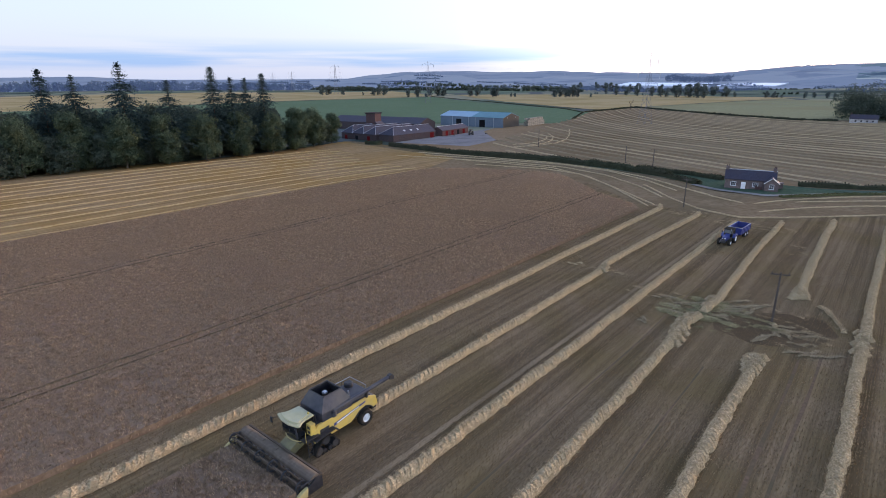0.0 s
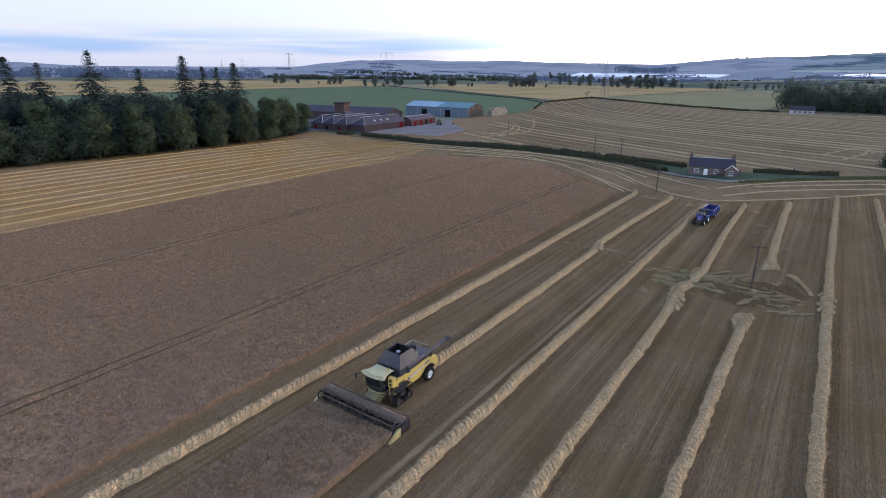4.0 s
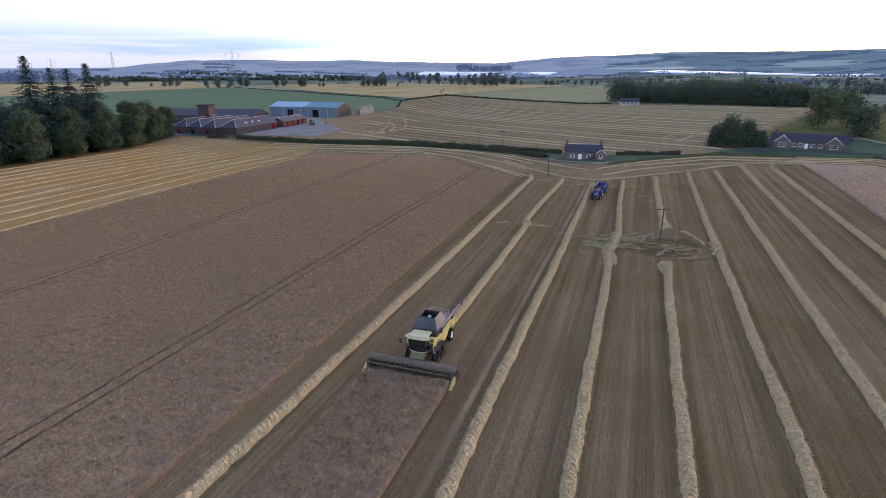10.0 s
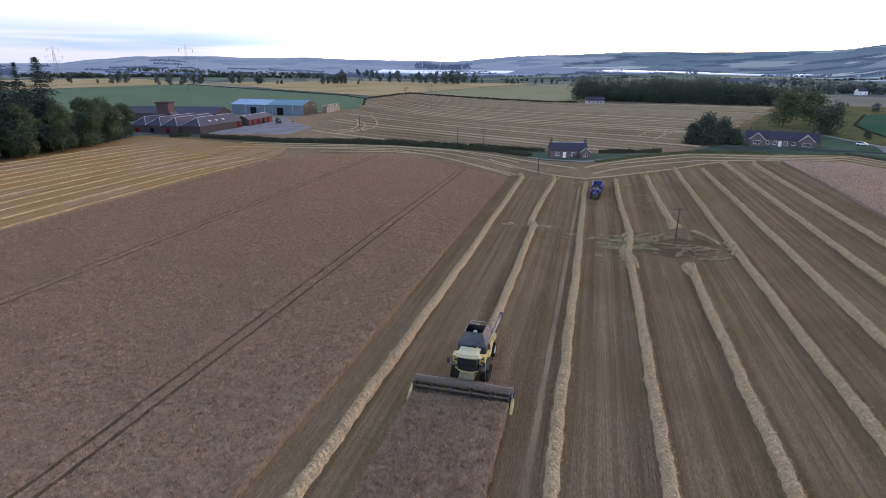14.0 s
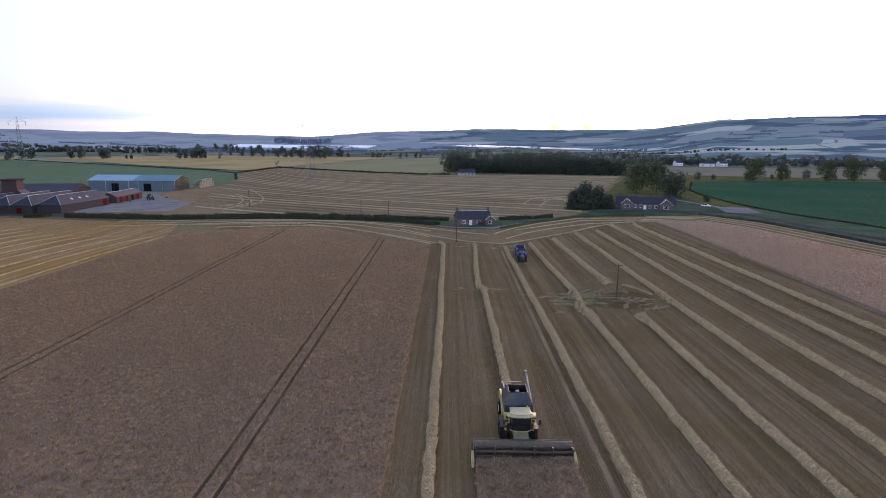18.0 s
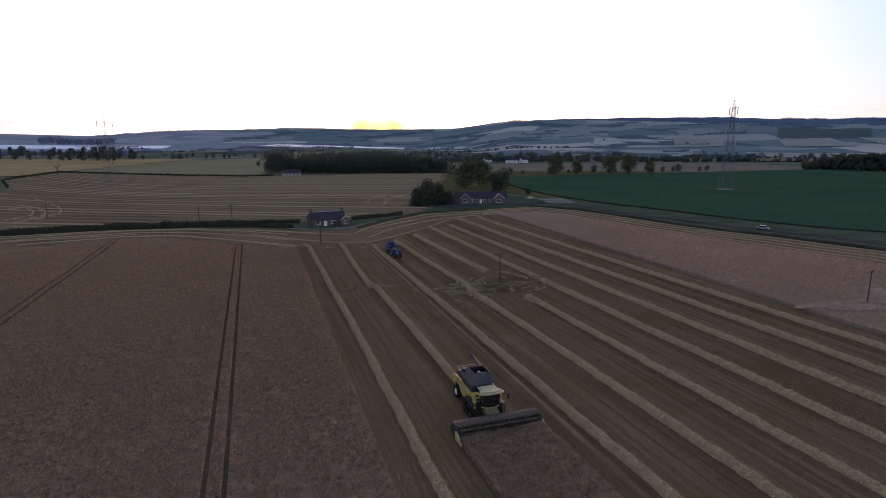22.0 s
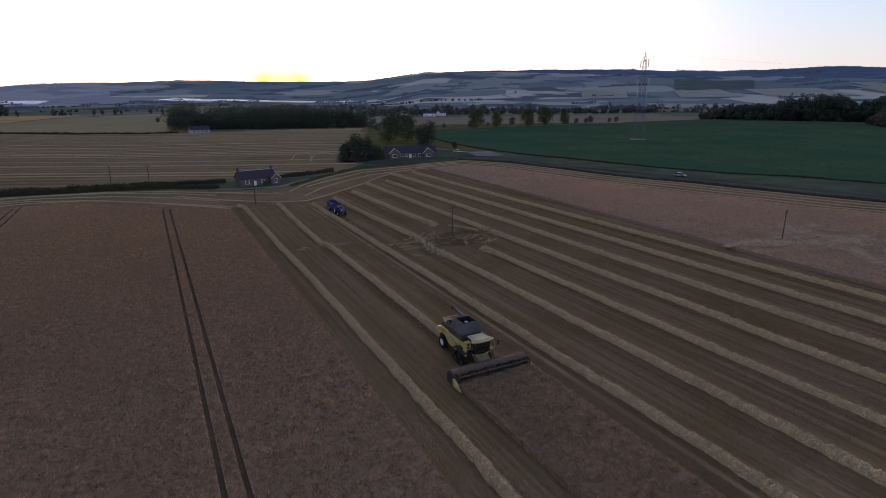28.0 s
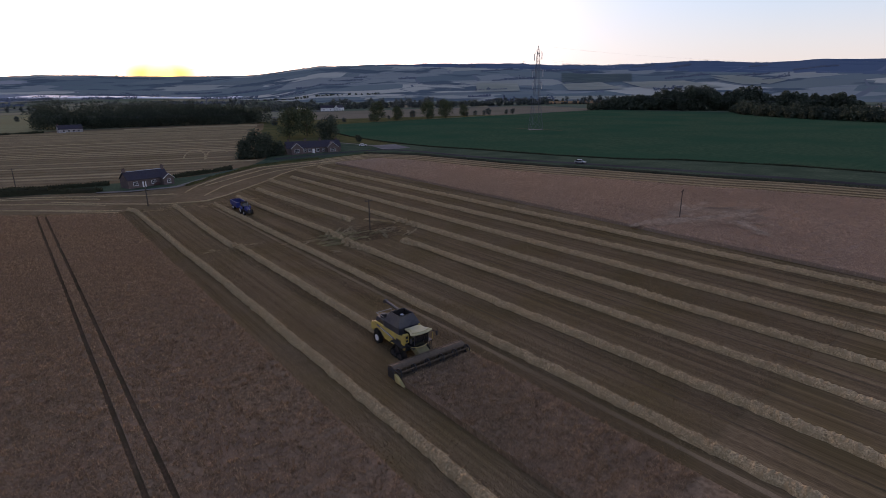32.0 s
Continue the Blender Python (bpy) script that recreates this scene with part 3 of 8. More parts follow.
def prism(profile, axis, lo, hi, bevel=0.0, bm=None):
    """A profile of (a, b) pairs drawn out along an axis: along x the pairs are (y, z), along y (x, z), along z (x, y)."""
    bm = bm or bmesh.new()
    put = {"x": lambda a, b, c: (c, a, b), "y": lambda a, b, c: (a, c, b), "z": lambda a, b, c: (a, b, c)}[axis]
    rows = [[bm.verts.new(put(a, b, c)) for a, b in profile] for c in (lo, hi)]
    n = len(profile)
    fs = [bm.faces.new(rows[0][::-1]), bm.faces.new(rows[1])]
    fs += [bm.faces.new((rows[0][i], rows[0][(i + 1) % n], rows[1][(i + 1) % n], rows[1][i])) for i in range(n)]
    bmesh.ops.recalc_face_normals(bm, faces=fs)
    if bevel:
        bmesh.ops.bevel(bm, geom=list({e for f in fs for e in f.edges}), offset=bevel, segments=2, affect="EDGES", profile=0.6)
    return bm


def rod(p, q, r0, r1=None, sides=10, bm=None):
    """A round bar from p to q."""
    bm = bm or bmesh.new()
    p, q = Vector(p), Vector(q)
    turn = (q - p).to_track_quat("Z", "Y").to_matrix()
    rows = []
    for c, r in ((p, r0), (q, r0 if r1 is None else r1)):
        rows.append([bm.verts.new(c + turn @ Vector((r * math.cos(6.2832 * i / sides), r * math.sin(6.2832 * i / sides), 0))) for i in range(sides)])
    bm.faces.new(rows[0][::-1]), bm.faces.new(rows[1])
    for i in range(sides):
        bm.faces.new((rows[0][i], rows[0][(i + 1) % sides], rows[1][(i + 1) % sides], rows[1][i]))
    return bm


def lathe(profile, centre=(0, 0, 0), axis="x", sides=28, bm=None, caps=True):
    """A profile of (radius, along) turned about an axis."""
    bm = bm or bmesh.new()
    rows = []
    for r, a in profile:
        row = []
        for i in range(sides):
            c, s = r * math.cos(6.28319 * i / sides), r * math.sin(6.28319 * i / sides)
            row.append(bm.verts.new(Vector(centre) + Vector((a, c, s) if axis == "x" else (c, s, a))))
        rows.append(row)
    for one, two in zip(rows, rows[1:]):
        for i in range(sides):
            bm.faces.new((one[i], one[(i + 1) % sides], two[(i + 1) % sides], two[i]))
    if caps:
        bm.faces.new(rows[0][::-1]), bm.faces.new(rows[-1])
    bmesh.ops.recalc_face_normals(bm, faces=bm.faces)
    return bm


def thing(name, x, y, turn=0.0, label="", category="", group="", z=None):
    ob = new(name)
    ob.matrix_world = pose(x, y, float(G(x, y)) if z is None else z, 0, 0, turn)
    ob.empty_display_size = 0.3
    return tagged(ob, label, category, group)


def resample(points, step):
    p = np.array(points, float)
    d = np.r_[0, np.cumsum(np.hypot(*np.diff(p, axis=0).T))]
    n = max(2, int(d[-1] / step) + 1)
    s = np.linspace(0, d[-1], n)
    return np.stack([np.interp(s, d, p[:, 0]), np.interp(s, d, p[:, 1])], 1)


def smooth_line(points, step):
    """A soft curve through the points."""
    p = resample(points, step)
    for _ in range(int(10 / step) + 2):
        p[1:-1] = (p[:-2] + 2 * p[1:-1] + p[2:]) / 4
    return p


def sheet(name, one, two, mat, dz, along=40, across=12, label="", category="", kind="structure"):
    """Ground cover between two lines, laid on the land."""
    def even(line):
        p = np.array(line, float)
        d = np.r_[0, np.cumsum(np.hypot(*np.diff(p, axis=0).T))]
        s = np.linspace(0, d[-1], along + 1)
        return np.stack([np.interp(s, d, p[:, 0]), np.interp(s, d, p[:, 1])], 1)
    a, b = even(one), even(two)
    k = np.linspace(0, 1, across + 1)[None, :, None]
    p = (a[:, None] * (1 - k) + b[:, None] * k).reshape(-1, 2)
    v = np.column_stack([p, land(p[:, 0], p[:, 1]) + dz])
    i, j = np.meshgrid(np.arange(along), np.arange(across), indexing="ij")
    q = (i * (across + 1) + j).ravel()
    f = np.stack([q, q + 1, q + across + 2, q + across + 1], 1)
    area = np.cross(v[f[0][1]] - v[f[0][0]], v[f[0][3]] - v[f[0][0]])[2]
    if area < 0:
        f = f[:, ::-1]
    ob = mesh_ob(name, v, f, mat, smooth=True)
    return tagged(ob, label, category, kind=kind)


def hash_noise(x, y, seed=0):
    """Smooth noise of about one unit's size, from 0 to 1."""
    x, y = np.asarray(x, float), np.asarray(y, float)
    xi, yi = np.floor(x), np.floor(y)
    fx, fy = x - xi, y - yi
    fx, fy = fx * fx * (3 - 2 * fx), fy * fy * (3 - 2 * fy)
    h = lambda a, b: np.modf(np.abs(np.sin(a * 127.1 + b * 311.7 + seed * 74.7) * 43758.5453))[0]
    return (h(xi, yi) * (1 - fx) + h(xi + 1, yi) * fx) * (1 - fy) + (h(xi, yi + 1) * (1 - fx) + h(xi + 1, yi + 1) * fx) * fy


def blades(rng, base, up, wide, lean, per=3):
    """Thin leaning triangles: per of them at each base point. Gives vertices and faces."""
    n = len(base) * per
    b = np.repeat(base, per, 0)
    a = rng.uniform(0, 6.283, n)
    side = np.stack([np.cos(a), np.sin(a), np.zeros(n)], 1) * (np.repeat(wide, per) * rng.uniform(0.7, 1.3, n))[:, None] / 2
    t = rng.uniform(0, 6.283, n)
    l = np.repeat(lean, per) * rng.uniform(0.3, 1.2, n)
    tip = np.stack([np.cos(t) * l, np.sin(t) * l, np.repeat(up, per) * rng.uniform(0.65, 1.25, n)], 1)
    v = np.stack([b - side, b + side, b + tip], 1).reshape(-1, 3)
    return v, np.arange(3 * n).reshape(-1, 3)


def joined(sets):
    vs, fs, at = [], [], 0
    for v, f in sets:
        v = np.asarray(v, float)
        vs.append(v)
        fs += (np.asarray(f) + at).tolist()
        at += len(v)
    return np.concatenate(vs), fs


# ---- the land ----
def ground():
    radii = np.r_[0, np.arange(20, 400, 20), np.geomspace(400, 4690, 70)]
    sides = 180
    a = np.linspace(0, 2 * np.pi, sides, endpoint=False)
    x = (radii[1:, None] * np.sin(a)).ravel()
    y = (radii[1:, None] * np.cos(a)).ravel() - 105
    v = np.column_stack([np.r_[0, x], np.r_[-105, y], plain(np.r_[0, x], np.r_[-105, y])])
    faces = [[0, 1 + (i + 1) % sides, 1 + i] for i in range(sides)]
    for k in range(len(radii) - 2):
        o = 1 + k * sides
        faces += [[o + i, o + (i + 1) % sides, o + sides + (i + 1) % sides, o + sides + i] for i in range(sides)]
    ob = mesh_ob("ground", v, faces, M_LAND, smooth=True)
    return tagged(ob, "flat farmland patchwork of fields reaching the horizon", "ground", kind="structure")


ground()


def hills(name, a0, a1, mat, label):
    """A stretch of the hills that close the view, between two bearings, from their foot to behind the crest."""
    a = np.radians(np.linspace(a0, a1, int((a1 - a0) * 2.5) + 1))
    foot = np.interp(np.degrees(a), [-60, 15, 25], [2400, 2200, 1300]) - 30
    k = np.linspace(0, 1, 46)[None, :]
    r = foot[:, None] + (4690 - foot[:, None]) * k
    x, y = r * np.sin(a)[:, None], r * np.cos(a)[:, None] - 105
    v = np.column_stack([x.ravel(), y.ravel(), (land(x, y) + np.where(k == 0, -3.0, 0.25)).ravel()])
    i, j = np.meshgrid(np.arange(len(a) - 1), np.arange(45), indexing="ij")
    q = (i * 46 + j).ravel()
    # the high ground to the north-east is open moor above the fields, its blue a painted haze
    f = np.stack([q, q + 1, q + 47, q + 46], 1)
    c = v[f].mean(1)
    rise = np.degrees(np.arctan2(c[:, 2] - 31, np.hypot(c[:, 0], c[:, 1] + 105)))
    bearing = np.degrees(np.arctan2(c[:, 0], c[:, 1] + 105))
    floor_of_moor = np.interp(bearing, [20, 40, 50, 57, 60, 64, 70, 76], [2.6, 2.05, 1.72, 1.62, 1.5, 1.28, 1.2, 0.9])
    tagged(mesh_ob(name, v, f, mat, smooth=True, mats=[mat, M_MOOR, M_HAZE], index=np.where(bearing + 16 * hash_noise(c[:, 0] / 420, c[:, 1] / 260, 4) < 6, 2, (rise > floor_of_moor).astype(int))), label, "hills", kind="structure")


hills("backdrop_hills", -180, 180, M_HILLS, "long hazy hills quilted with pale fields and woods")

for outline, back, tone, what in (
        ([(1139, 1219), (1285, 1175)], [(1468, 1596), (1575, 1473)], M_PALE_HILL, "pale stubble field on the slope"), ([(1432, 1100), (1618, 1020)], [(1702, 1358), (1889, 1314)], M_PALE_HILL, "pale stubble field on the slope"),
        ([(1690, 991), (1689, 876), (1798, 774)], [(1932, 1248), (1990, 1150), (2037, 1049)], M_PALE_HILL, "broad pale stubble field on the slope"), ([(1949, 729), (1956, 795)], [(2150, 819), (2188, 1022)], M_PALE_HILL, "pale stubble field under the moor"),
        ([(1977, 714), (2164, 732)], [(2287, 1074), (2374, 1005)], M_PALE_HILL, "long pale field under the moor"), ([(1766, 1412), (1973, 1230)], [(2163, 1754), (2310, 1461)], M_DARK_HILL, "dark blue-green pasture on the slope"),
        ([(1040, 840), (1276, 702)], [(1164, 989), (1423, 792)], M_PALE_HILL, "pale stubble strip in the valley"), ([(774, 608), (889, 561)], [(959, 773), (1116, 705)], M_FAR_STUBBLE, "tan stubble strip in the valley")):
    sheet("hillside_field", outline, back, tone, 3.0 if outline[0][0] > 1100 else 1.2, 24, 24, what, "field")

FAR_EDGE = [(-106, 70), (-104, 78), (-90, 88), (-67, 94), (-56, 92), (-44, 80), (-30, 66), (-16, 55.5), (-13.3, 52)]
HEDGE = [(-182, 133), (-160, 130), (-130, 125.5), (-100, 126), (-76, 126.5), (-46, 119), (-25, 110)]

sheet("field_stubble", [(-225, -230), (-225, 0), (-208, 40), (-216, 105), (-224, 140), (-186, 135), (-130, 124), (-76, 125), (-30, 111), (-6, 90), (10, 90), (27, 104), (46, 118), (100, 120)],
      [(-60, -230), (0, -230), (60, -230), (120, -230), (166, -230), (157, -110), (148, -46), (143, -32), (134.5, -2), (125.5, 27), (120.5, 45), (117.5, 68), (112, 98), (101, 119.5)],
      M_STUBBLE, 0.05, 60, 30, "mown brown stubble with drill rows and wheel marks", "stubble field")
CROP_SIDE = [(66, 101), (88.5, 100), (95.5, 82), (98, 66), (100.5, 50), (104, 31), (107, 17), (111, 0), (116, -15), (119, -30), (125, -42), (129, -54), (136, -80)]
LANE_SIDE = [(75, 118), (101, 119), (112, 96), (117, 68), (120, 45), (125, 26), (130, 14), (133.5, -2), (138, -18), (142, -32), (147, -45), (150, -56), (156, -85)]
sheet("headland", [(-106, 79), (-67, 97), (-44, 85), (-16, 59), (5, 57), (18, 61), (36, 81), (54, 99)] + CROP_SIDE,
      [(-150, 122), (-76, 124), (-30, 110), (-6, 89.5), (8, 89), (16, 93), (30, 105), (46, 117)] + LANE_SIDE, M_HEADLAND, 0.075, 90, 6, "trodden brown stubble on the headland", "stubble field")
sheet("golden_stubble", [(-226, -230), (-222, -20), (-206, 40), (-210, 90), (-222, 134)], [(-107, -230), (-107, -20), (-107, 40), (-106, 72), (-120, 112)],
      M_GOLD_STUBBLE, 0.10, 30, 14, "golden stubble beside the wood", "stubble field")
sheet("far_stubble", [(-192, 152), (-170, 133), (-100, 129), (-46, 123), (-6, 112), (24, 110), (46, 124), (60, 140), (75, 190), (115, 296)],
      [(-200, 190), (-150, 190), (-192, 330), (-215, 405), (-246, 500), (-240, 640), (-90, 505), (-11, 428), (50, 370), (115, 298)],
      M_FAR_STUBBLE, 0.10, 40, 20, "pale stubble field striped with straw rows", "stubble field")
sheet("wood_margin", [(-40, 455), (-11, 426), (50, 368), (115, 296), (120, 312)], [(-38, 458), (0, 470), (70, 446), (165, 405), (166, 404)], M_FAR_STUBBLE, 0.09, 12, 8, "pale stubble running up to the wood", "stubble field")
sheet("pasture", [(-240, 502), (-208, 404), (-190, 336), (-262, 300), (-330, 160), (-320, -60)], [(-290, 560), (-480, 640), (-760, 840), (-830, 560), (-780, 60)],
      M_PASTURE, 0.3, 30, 20, "smooth green pasture behind the farm", "pasture")
sheet("golden_field", [(-245, 640), (-260, 560), (-500, 720)], [(-130, 1180), (-480, 1180), (-790, 960)], M_BARLEY, 0.5, 20, 16, "flat golden barley field", "barley field")
sheet("golden_field_left", [(-780, 20), (-840, 560), (-780, 880)], [(-1500, 160), (-1500, 800), (-1180, 1140)], M_BARLEY, 0.6, 20, 16, "pale golden field beyond the wood", "barley field")
sheet("pale_green_field", [(-235, 650), (-90, 512), (-30, 462), (10, 470)], [(-150, 1050), (-20, 960), (80, 900), (160, 820)], M_LIGHT_GREEN, 0.4, 20, 16, "pale green field behind the hedge", "field")
GREEN_EDGE = [(182, 322), (147.6, 245), (140, 208), (136, 165), (138, 119), (145, 92), (148, 70), (152, 50), (160, 22), (172, 5), (178, -16), (183, -31), (200, -230)]
sheet("green_field", GREEN_EDGE, [(200, 330), (400, 340), (600, 356), (640, 120), (600, -230)], M_GREEN, 0.25, 40, 24, "dark green root crop field", "green field")
sheet("tan_field", [(188, 334), (205, 420), (255, 600)], [(620, 364), (640, 420), (700, 560)], M_GREY_STUBBLE, 0.14, 16, 16, "tan stubble field beyond the green crop", "stubble field")
sheet("rough_paddock", [(118, 170), (125, 316), (200, 420)], [(150, 152), (202, 338), (420, 346)], M_ROUGH, 0.15, 20, 10, "rough dry grass paddock", "paddock")
sheet("rough_ground", [(38, 116), (100, 118), (130, 110), (170, 84)], [(58, 200), (110, 300), (160, 428), (330, 420)], M_ROUGH, 0.08, 24, 16, "rough olive grass between the fields", "rough grass")
sheet("bungalow_grass", [(47, 124), (75, 122), (100, 123), (122, 150)], [(60, 142), (76, 190), (100, 196), (121, 172)], M_VERGE, 0.13, 16, 10, "trodden green grass round the bungalow", "lawn")
sheet("back_paddock", [(62, 146), (76, 190), (116, 297), (165, 424)], [(118, 168), (119, 180), (126, 316), (201, 421)], M_ROUGH, 0.12, 20, 8, "rough olive grass behind the bungalow", "paddock")
BANK = [(100, 122), (113, 100), (118.5, 68), (121.5, 45), (126.5, 27), (132, 14), (135.5, -2), (140, -18), (144, -32), (149, -46), (158, -110), (168, -230)]
sheet("verge", BANK, [(124, 152), (137, 140), (138, 119), (145, 92), (148, 70), (152, 50), (160, 22), (172, 5), (178, -16), (184, -40), (190, -110), (200, -230)], M_VERGE, 0.15, 50, 8, "dark green grass verge along the lane", "verge")
sheet("gateway", [(114, 127), (120, 151)], [(128.5, 125), (133, 147)], M_CONCRETE, 0.2, 8, 8, "pale concrete gateway beside the lane", "gateway")
sheet("path", [(113, 190), (117.5, 163), (121, 143)], [(115.5, 190), (120, 163), (123.5, 143)], M_GRAVEL, 0.2, 20, 2, "pale gravel path behind the bungalow", "path")
lane = np.array([(60, 134), (100, 133), (115, 129), (121.5, 112), (122.5, 92), (125.5, 70), (131, 48), (137.5, 29), (143.5, 6), (152, -30), (159, -70), (169, -130), (182, -230)], float)
lane_line = smooth_line(lane, 4.0)
step = np.gradient(lane_line, axis=0)
step /= np.hypot(*step.T)[:, None]
aside = np.stack([-step[:, 1], step[:, 0]], 1)
tagged(sheet("lane", lane_line + aside * 2.2, lane_line - aside * 2.2, M_ASPHALT, 0.22, 80, 3, "narrow grey asphalt lane", "lane"))
sheet("yard", [(-193, 147), (-170, 152), (-146, 156)], [(-206, 268), (-196, 240), (-152, 192)], M_CONCRETE, 0.16, 20, 12, "pale concrete farm yard", "farm yard")
sheet("barn_margin", [(-152, 192), (-196, 240), (-206, 268), (-206, 330)], [(-148, 192), (-160, 225), (-176, 275), (-188, 334)], M_FAR_STUBBLE, 0.12, 16, 8, "trampled pale stubble beside the barn", "stubble field")
sheet("cottage_garden", [(-40, 117), (-20, 109), (-7, 93), (9, 89)], [(-40, 121), (-20, 119), (0, 113), (26, 108)], M_VERGE, 0.18, 20, 8, "green cottage lawn behind the hedge", "lawn")
sheet("cottage_drive", [(-14, 97), (-6, 91), (9, 88), (24, 101)], [(-13, 99), (-5, 93.6), (8.5, 91), (22, 103)], M_GRAVEL, 0.24, 20, 4, "pale gravel drive along the cottage", "drive")


# wheel marks left in the stubble by the spring sprayings
TRACKS = [(30.9, -200, -16, 0.26), (32.5, -200, -14, 0.30), (48.0, -200, 84, 0.24), (49.7, -200, 88, 0.20), (14.6, -200, 30, 0.20), (22.6, -200, -24, 0.18), (57.5, -200, 80, 0.16)]
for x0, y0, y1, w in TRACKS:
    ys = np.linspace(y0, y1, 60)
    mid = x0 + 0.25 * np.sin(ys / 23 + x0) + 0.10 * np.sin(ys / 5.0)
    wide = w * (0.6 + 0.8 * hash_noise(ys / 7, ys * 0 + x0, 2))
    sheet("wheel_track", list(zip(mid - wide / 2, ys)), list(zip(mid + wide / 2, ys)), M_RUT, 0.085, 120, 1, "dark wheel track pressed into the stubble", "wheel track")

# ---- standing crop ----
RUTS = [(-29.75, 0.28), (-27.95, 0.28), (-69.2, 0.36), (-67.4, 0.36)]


def drift(x, y):
    """The tramlines run a little aslant."""
    return -0.008 * (y + 40) * (np.exp(-((x + 68.3) / 12) ** 2) + np.exp(-((x + 28.8) / 8) ** 2))


def right_drift(x, y):
    return 0.035 * np.clip(y + 80, -30, 150) * (1 - (x - 67) / 67)


def standing(name, xs, near, far, tufts, seed, label, mat_ears=M_EARS, mat_crop=M_CROP, height=0.72, ruts=(), flat=(), shear=lambda x, y: 0 * x):
    """A block of ripe crop: an uneven top with open edges, and many ears standing out of it."""
    rng = np.random.default_rng(seed)
    lo = np.array([near(x) for x in xs])
    hi = np.array([far(x) for x in xs])
    rows = int((hi - lo).max() / 1.4)
    k = np.linspace(0, 1, rows + 1)
    X = np.repeat(np.array(xs)[:, None], rows + 1, 1)
    Y = lo[:, None] + (hi - lo)[:, None] * k
    def top(x, y):
        h = height + 0.18 * (hash_noise(x / 0.9, y / 0.9, seed) - 0.5) + 0.18 * (hash_noise(x / 9, y / 14, seed + 3) - 0.5)
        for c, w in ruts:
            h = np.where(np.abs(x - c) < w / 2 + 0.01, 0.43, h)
        for cx, cy, rx, ry, turn in flat:
            u, v = (x - cx) * np.cos(turn) + (y - cy) * np.sin(turn), -(x - cx) * np.sin(turn) + (y - cy) * np.cos(turn)
            d = np.hypot(u / rx, v / ry) + 0.5 * (hash_noise(x / 1.7, y / 1.7, 9) - 0.5)
            h = np.where(d < 1, h * np.clip(0.25 + 0.6 * d, 0, 1), h)
        return h
    H = top(X, Y)
    X = X + shear(X, Y)
    Z = G(X, Y) + H
    v = np.column_stack([X.ravel(), Y.ravel(), Z.ravel()])
    n = rows + 1
    i, j = np.meshgrid(np.arange(len(xs) - 1), np.arange(rows), indexing="ij")
    q = (i * n + j).ravel()
    f = np.stack([q, q + n, q + n + 1, q + 1], 1).tolist()
    ring = [i * n for i in range(len(xs))] + [(len(xs) - 1) * n + j for j in range(1, n)] + [i * n + n - 1 for i in range(len(xs) - 2, -1, -1)] + [j for j in range(n - 2, 0, -1)]
    at = len(v)
    low = v[ring].copy()
    low[:, 2] = G(low[:, 0], low[:, 1])
    m = len(ring)
    f += [[ring[a], at + a, at + (a + 1) % m, ring[(a + 1) % m]] for a in range(m)]
    v = np.concatenate([v, low])
    mid = (np.array(xs)[1:] + np.array(xs)[:-1]) / 2
    # rut floors are bare soil; their side walls take its dark as painted shade
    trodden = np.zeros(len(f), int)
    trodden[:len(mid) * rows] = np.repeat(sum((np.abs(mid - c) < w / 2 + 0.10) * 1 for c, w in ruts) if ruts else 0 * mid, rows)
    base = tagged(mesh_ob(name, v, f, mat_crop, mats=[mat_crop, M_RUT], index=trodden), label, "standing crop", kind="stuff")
    # ears: denser towards the side that the camera passes
    x = rng.uniform(xs[0], xs[-1], tufts * 3)
    y = np.where(rng.uniform(0, 1, tufts * 3) < 0.06, rng.uniform(-200, -90, tufts * 3), np.minimum(rng.uniform(-92, 105, tufts * 3), rng.uniform(-92, 130, tufts * 3)))
    ok = (y > np.interp(x, xs, lo)) & (y < np.interp(x, xs, hi))
    x, y = x[ok][:tufts], y[ok][:tufts]
    h = top(x, y)
    keep = h > 0.36
    for c, w in ruts:
        keep &= np.abs(x - c) > w / 2 + (0.12 if c > -40 else 0.20)
    x, y, h = x[keep], y[keep], h[keep]
    x = x + shear(x, y)
    far_off = np.clip((y + 90) / 120, 0.0, 1.0)
    b = np.column_stack([x, y, G(x, y) + h - 0.10])
    gust = 0.12 + 0.34 * hash_noise(x / 1.1, y / 1.3, seed + 11)
    for c, w in ruts:
        gust = np.where(np.abs(x - shear(x, y) - c) < 0.65, 0.10, gust)
    ev, ef = blades(rng, b, 0.30 + 0.08 * far_off, 0.075 + 0.13 * far_off, np.where(h < 0.5, 0.7, gust), 3)
    # bristly stalks along the cut edges
    sides = []
    for a in range(m):
        p, r = v[ring[a]], v[ring[(a + 1) % m]]
        if p[1] > -95 or r[1] > -95:
            cnt = max(1, int(np.hypot(*(p - r)[:2]) * 7))
            s = rng.uniform(0, 1, (cnt, 1))
            sides.append(p * (1 - s) + r * s + rng.normal(0, 0.10, (cnt, 3)) * (1, 1, 0.3) - (0, 0, 0.45))
    sv, sf = blades(rng, np.concatenate(sides), np.full(sum(map(len, sides)), 0.48), np.full(sum(map(len, sides)), 0.08), np.full(sum(map(len, sides)), 0.16), 2)
    ears = mesh_ob("ears", *joined([(ev, ef), (sv, sf)]), mat_ears, base)
    ears["kind"] = "stuff"
    return base


far_x, far_y = [p[0] for p in FAR_EDGE], [p[1] for p in FAR_EDGE]
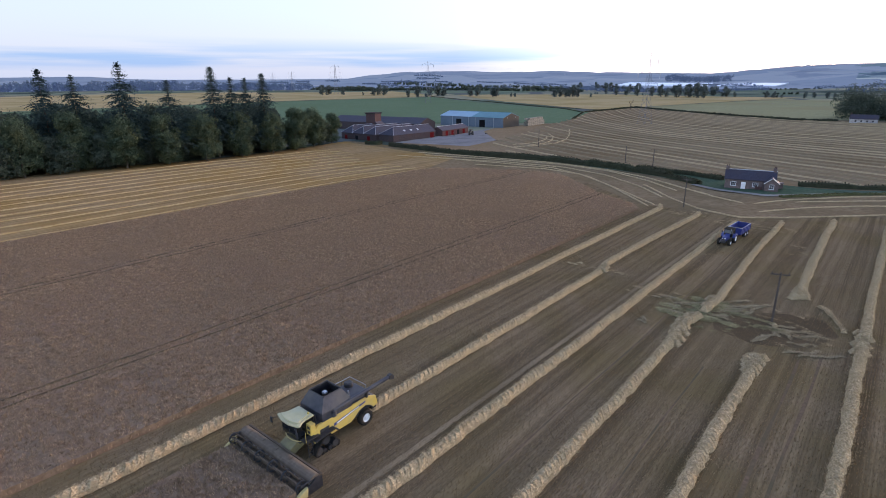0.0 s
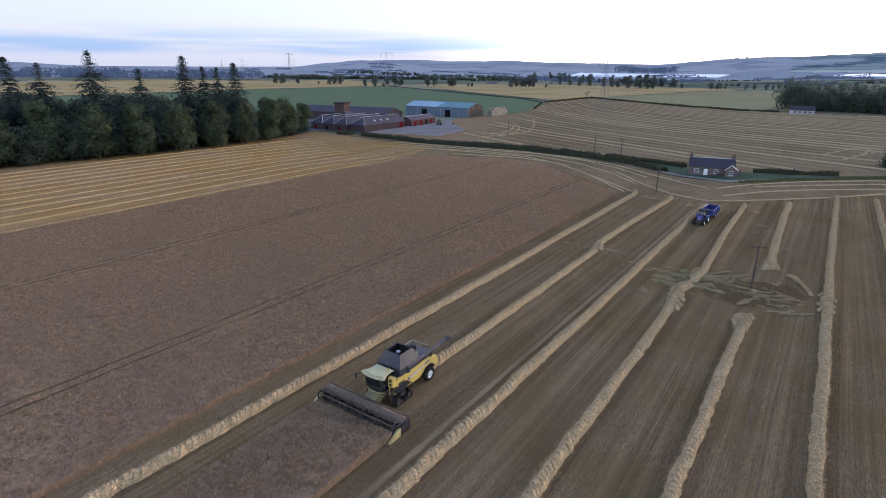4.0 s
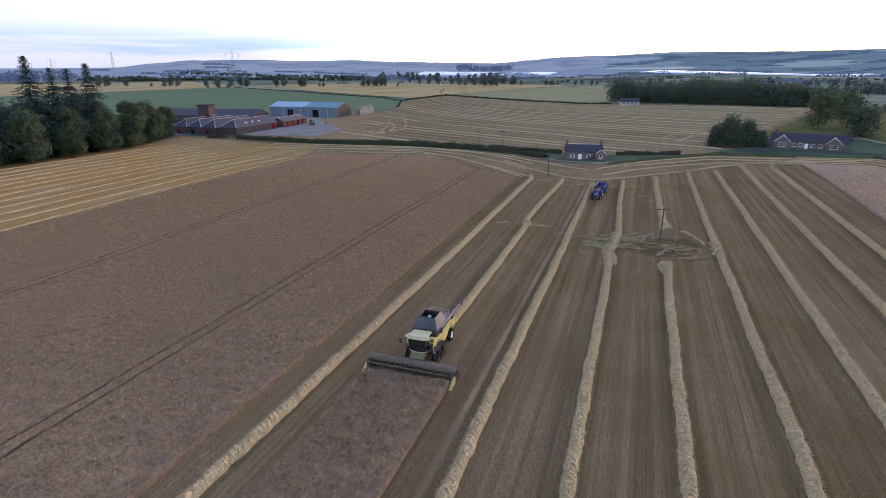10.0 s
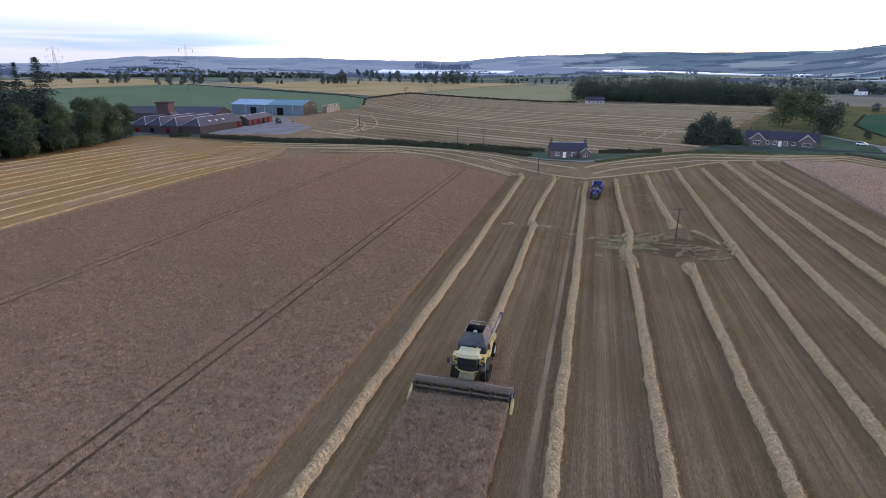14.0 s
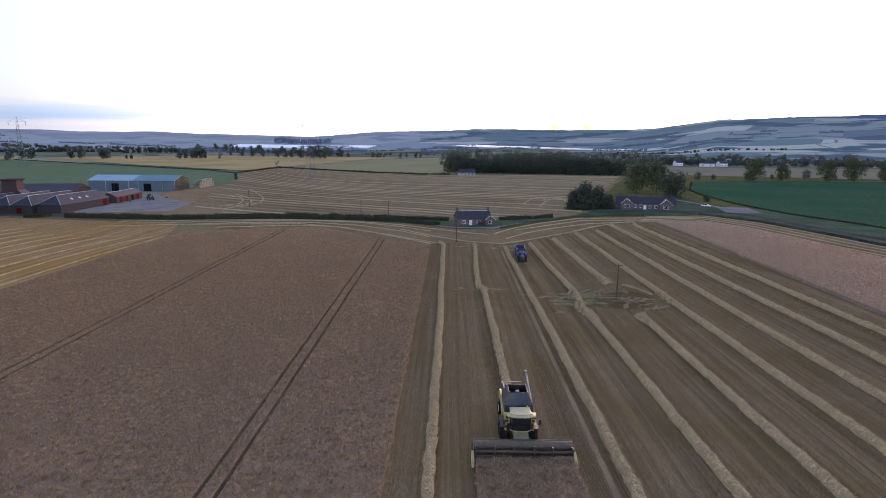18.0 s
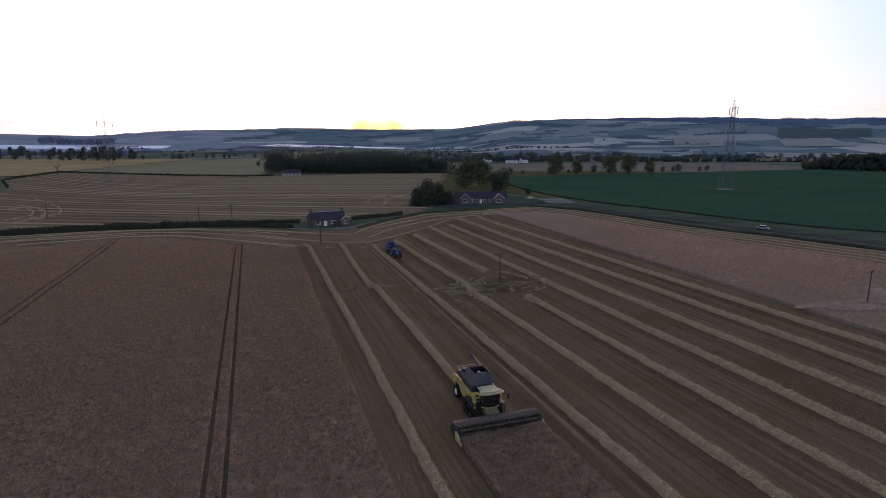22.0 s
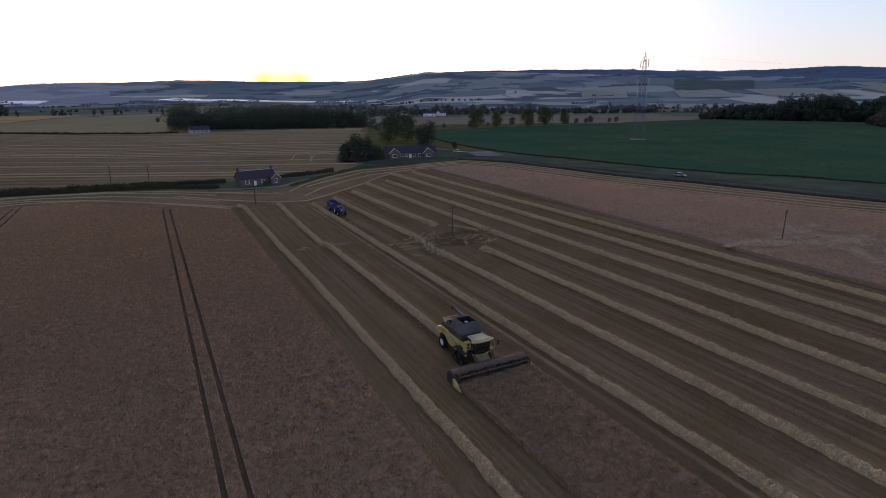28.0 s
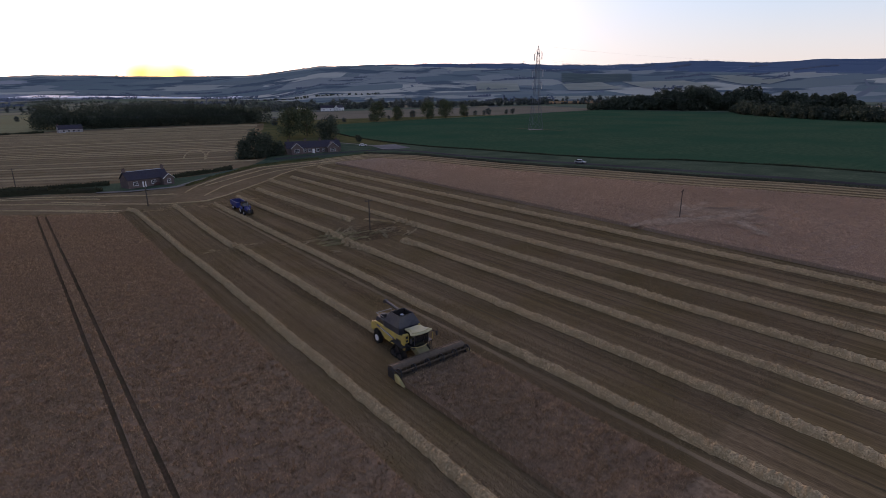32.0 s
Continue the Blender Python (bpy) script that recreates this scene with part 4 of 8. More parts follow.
xs = sorted({round(float(x), 2) for x in np.arange(-106, -13.2, 1.2)} | {round(c + s * (w / 2 + d), 2) for c, w in RUTS for s in (-1, 1) for d in (0.0, 0.10)} | {-13.3})
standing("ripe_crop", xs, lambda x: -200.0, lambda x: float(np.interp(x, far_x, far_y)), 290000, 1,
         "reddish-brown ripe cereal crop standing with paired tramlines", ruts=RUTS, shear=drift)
HEADER_Y = -64.2
standing("ripe_crop", list(np.arange(-4.75, 4.9, 0.5)), lambda x: -200.0, lambda x: HEADER_Y - 0.4, 16000, 2,
         "last narrow strip of reddish-brown ripe crop before the combine")
# pale streaks of bent straw fanning from the pole
STREAKS = [(74.5, -45.2, 7.0, 0.5, -0.12), (76.0, -47.6, 5.5, 0.4, -0.25), (90.5, -48.6, 8.5, 0.5, -0.22), (88.0, -55.0, 7.0, 0.4, -0.75), (92.5, -44.8, 8.0, 0.45, 0.25), (86.5, -41.0, 5.0, 0.4, 0.95), (84.8, -57.0, 7.5, 0.35, -1.15), (95.5, -53.0, 6.0, 0.4, -0.45)]
# crop laid over in streaks: the middle, half length, half width and turn of each
LAID = [(76.5, -48.8, 5.0, 1.0, -0.30), (86.6, -52.7, 10, 1.2, -0.35), (91.5, -46.4, 4.5, 0.9, -0.3), (82.3, -61, 6.8, 0.8, 0.97), (91, -42, 5.5, 0.8, 0.75), (83, -45, 2.4, 2.4, 0), (76.2, -46.4, 4.2, 0.8, -0.45), (78, -12, 22, 0.35, 1.60), (79, -32, 8, 0.4, 1.58), (99, 10, 11, 0.4, -1.28), (92, 36, 9, 0.4, -1.33)]
right_far_x, right_far_y = [67, 72, 88.5, 94.5, 97, 99.5, 103, 106, 110, 115, 118, 124, 128, 134], [99, 100, 97.7, 82, 66, 50, 31, 17, 0, -15, -30, -42, -54, -80]
standing("ripe_crop", list(np.arange(67, 134.1, 1.2)), lambda x: -200.0, lambda x: float(np.interp(x, right_far_x, right_far_y)), 140000, 3,
         "reddish-brown ripe crop with a wind-flattened patch round a pole",
         shear=right_drift, mat_ears=M_PALE_EARS, mat_crop=M_PALE_CROP,
         flat=LAID)


# ---- straw swaths ----
def swath(points, wide=1.18, tall=0.86, step=0.13, seed=0, bits=110, soft=True, label="", mat=M_STRAW, name="straw_swath", group="straw swaths", sway=1.0, fold=1.0, broken=0.0):
    """A lumpy row of loose straw along a line, laid in small crescent folds, with single straws standing out of it."""
    rng = np.random.default_rng(seed)
    p = smooth_line(points, step) if soft else resample(points, step)
    t = np.gradient(p, axis=0)
    t /= np.hypot(*t.T)[:, None]
    nrm = np.stack([-t[:, 1], t[:, 0]], 1)
    s = np.arange(len(p)) * step
    wob = sway * (0.22 * (hash_noise(s / 9.0, s * 0 + seed, 1) - 0.5) + 0.16 * (hash_noise(s / 1.6, s * 0, seed) - 0.5))
    w = wide * (0.84 + 0.32 * hash_noise(s / 0.7, s * 0 + 3, seed))
    if broken:
        w = w * (1 - broken + broken * np.clip(2.6 * hash_noise(s / 1.8, s * 0 + 5, seed) - 0.6, 0.0, 1.5))
    u = np.array([-1, -0.86, -0.66, -0.42, -0.15, 0.12, 0.38, 0.63, 0.85, 1.0]) * 0.5
    prof = np.sqrt(np.clip(1 - (2 * u) ** 2, 0, 1)) ** 1.15
    X = p[:, :1] + nrm[:, :1] * (u * w[:, None] + wob[:, None])
    Y = p[:, 1:] + nrm[:, 1:] * (u * w[:, None] + wob[:, None])
    clump = 0.66 + 0.28 * hash_noise(X / 0.8 + Y / 0.55, Y / 0.7 - X / 0.9, seed + 5) + 0.20 * hash_noise(X / 0.3 + Y / 0.24, Y / 0.27 - X / 0.4, seed + 8)
    phase = s[:, None] * 9.8 + 4.5 * (2 * u) ** 2 + 7 * hash_noise(s / 2.5, s * 0 + 9, seed)[:, None] + 2.2 * hash_noise(X / 0.5, Y / 0.5, seed + 2)
    # overlapping folds: each rises steeply on the near side and falls away behind
    saw = (phase / 6.28319) % 1.0
    clump = clump * (1 - 0.25 * fold + 0.36 * fold * np.minimum(saw / 0.16, 1.0) * (1 - 0.62 * saw))
    ends = np.clip(np.minimum(np.arange(len(p)), np.arange(len(p))[::-1]) / 4.0, 0.05, 1)
    Z = G(X, Y) + 0.05 + tall * prof * clump * ends[:, None]
    n = len(u)
    v = np.column_stack([X.ravel(), Y.ravel(), Z.ravel()])
    i, j = np.meshgrid(np.arange(len(p) - 1), np.arange(n - 1), indexing="ij")
    q = (i * n + j).ravel()
    f = np.stack([q, q + 1, q + n + 1, q + n], 1)
    sets = [(v, f.tolist())]
    if bits:
        seen = np.flatnonzero(v[:, 1] > -92)
        cnt = int(len(seen) / n * step * bits)
        k = rng.choice(seen, cnt)
        b = v[k] + rng.normal(0, 0.09, (cnt, 3)) * (1, 1, 0.25)
        sets.append(tuple(blades(rng, b, np.full(cnt, 0.09), np.full(cnt, 0.045), np.full(cnt, 0.30), 2)))
    vv, ff = joined([(a, b) for a, b in sets]) if len(sets) > 1 else sets[0]
    return tagged(mesh_ob(name, vv, ff, mat), label or "long loose row of pale golden straw", "straw swath", group, "stuff")


def line(x0, y0, y1, jog=()):
    ys = np.arange(y0, y1 + 0.1, 8.0)
    return [(x0 + 0.08 * math.sin(y / 17 + x0), y) for y in ys] + [(x0, y1)]


swath(line(-9.15, -200, 56) + [(-10.5, 60)], seed=11)
swath([(0, -53), (0.1, -30), (0, -10), (0, 0)], seed=12, label="fresh row of pale straw behind the combine")
swath([(-0.9, 3), (-0.6, 20), (0, 40), (0.4, 56)], seed=13)
swath(line(9.4, -200, 50), seed=14)
swath(line(18.1, -200, -19) + [(17.6, -14), (18.4, -9.5)], seed=15)
swath([(18.3, -8), (18.7, -3), (18.6, 1), (18, 20), (17.7, 40), (17.7, 56)], seed=16)
swath(line(27.1, -200, -20), seed=17, tall=0.76)
swath([(27.9, 6.5), (27.5, 10), (27, 25), (26.6, 45), (26.5, 64)], seed=18, wide=1.4)
swath(line(36.0, -200, -7), seed=19)
swath([(36.0, -5), (35.9, 20), (36, 50), (36.2, 79)], seed=20)
swath(line(44.5, -200, 79), seed=21)
swath(line(53.3, -200, 94), seed=22)
swath(line(62.2, -200, 90) + [(63, 96)], seed=23)
swath([(7.5, -200), (7.5, -60), (7.7, -20), (7.9, 45)], wide=0.6, tall=0.06, bits=10, sway=0.15, fold=0.3, seed=24, mat=M_CHAFF, label="thin pale band of spread chaff", name="chaff_band", group="")
for n, pts in enumerate([
        [(-30, 104), (-16, 92), (-2, 80), (6, 75)],
        [(8, 76), (14, 86), (27, 100), (46, 114), (72, 113), (98, 114)],
        [(11, 66), (20, 78), (30, 87), (46, 98), (66, 102)],
        [(-26, 90), (-12, 72), (-1, 61), (9, 56.5), (17, 62), (36, 79), (46, 90), (56, 98)],
        [(-150, 104), (-115, 109), (-95, 113), (-66, 112), (-44, 102), (-26, 86), (-14, 72)],
        [(-140, 113), (-100, 118), (-70, 119), (-46, 111), (-28, 98), (-14, 84)],
        [(-100, 100), (-70, 104), (-52, 99), (-36, 84), (-22, 70), (-12, 60)],
        [(-128, 108), (-98, 109), (-68, 108), (-48, 96), (-32, 80), (-20, 66), (-13, 58)],
        [(-150, 119), (-120, 121.5), (-80, 122), (-50, 115), (-30, 104), (-14, 90), (-4, 82)],
        [(16, 84), (30, 95), (46, 107), (70, 107), (92, 111)]]):
    swath(pts, wide=0.6, tall=0.30, step=0.4, seed=40 + n, bits=16, label="curving thin straw row on the headland", group="headland straw rows")
for n, k in enumerate((0.06, 0.27, 0.48, 0.7, 0.93)):
    swath([(a + (c - a) * k, b + (d - b) * k) for (a, b), (c, d) in zip(CROP_SIDE, LANE_SIDE)], wide=0.5, tall=0.28, step=0.4, seed=240 + n, bits=12, mat=M_FAR_STRAW, label="thin straw row between crop and lane", group="headland straw rows")
for n, x in enumerate(np.linspace(-110, -197, 12)):
    end = float(np.interp(-x, [110, 120, 141, 152, 174, 194], [84, 80, 78, 84, 92, 104])) + 2.5 * math.sin(5 * n)
    swath([(x + 1, -200), (x + 1, -48), (x - 1.0, 0), (x - 1.5, 40), (x + 1.2, end - 12), (x + 5.5, end)], wide=0.72, tall=0.36, step=0.40, seed=60 + n, bits=48, broken=0.6, mat=M_GOLD_STRAW,
          label="golden straw row on the stubble by the wood", group="straw rows by the wood")


def far_rows():
    """Straw rows of the field behind the lane, as one cover: they run aslant, about six metres apart."""
    rng = np.random.default_rng(5)
    border = [(-150, 182), (-100, 131), (-46, 126), (-6, 116), (20, 114), (46, 128), (60, 144), (75, 190), (118, 310), (150, 396), (90, 416), (-8, 446), (-90, 500), (-236, 630), (-244, 500), (-213, 405), (-190, 330)]
    def inside(x, y):
        odd = False
        for (a, b), (c, d) in zip(border, border[1:] + border[:1]):
            if (b > y) != (d > y) and x < (c - a) * (y - b) / (d - b) + a:
                odd = not odd
        return odd
    ux, uy = 0.857, -0.515
    sets = []
    for k in range(-24, 46):
        ox, oy = -9 + 0.515 * 8.8 * k, 290 + 0.857 * 8.8 * k
        run = []
        for s in np.arange(-420, 420, 4.0):
            bend = 0.0010 * min(s + 20, 0) ** 2 + 2.5 * math.sin(s / 60 + k * 0.3)
            x, y = ox + ux * s - uy * bend, oy + uy * s + ux * bend
            if inside(x, y):
                run.append((x, y))
            elif len(run) > 3:
                break
        if len(run) > 3:
            p = np.array(run) + rng.normal(0, 0.12, (len(run), 2))
            w = 0.62
            t = np.gradient(p, axis=0)
            t /= np.hypot(*t.T)[:, None]
            nr = np.stack([-t[:, 1], t[:, 0]], 1)
            rows = [np.column_stack([p + nr * o, G(*(p + nr * o).T) + 0.12 + z + rng.uniform(-0.06, 0.06, len(p)) * (z > 0)]) for o, z in ((-w, 0), (-w * 0.4, 0.42), (w * 0.4, 0.42), (w, 0))]
            v = np.stack(rows, 1).reshape(-1, 3)
            q = (np.arange(len(p) - 1)[:, None] * 4 + np.arange(3)).ravel()
            sets.append((v, np.stack([q, q + 1, q + 5, q + 4], 1).tolist()))
    v, f = joined(sets)
    tagged(mesh_ob("straw_rows", v, f, M_FAR_STRAW), "pale straw rows striping the field behind the lane", "straw rows", kind="stuff")


far_rows()
for n, pts in enumerate([[(31, 173), (36, 189.5), (41, 203), (45, 205.5), (47, 201), (43.5, 182), (38, 161.6)], [(37, 160), (44, 180), (49, 195), (53, 198), (56.5, 193), (54, 180)],
                         [(-155, 291), (-134, 250), (-120, 218), (-114.5, 196), (-117, 178), (-124, 165)], [(-148, 227), (-141, 233), (-131, 214), (-125, 192), (-130, 175)], [(-150, 250), (-136, 232), (-124, 208), (-119, 190), (-122, 176)]]):
    swath(pts, wide=0.9, tall=0.4, step=0.5, seed=300 + n, bits=10, mat=M_FAR_STRAW, label="curved straw row where the machine turned", group="turning rows")


def scatter(rng, cx, cy, rx, ry, n, bar, grain):
    """Spots inside an ellipse, gathered into strands; bar sets how bare the ground stays."""
    a, r = rng.uniform(0, 6.283, n), np.sqrt(rng.uniform(0, 1, n))
    x, y = cx + rx * r * np.cos(a), cy + ry * r * np.sin(a)
    bend = 0.6 * np.sin(x / 2.3 + y / 3.1) + 0.35 * y
    keep = hash_noise(x / (2.6 * grain) + bend, y / (0.8 * grain) - 0.5 * bend, 14) + 0.35 * hash_noise(x / 0.5, y / 0.4, 6) > bar + 0.3 * r ** 4
    x, y = x[keep], y[keep]
    return np.column_stack([x, y, G(x, y) + 0.08])


def straw_mess():
    """Raked weeds and loose straw round the pole in the field, where the rows break off."""
    rng = np.random.default_rng(8)
    # greenish weeds trampled across a row
    b = np.concatenate([scatter(rng, 18.6, -8.2, 6.0, 6.2, 9000, 0.62, 1.0), scatter(rng, 23.5, -8.0, 5.0, 4.0, 3500, 0.80, 1.0)])
    v, f = blades(rng, b, np.full(len(b), 0.10), np.full(len(b), 0.045), np.full(len(b), 0.6), 5)
    tagged(mesh_ob("raked_weeds", v, f, M_WEED), "flattened greenish weeds and trampled straw beside the field pole", "weeds", kind="stuff")
    sheet("bare_patch", [(20.0, -9.6), (23, -4.6), (27, -2.0), (31.5, -1.5)], [(21, -12.8), (26, -14.6), (31, -12.2), (33.6, -6.2)], M_SOIL, 0.07, 14, 6, "reddish bare soil round the field pole", "bare soil")
    b = scatter(rng, 27.5, -7.5, 7.5, 7.0, 5200, 0.84, 1.0)
    v, f = blades(rng, b, np.full(len(b), 0.08), np.full(len(b), 0.05), np.full(len(b), 0.55), 4)
    tagged(mesh_ob("scattered_straw", v, f, M_STRAW), "loose pale straw scattered round the field pole", "straw", kind="stuff")
    b = np.concatenate([scatter(rng, 10.5, -4.5, 5.0, 2.4, 1500, 0.86, 0.8), scatter(rng, 0.0, 1.6, 7.0, 2.6, 1500, 0.84, 0.8)])
    v, f = blades(rng, b, np.full(len(b), 0.08), np.full(len(b), 0.05), np.full(len(b), 0.55), 4)
    tagged(mesh_ob("scattered_straw", v, f, M_STRAW), "loose pale straw scattered across two swaths", "straw", kind="stuff")
    b = np.concatenate([scatter(rng, 24.5, 33.0, 4.0, 6.0, 900, 0.9, 0.8), scatter(rng, 13.0, 49.0, 9.0, 5.0, 2600, 0.82, 1.2), scatter(rng, -2.0, 55.0, 6.0, 4.0, 1600, 0.8, 1.0)])
    v, f = blades(rng, b, np.full(len(b), 0.08), np.full(len(b), 0.06), np.full(len(b), 0.6), 4)
    tagged(mesh_ob("scattered_straw", v, f, M_STRAW), "loose pale straw strewn where the rows end", "straw", kind="stuff")
    # single strands pulled out by the rake
    strands = [([(19.9, -3.9), (22.5, -1.9), (25.4, 0.7)], 0.34), ([(20.5, -5.1), (22, -3.6), (23.5, -2.3)], 0.26), ([(22.1, -5.8), (22.8, -3.2), (23.3, -0.7)], 0.26), ([(25.4, -14.0), (26.4, -11.6), (27.6, -9.1)], 0.36),
               ([(27.4, -9.2), (28.2, -10.0), (28.4, -11.4)], 0.30), ([(26.2, -7.1), (27.9, -6.8), (29.6, -6.0), (30.6, -6.4)], 0.34), ([(30.4, -14.8), (32, -14.2), (34.1, -12.1), (34.9, -10.4)], 0.38),
               ([(29.6, -9.6), (31.6, -8.0), (33.2, -7.2), (34.6, -5.9)], 0.34), ([(12.2, -15.6), (13.8, -16.6), (15.6, -17.6)], 0.32), ([(10.6, -6.3), (12.2, -6.2), (13.7, -6.7)], 0.30), ([(30.2, -11.4), (31.6, -11.0), (32.8, -11.6)], 0.26),
               ([(14.6, -6.6), (16.4, -6.0), (18.2, -4.6)], 0.34), ([(14.4, -9.6), (16.0, -10.4), (17.8, -10.0)], 0.34), ([(19.4, -8.4), (21.0, -8.2), (22.6, -9.2)], 0.30), ([(-5.4, 2.8), (-3.4, 2.4), (-2.0, 2.9)], 0.3), ([(2.4, 1.4), (4.0, 1.2), (5.4, 1.8)], 0.3)]
    for k, (pts, wide) in enumerate(strands):
        base = resample(pts, 0.7)
        for r in range(2):
            ox, oy = rng.normal(0, 0.8, 2) * (r > 0)
            run = [(a + ox + rng.normal(0, 0.17), b + oy + rng.normal(0, 0.17)) for a, b in base[:max(3, int(len(base) * rng.uniform(0.5, 1.0)))]]
            swath(run, wide=(0.34 if r == 0 else 0.26) * wide, tall=0.10, step=0.10, seed=90 + 3 * k + r, bits=170, sway=2.6, soft=False, mat=M_WISP, label="thin loose strand of raked straw", name="straw_wisp", group="loose straw")
    swath([(30.3, 3.8), (31.3, 2.4), (32.3, 0.4), (33.2, -2.6), (33.9, -4.6)], wide=0.6, tall=0.4, step=0.12, seed=120, sway=2.5, broken=0.5, label="short curved remnant of a straw row", name="straw_wisp", group="loose straw")
    # the rows' broken ends: broad folds lying across the row
    folds = [(26.9, -18.6, 1.55, 0.25), (26.9, -19.9, 1.45, 0.25), (27.0, -21.2, 1.25, 0.2), (27.1, -22.5, 1.05, 0.2), (27.9, 5.4, 1.6, 0.45), (27.8, 6.9, 1.5, 0.4), (27.6, 8.4, 1.3, 0.3), (27.4, 10.0, 1.1, 0.2),
             (17.7, -10.6, 1.2, 0.35), (17.5, -12.8, 1.35, 0.35), (17.6, -15.0, 1.4, 0.3), (18.0, -17.0, 1.5, 0.3), (18.2, -18.9, 1.4, 0.25), (18.3, -20.6, 1.2, 0.2), (18.3, -5.4, 1.0, 0.4), (18.2, -2.6, 1.1, 0.4),
             (36.0, -5.4, 1.25, 0.0), (35.8, -7.8, 1.35, 0.0), (35.8, -10.2, 1.3, 0.05), (0.1, 0.6, 1.1, 0.0), (-0.5, 2.6, 1.2, 0.1), (35.5, -4.0, 1.0, -0.1)]
    for k, (x0, y0, half, tilt) in enumerate(folds):
        pts = [(x0 + 0.78 * half * q, y0 + tilt * q * half + 0.40 * (1 - q * q) + rng.normal(0, 0.06)) for q in np.linspace(-1, 1, 6)]
        swath(pts, wide=1.05, tall=0.80, step=0.12, seed=140 + k, bits=60, fold=0.25, label="broad crescent fold of straw at a row's broken end", name="straw_wisp", group="loose straw")
    st = thing("pale_stone", 26.9, -7.6, 30, "pale rounded stone at the foot of the pole", "stone")
    bm = bmesh.new()
    bmesh.ops.create_icosphere(bm, subdivisions=3, radius=0.30)
    for q in bm.verts:
        q.co *= 1 + 0.16 * math.sin(5 * q.co.x + 3 * q.co.z) * math.cos(4 * q.co.y)
        q.co.z = q.co.z * 1.15 + 0.2
    part("stone_body", bm, M_STRAW, st, smooth=True)


straw_mess()


def stubble_stalks():
    """Short cut stalks in drill rows, over the part of the field that the camera passes."""
    rng = np.random.default_rng(17)
    n = 230000
    x = -13.0 + np.round(rng.uniform(0, 80, n) / 0.25) * 0.25 + rng.normal(0, 0.035, n)
    y = np.minimum(rng.uniform(-90, 60, n), rng.uniform(-90, 90, n))
    keep = ~((np.abs(x) < 4.9) & (y < HEADER_Y)) & (x < 66 + 0.03 * (y + 80))
    for x0, y0, y1, w in TRACKS:
        keep &= ~((np.abs(x - x0 - 0.25 * np.sin(y / 23 + x0) - 0.10 * np.sin(y / 5.0)) < w / 2 + 0.12) & (y < y1))
    x, y = x[keep], y[keep]
    b = np.column_stack([x, y, G(x, y) + 0.04])
    far_off = np.clip((y + 90) / 140, 0, 1)
    v, f = blades(rng, b, np.full(len(b), 0.15), 0.07 + 0.10 * far_off, np.full(len(b), 0.06), 1)
    tagged(mesh_ob("stubble_stalks", v, f, M_STALKS), "short cut cereal stalks in drill rows", "stubble", kind="stuff")


def lodged():
    """Crop that wind has laid flat round the pole on the right."""
    rng = np.random.default_rng(19)
    sets = []
    for cx, cy, rx, ry, turn, n in [(88, -52, 12, 7.0, -0.1, 1800)] + [(a, b, c + 0.6, d + 0.5, e, int(330 * c * d + 200)) for a, b, c, d, e in LAID[:7] + STREAKS]:
        a, r = rng.uniform(0, 6.283, n), np.sqrt(rng.uniform(0, 1, n))
        u, w = rx * r * np.cos(a), ry * r * np.sin(a)
        x, y = cx + u * math.cos(turn) - w * math.sin(turn), cy + u * math.sin(turn) + w * math.cos(turn)
        b = np.column_stack([x, y, G(x, y) + 0.52 + 0.25 * rng.uniform(0, 1, n)])
        sets.append(blades(rng, b, np.full(n, 0.12), np.full(n, 0.20), np.full(n, 0.95), 4))
    tagged(mesh_ob("flattened_crop", *joined(sets), M_FLAT), "pale crop laid flat by wind round a pole", "flattened crop", kind="stuff")


stubble_stalks()
lodged()


# ---- plants ----
def leaf_cloud(rng, centres, radii, count, size, tuft=1):
    """Small leaf clumps spread through the outer parts of several lobes, gathered into hanging tufts."""
    n = count // tuft
    w = np.array(radii) ** 2
    k = rng.choice(len(centres), n, p=w / w.sum())
    d = rng.normal(0, 1, (n, 3))
    d /= np.linalg.norm(d, axis=1)[:, None]
    r = np.array(radii)[k] * rng.uniform(0.55, 1.08, n) ** 0.6
    c = np.array(centres)[k] + d * r[:, None]
    if tuft > 1:
        n = n * tuft
        c, d = np.repeat(c, tuft, 0), np.repeat(d, tuft, 0)
        c += rng.normal(0, 1.7 * size, (n, 3)) * (1, 1, 0.7) + rng.uniform(0, 1, (n, 1)) ** 2 * (0, 0, -2.6 * size)
    t = rng.normal(0, 1, (n, 3))
    t -= d * (t * d).sum(1)[:, None] * 0.7
    t /= np.linalg.norm(t, axis=1)[:, None]
    b = np.cross(d + rng.normal(0, 0.5, (n, 3)), t)
    b /= np.linalg.norm(b, axis=1)[:, None]
    s = size * rng.uniform(0.6, 1.3, n)[:, None]
    v = np.stack([c - t * s, c + b * s * 0.6, c + t * s, c - b * s * 0.6], 1).reshape(-1, 3)
    return v, np.arange(4 * n).reshape(-1, 4)


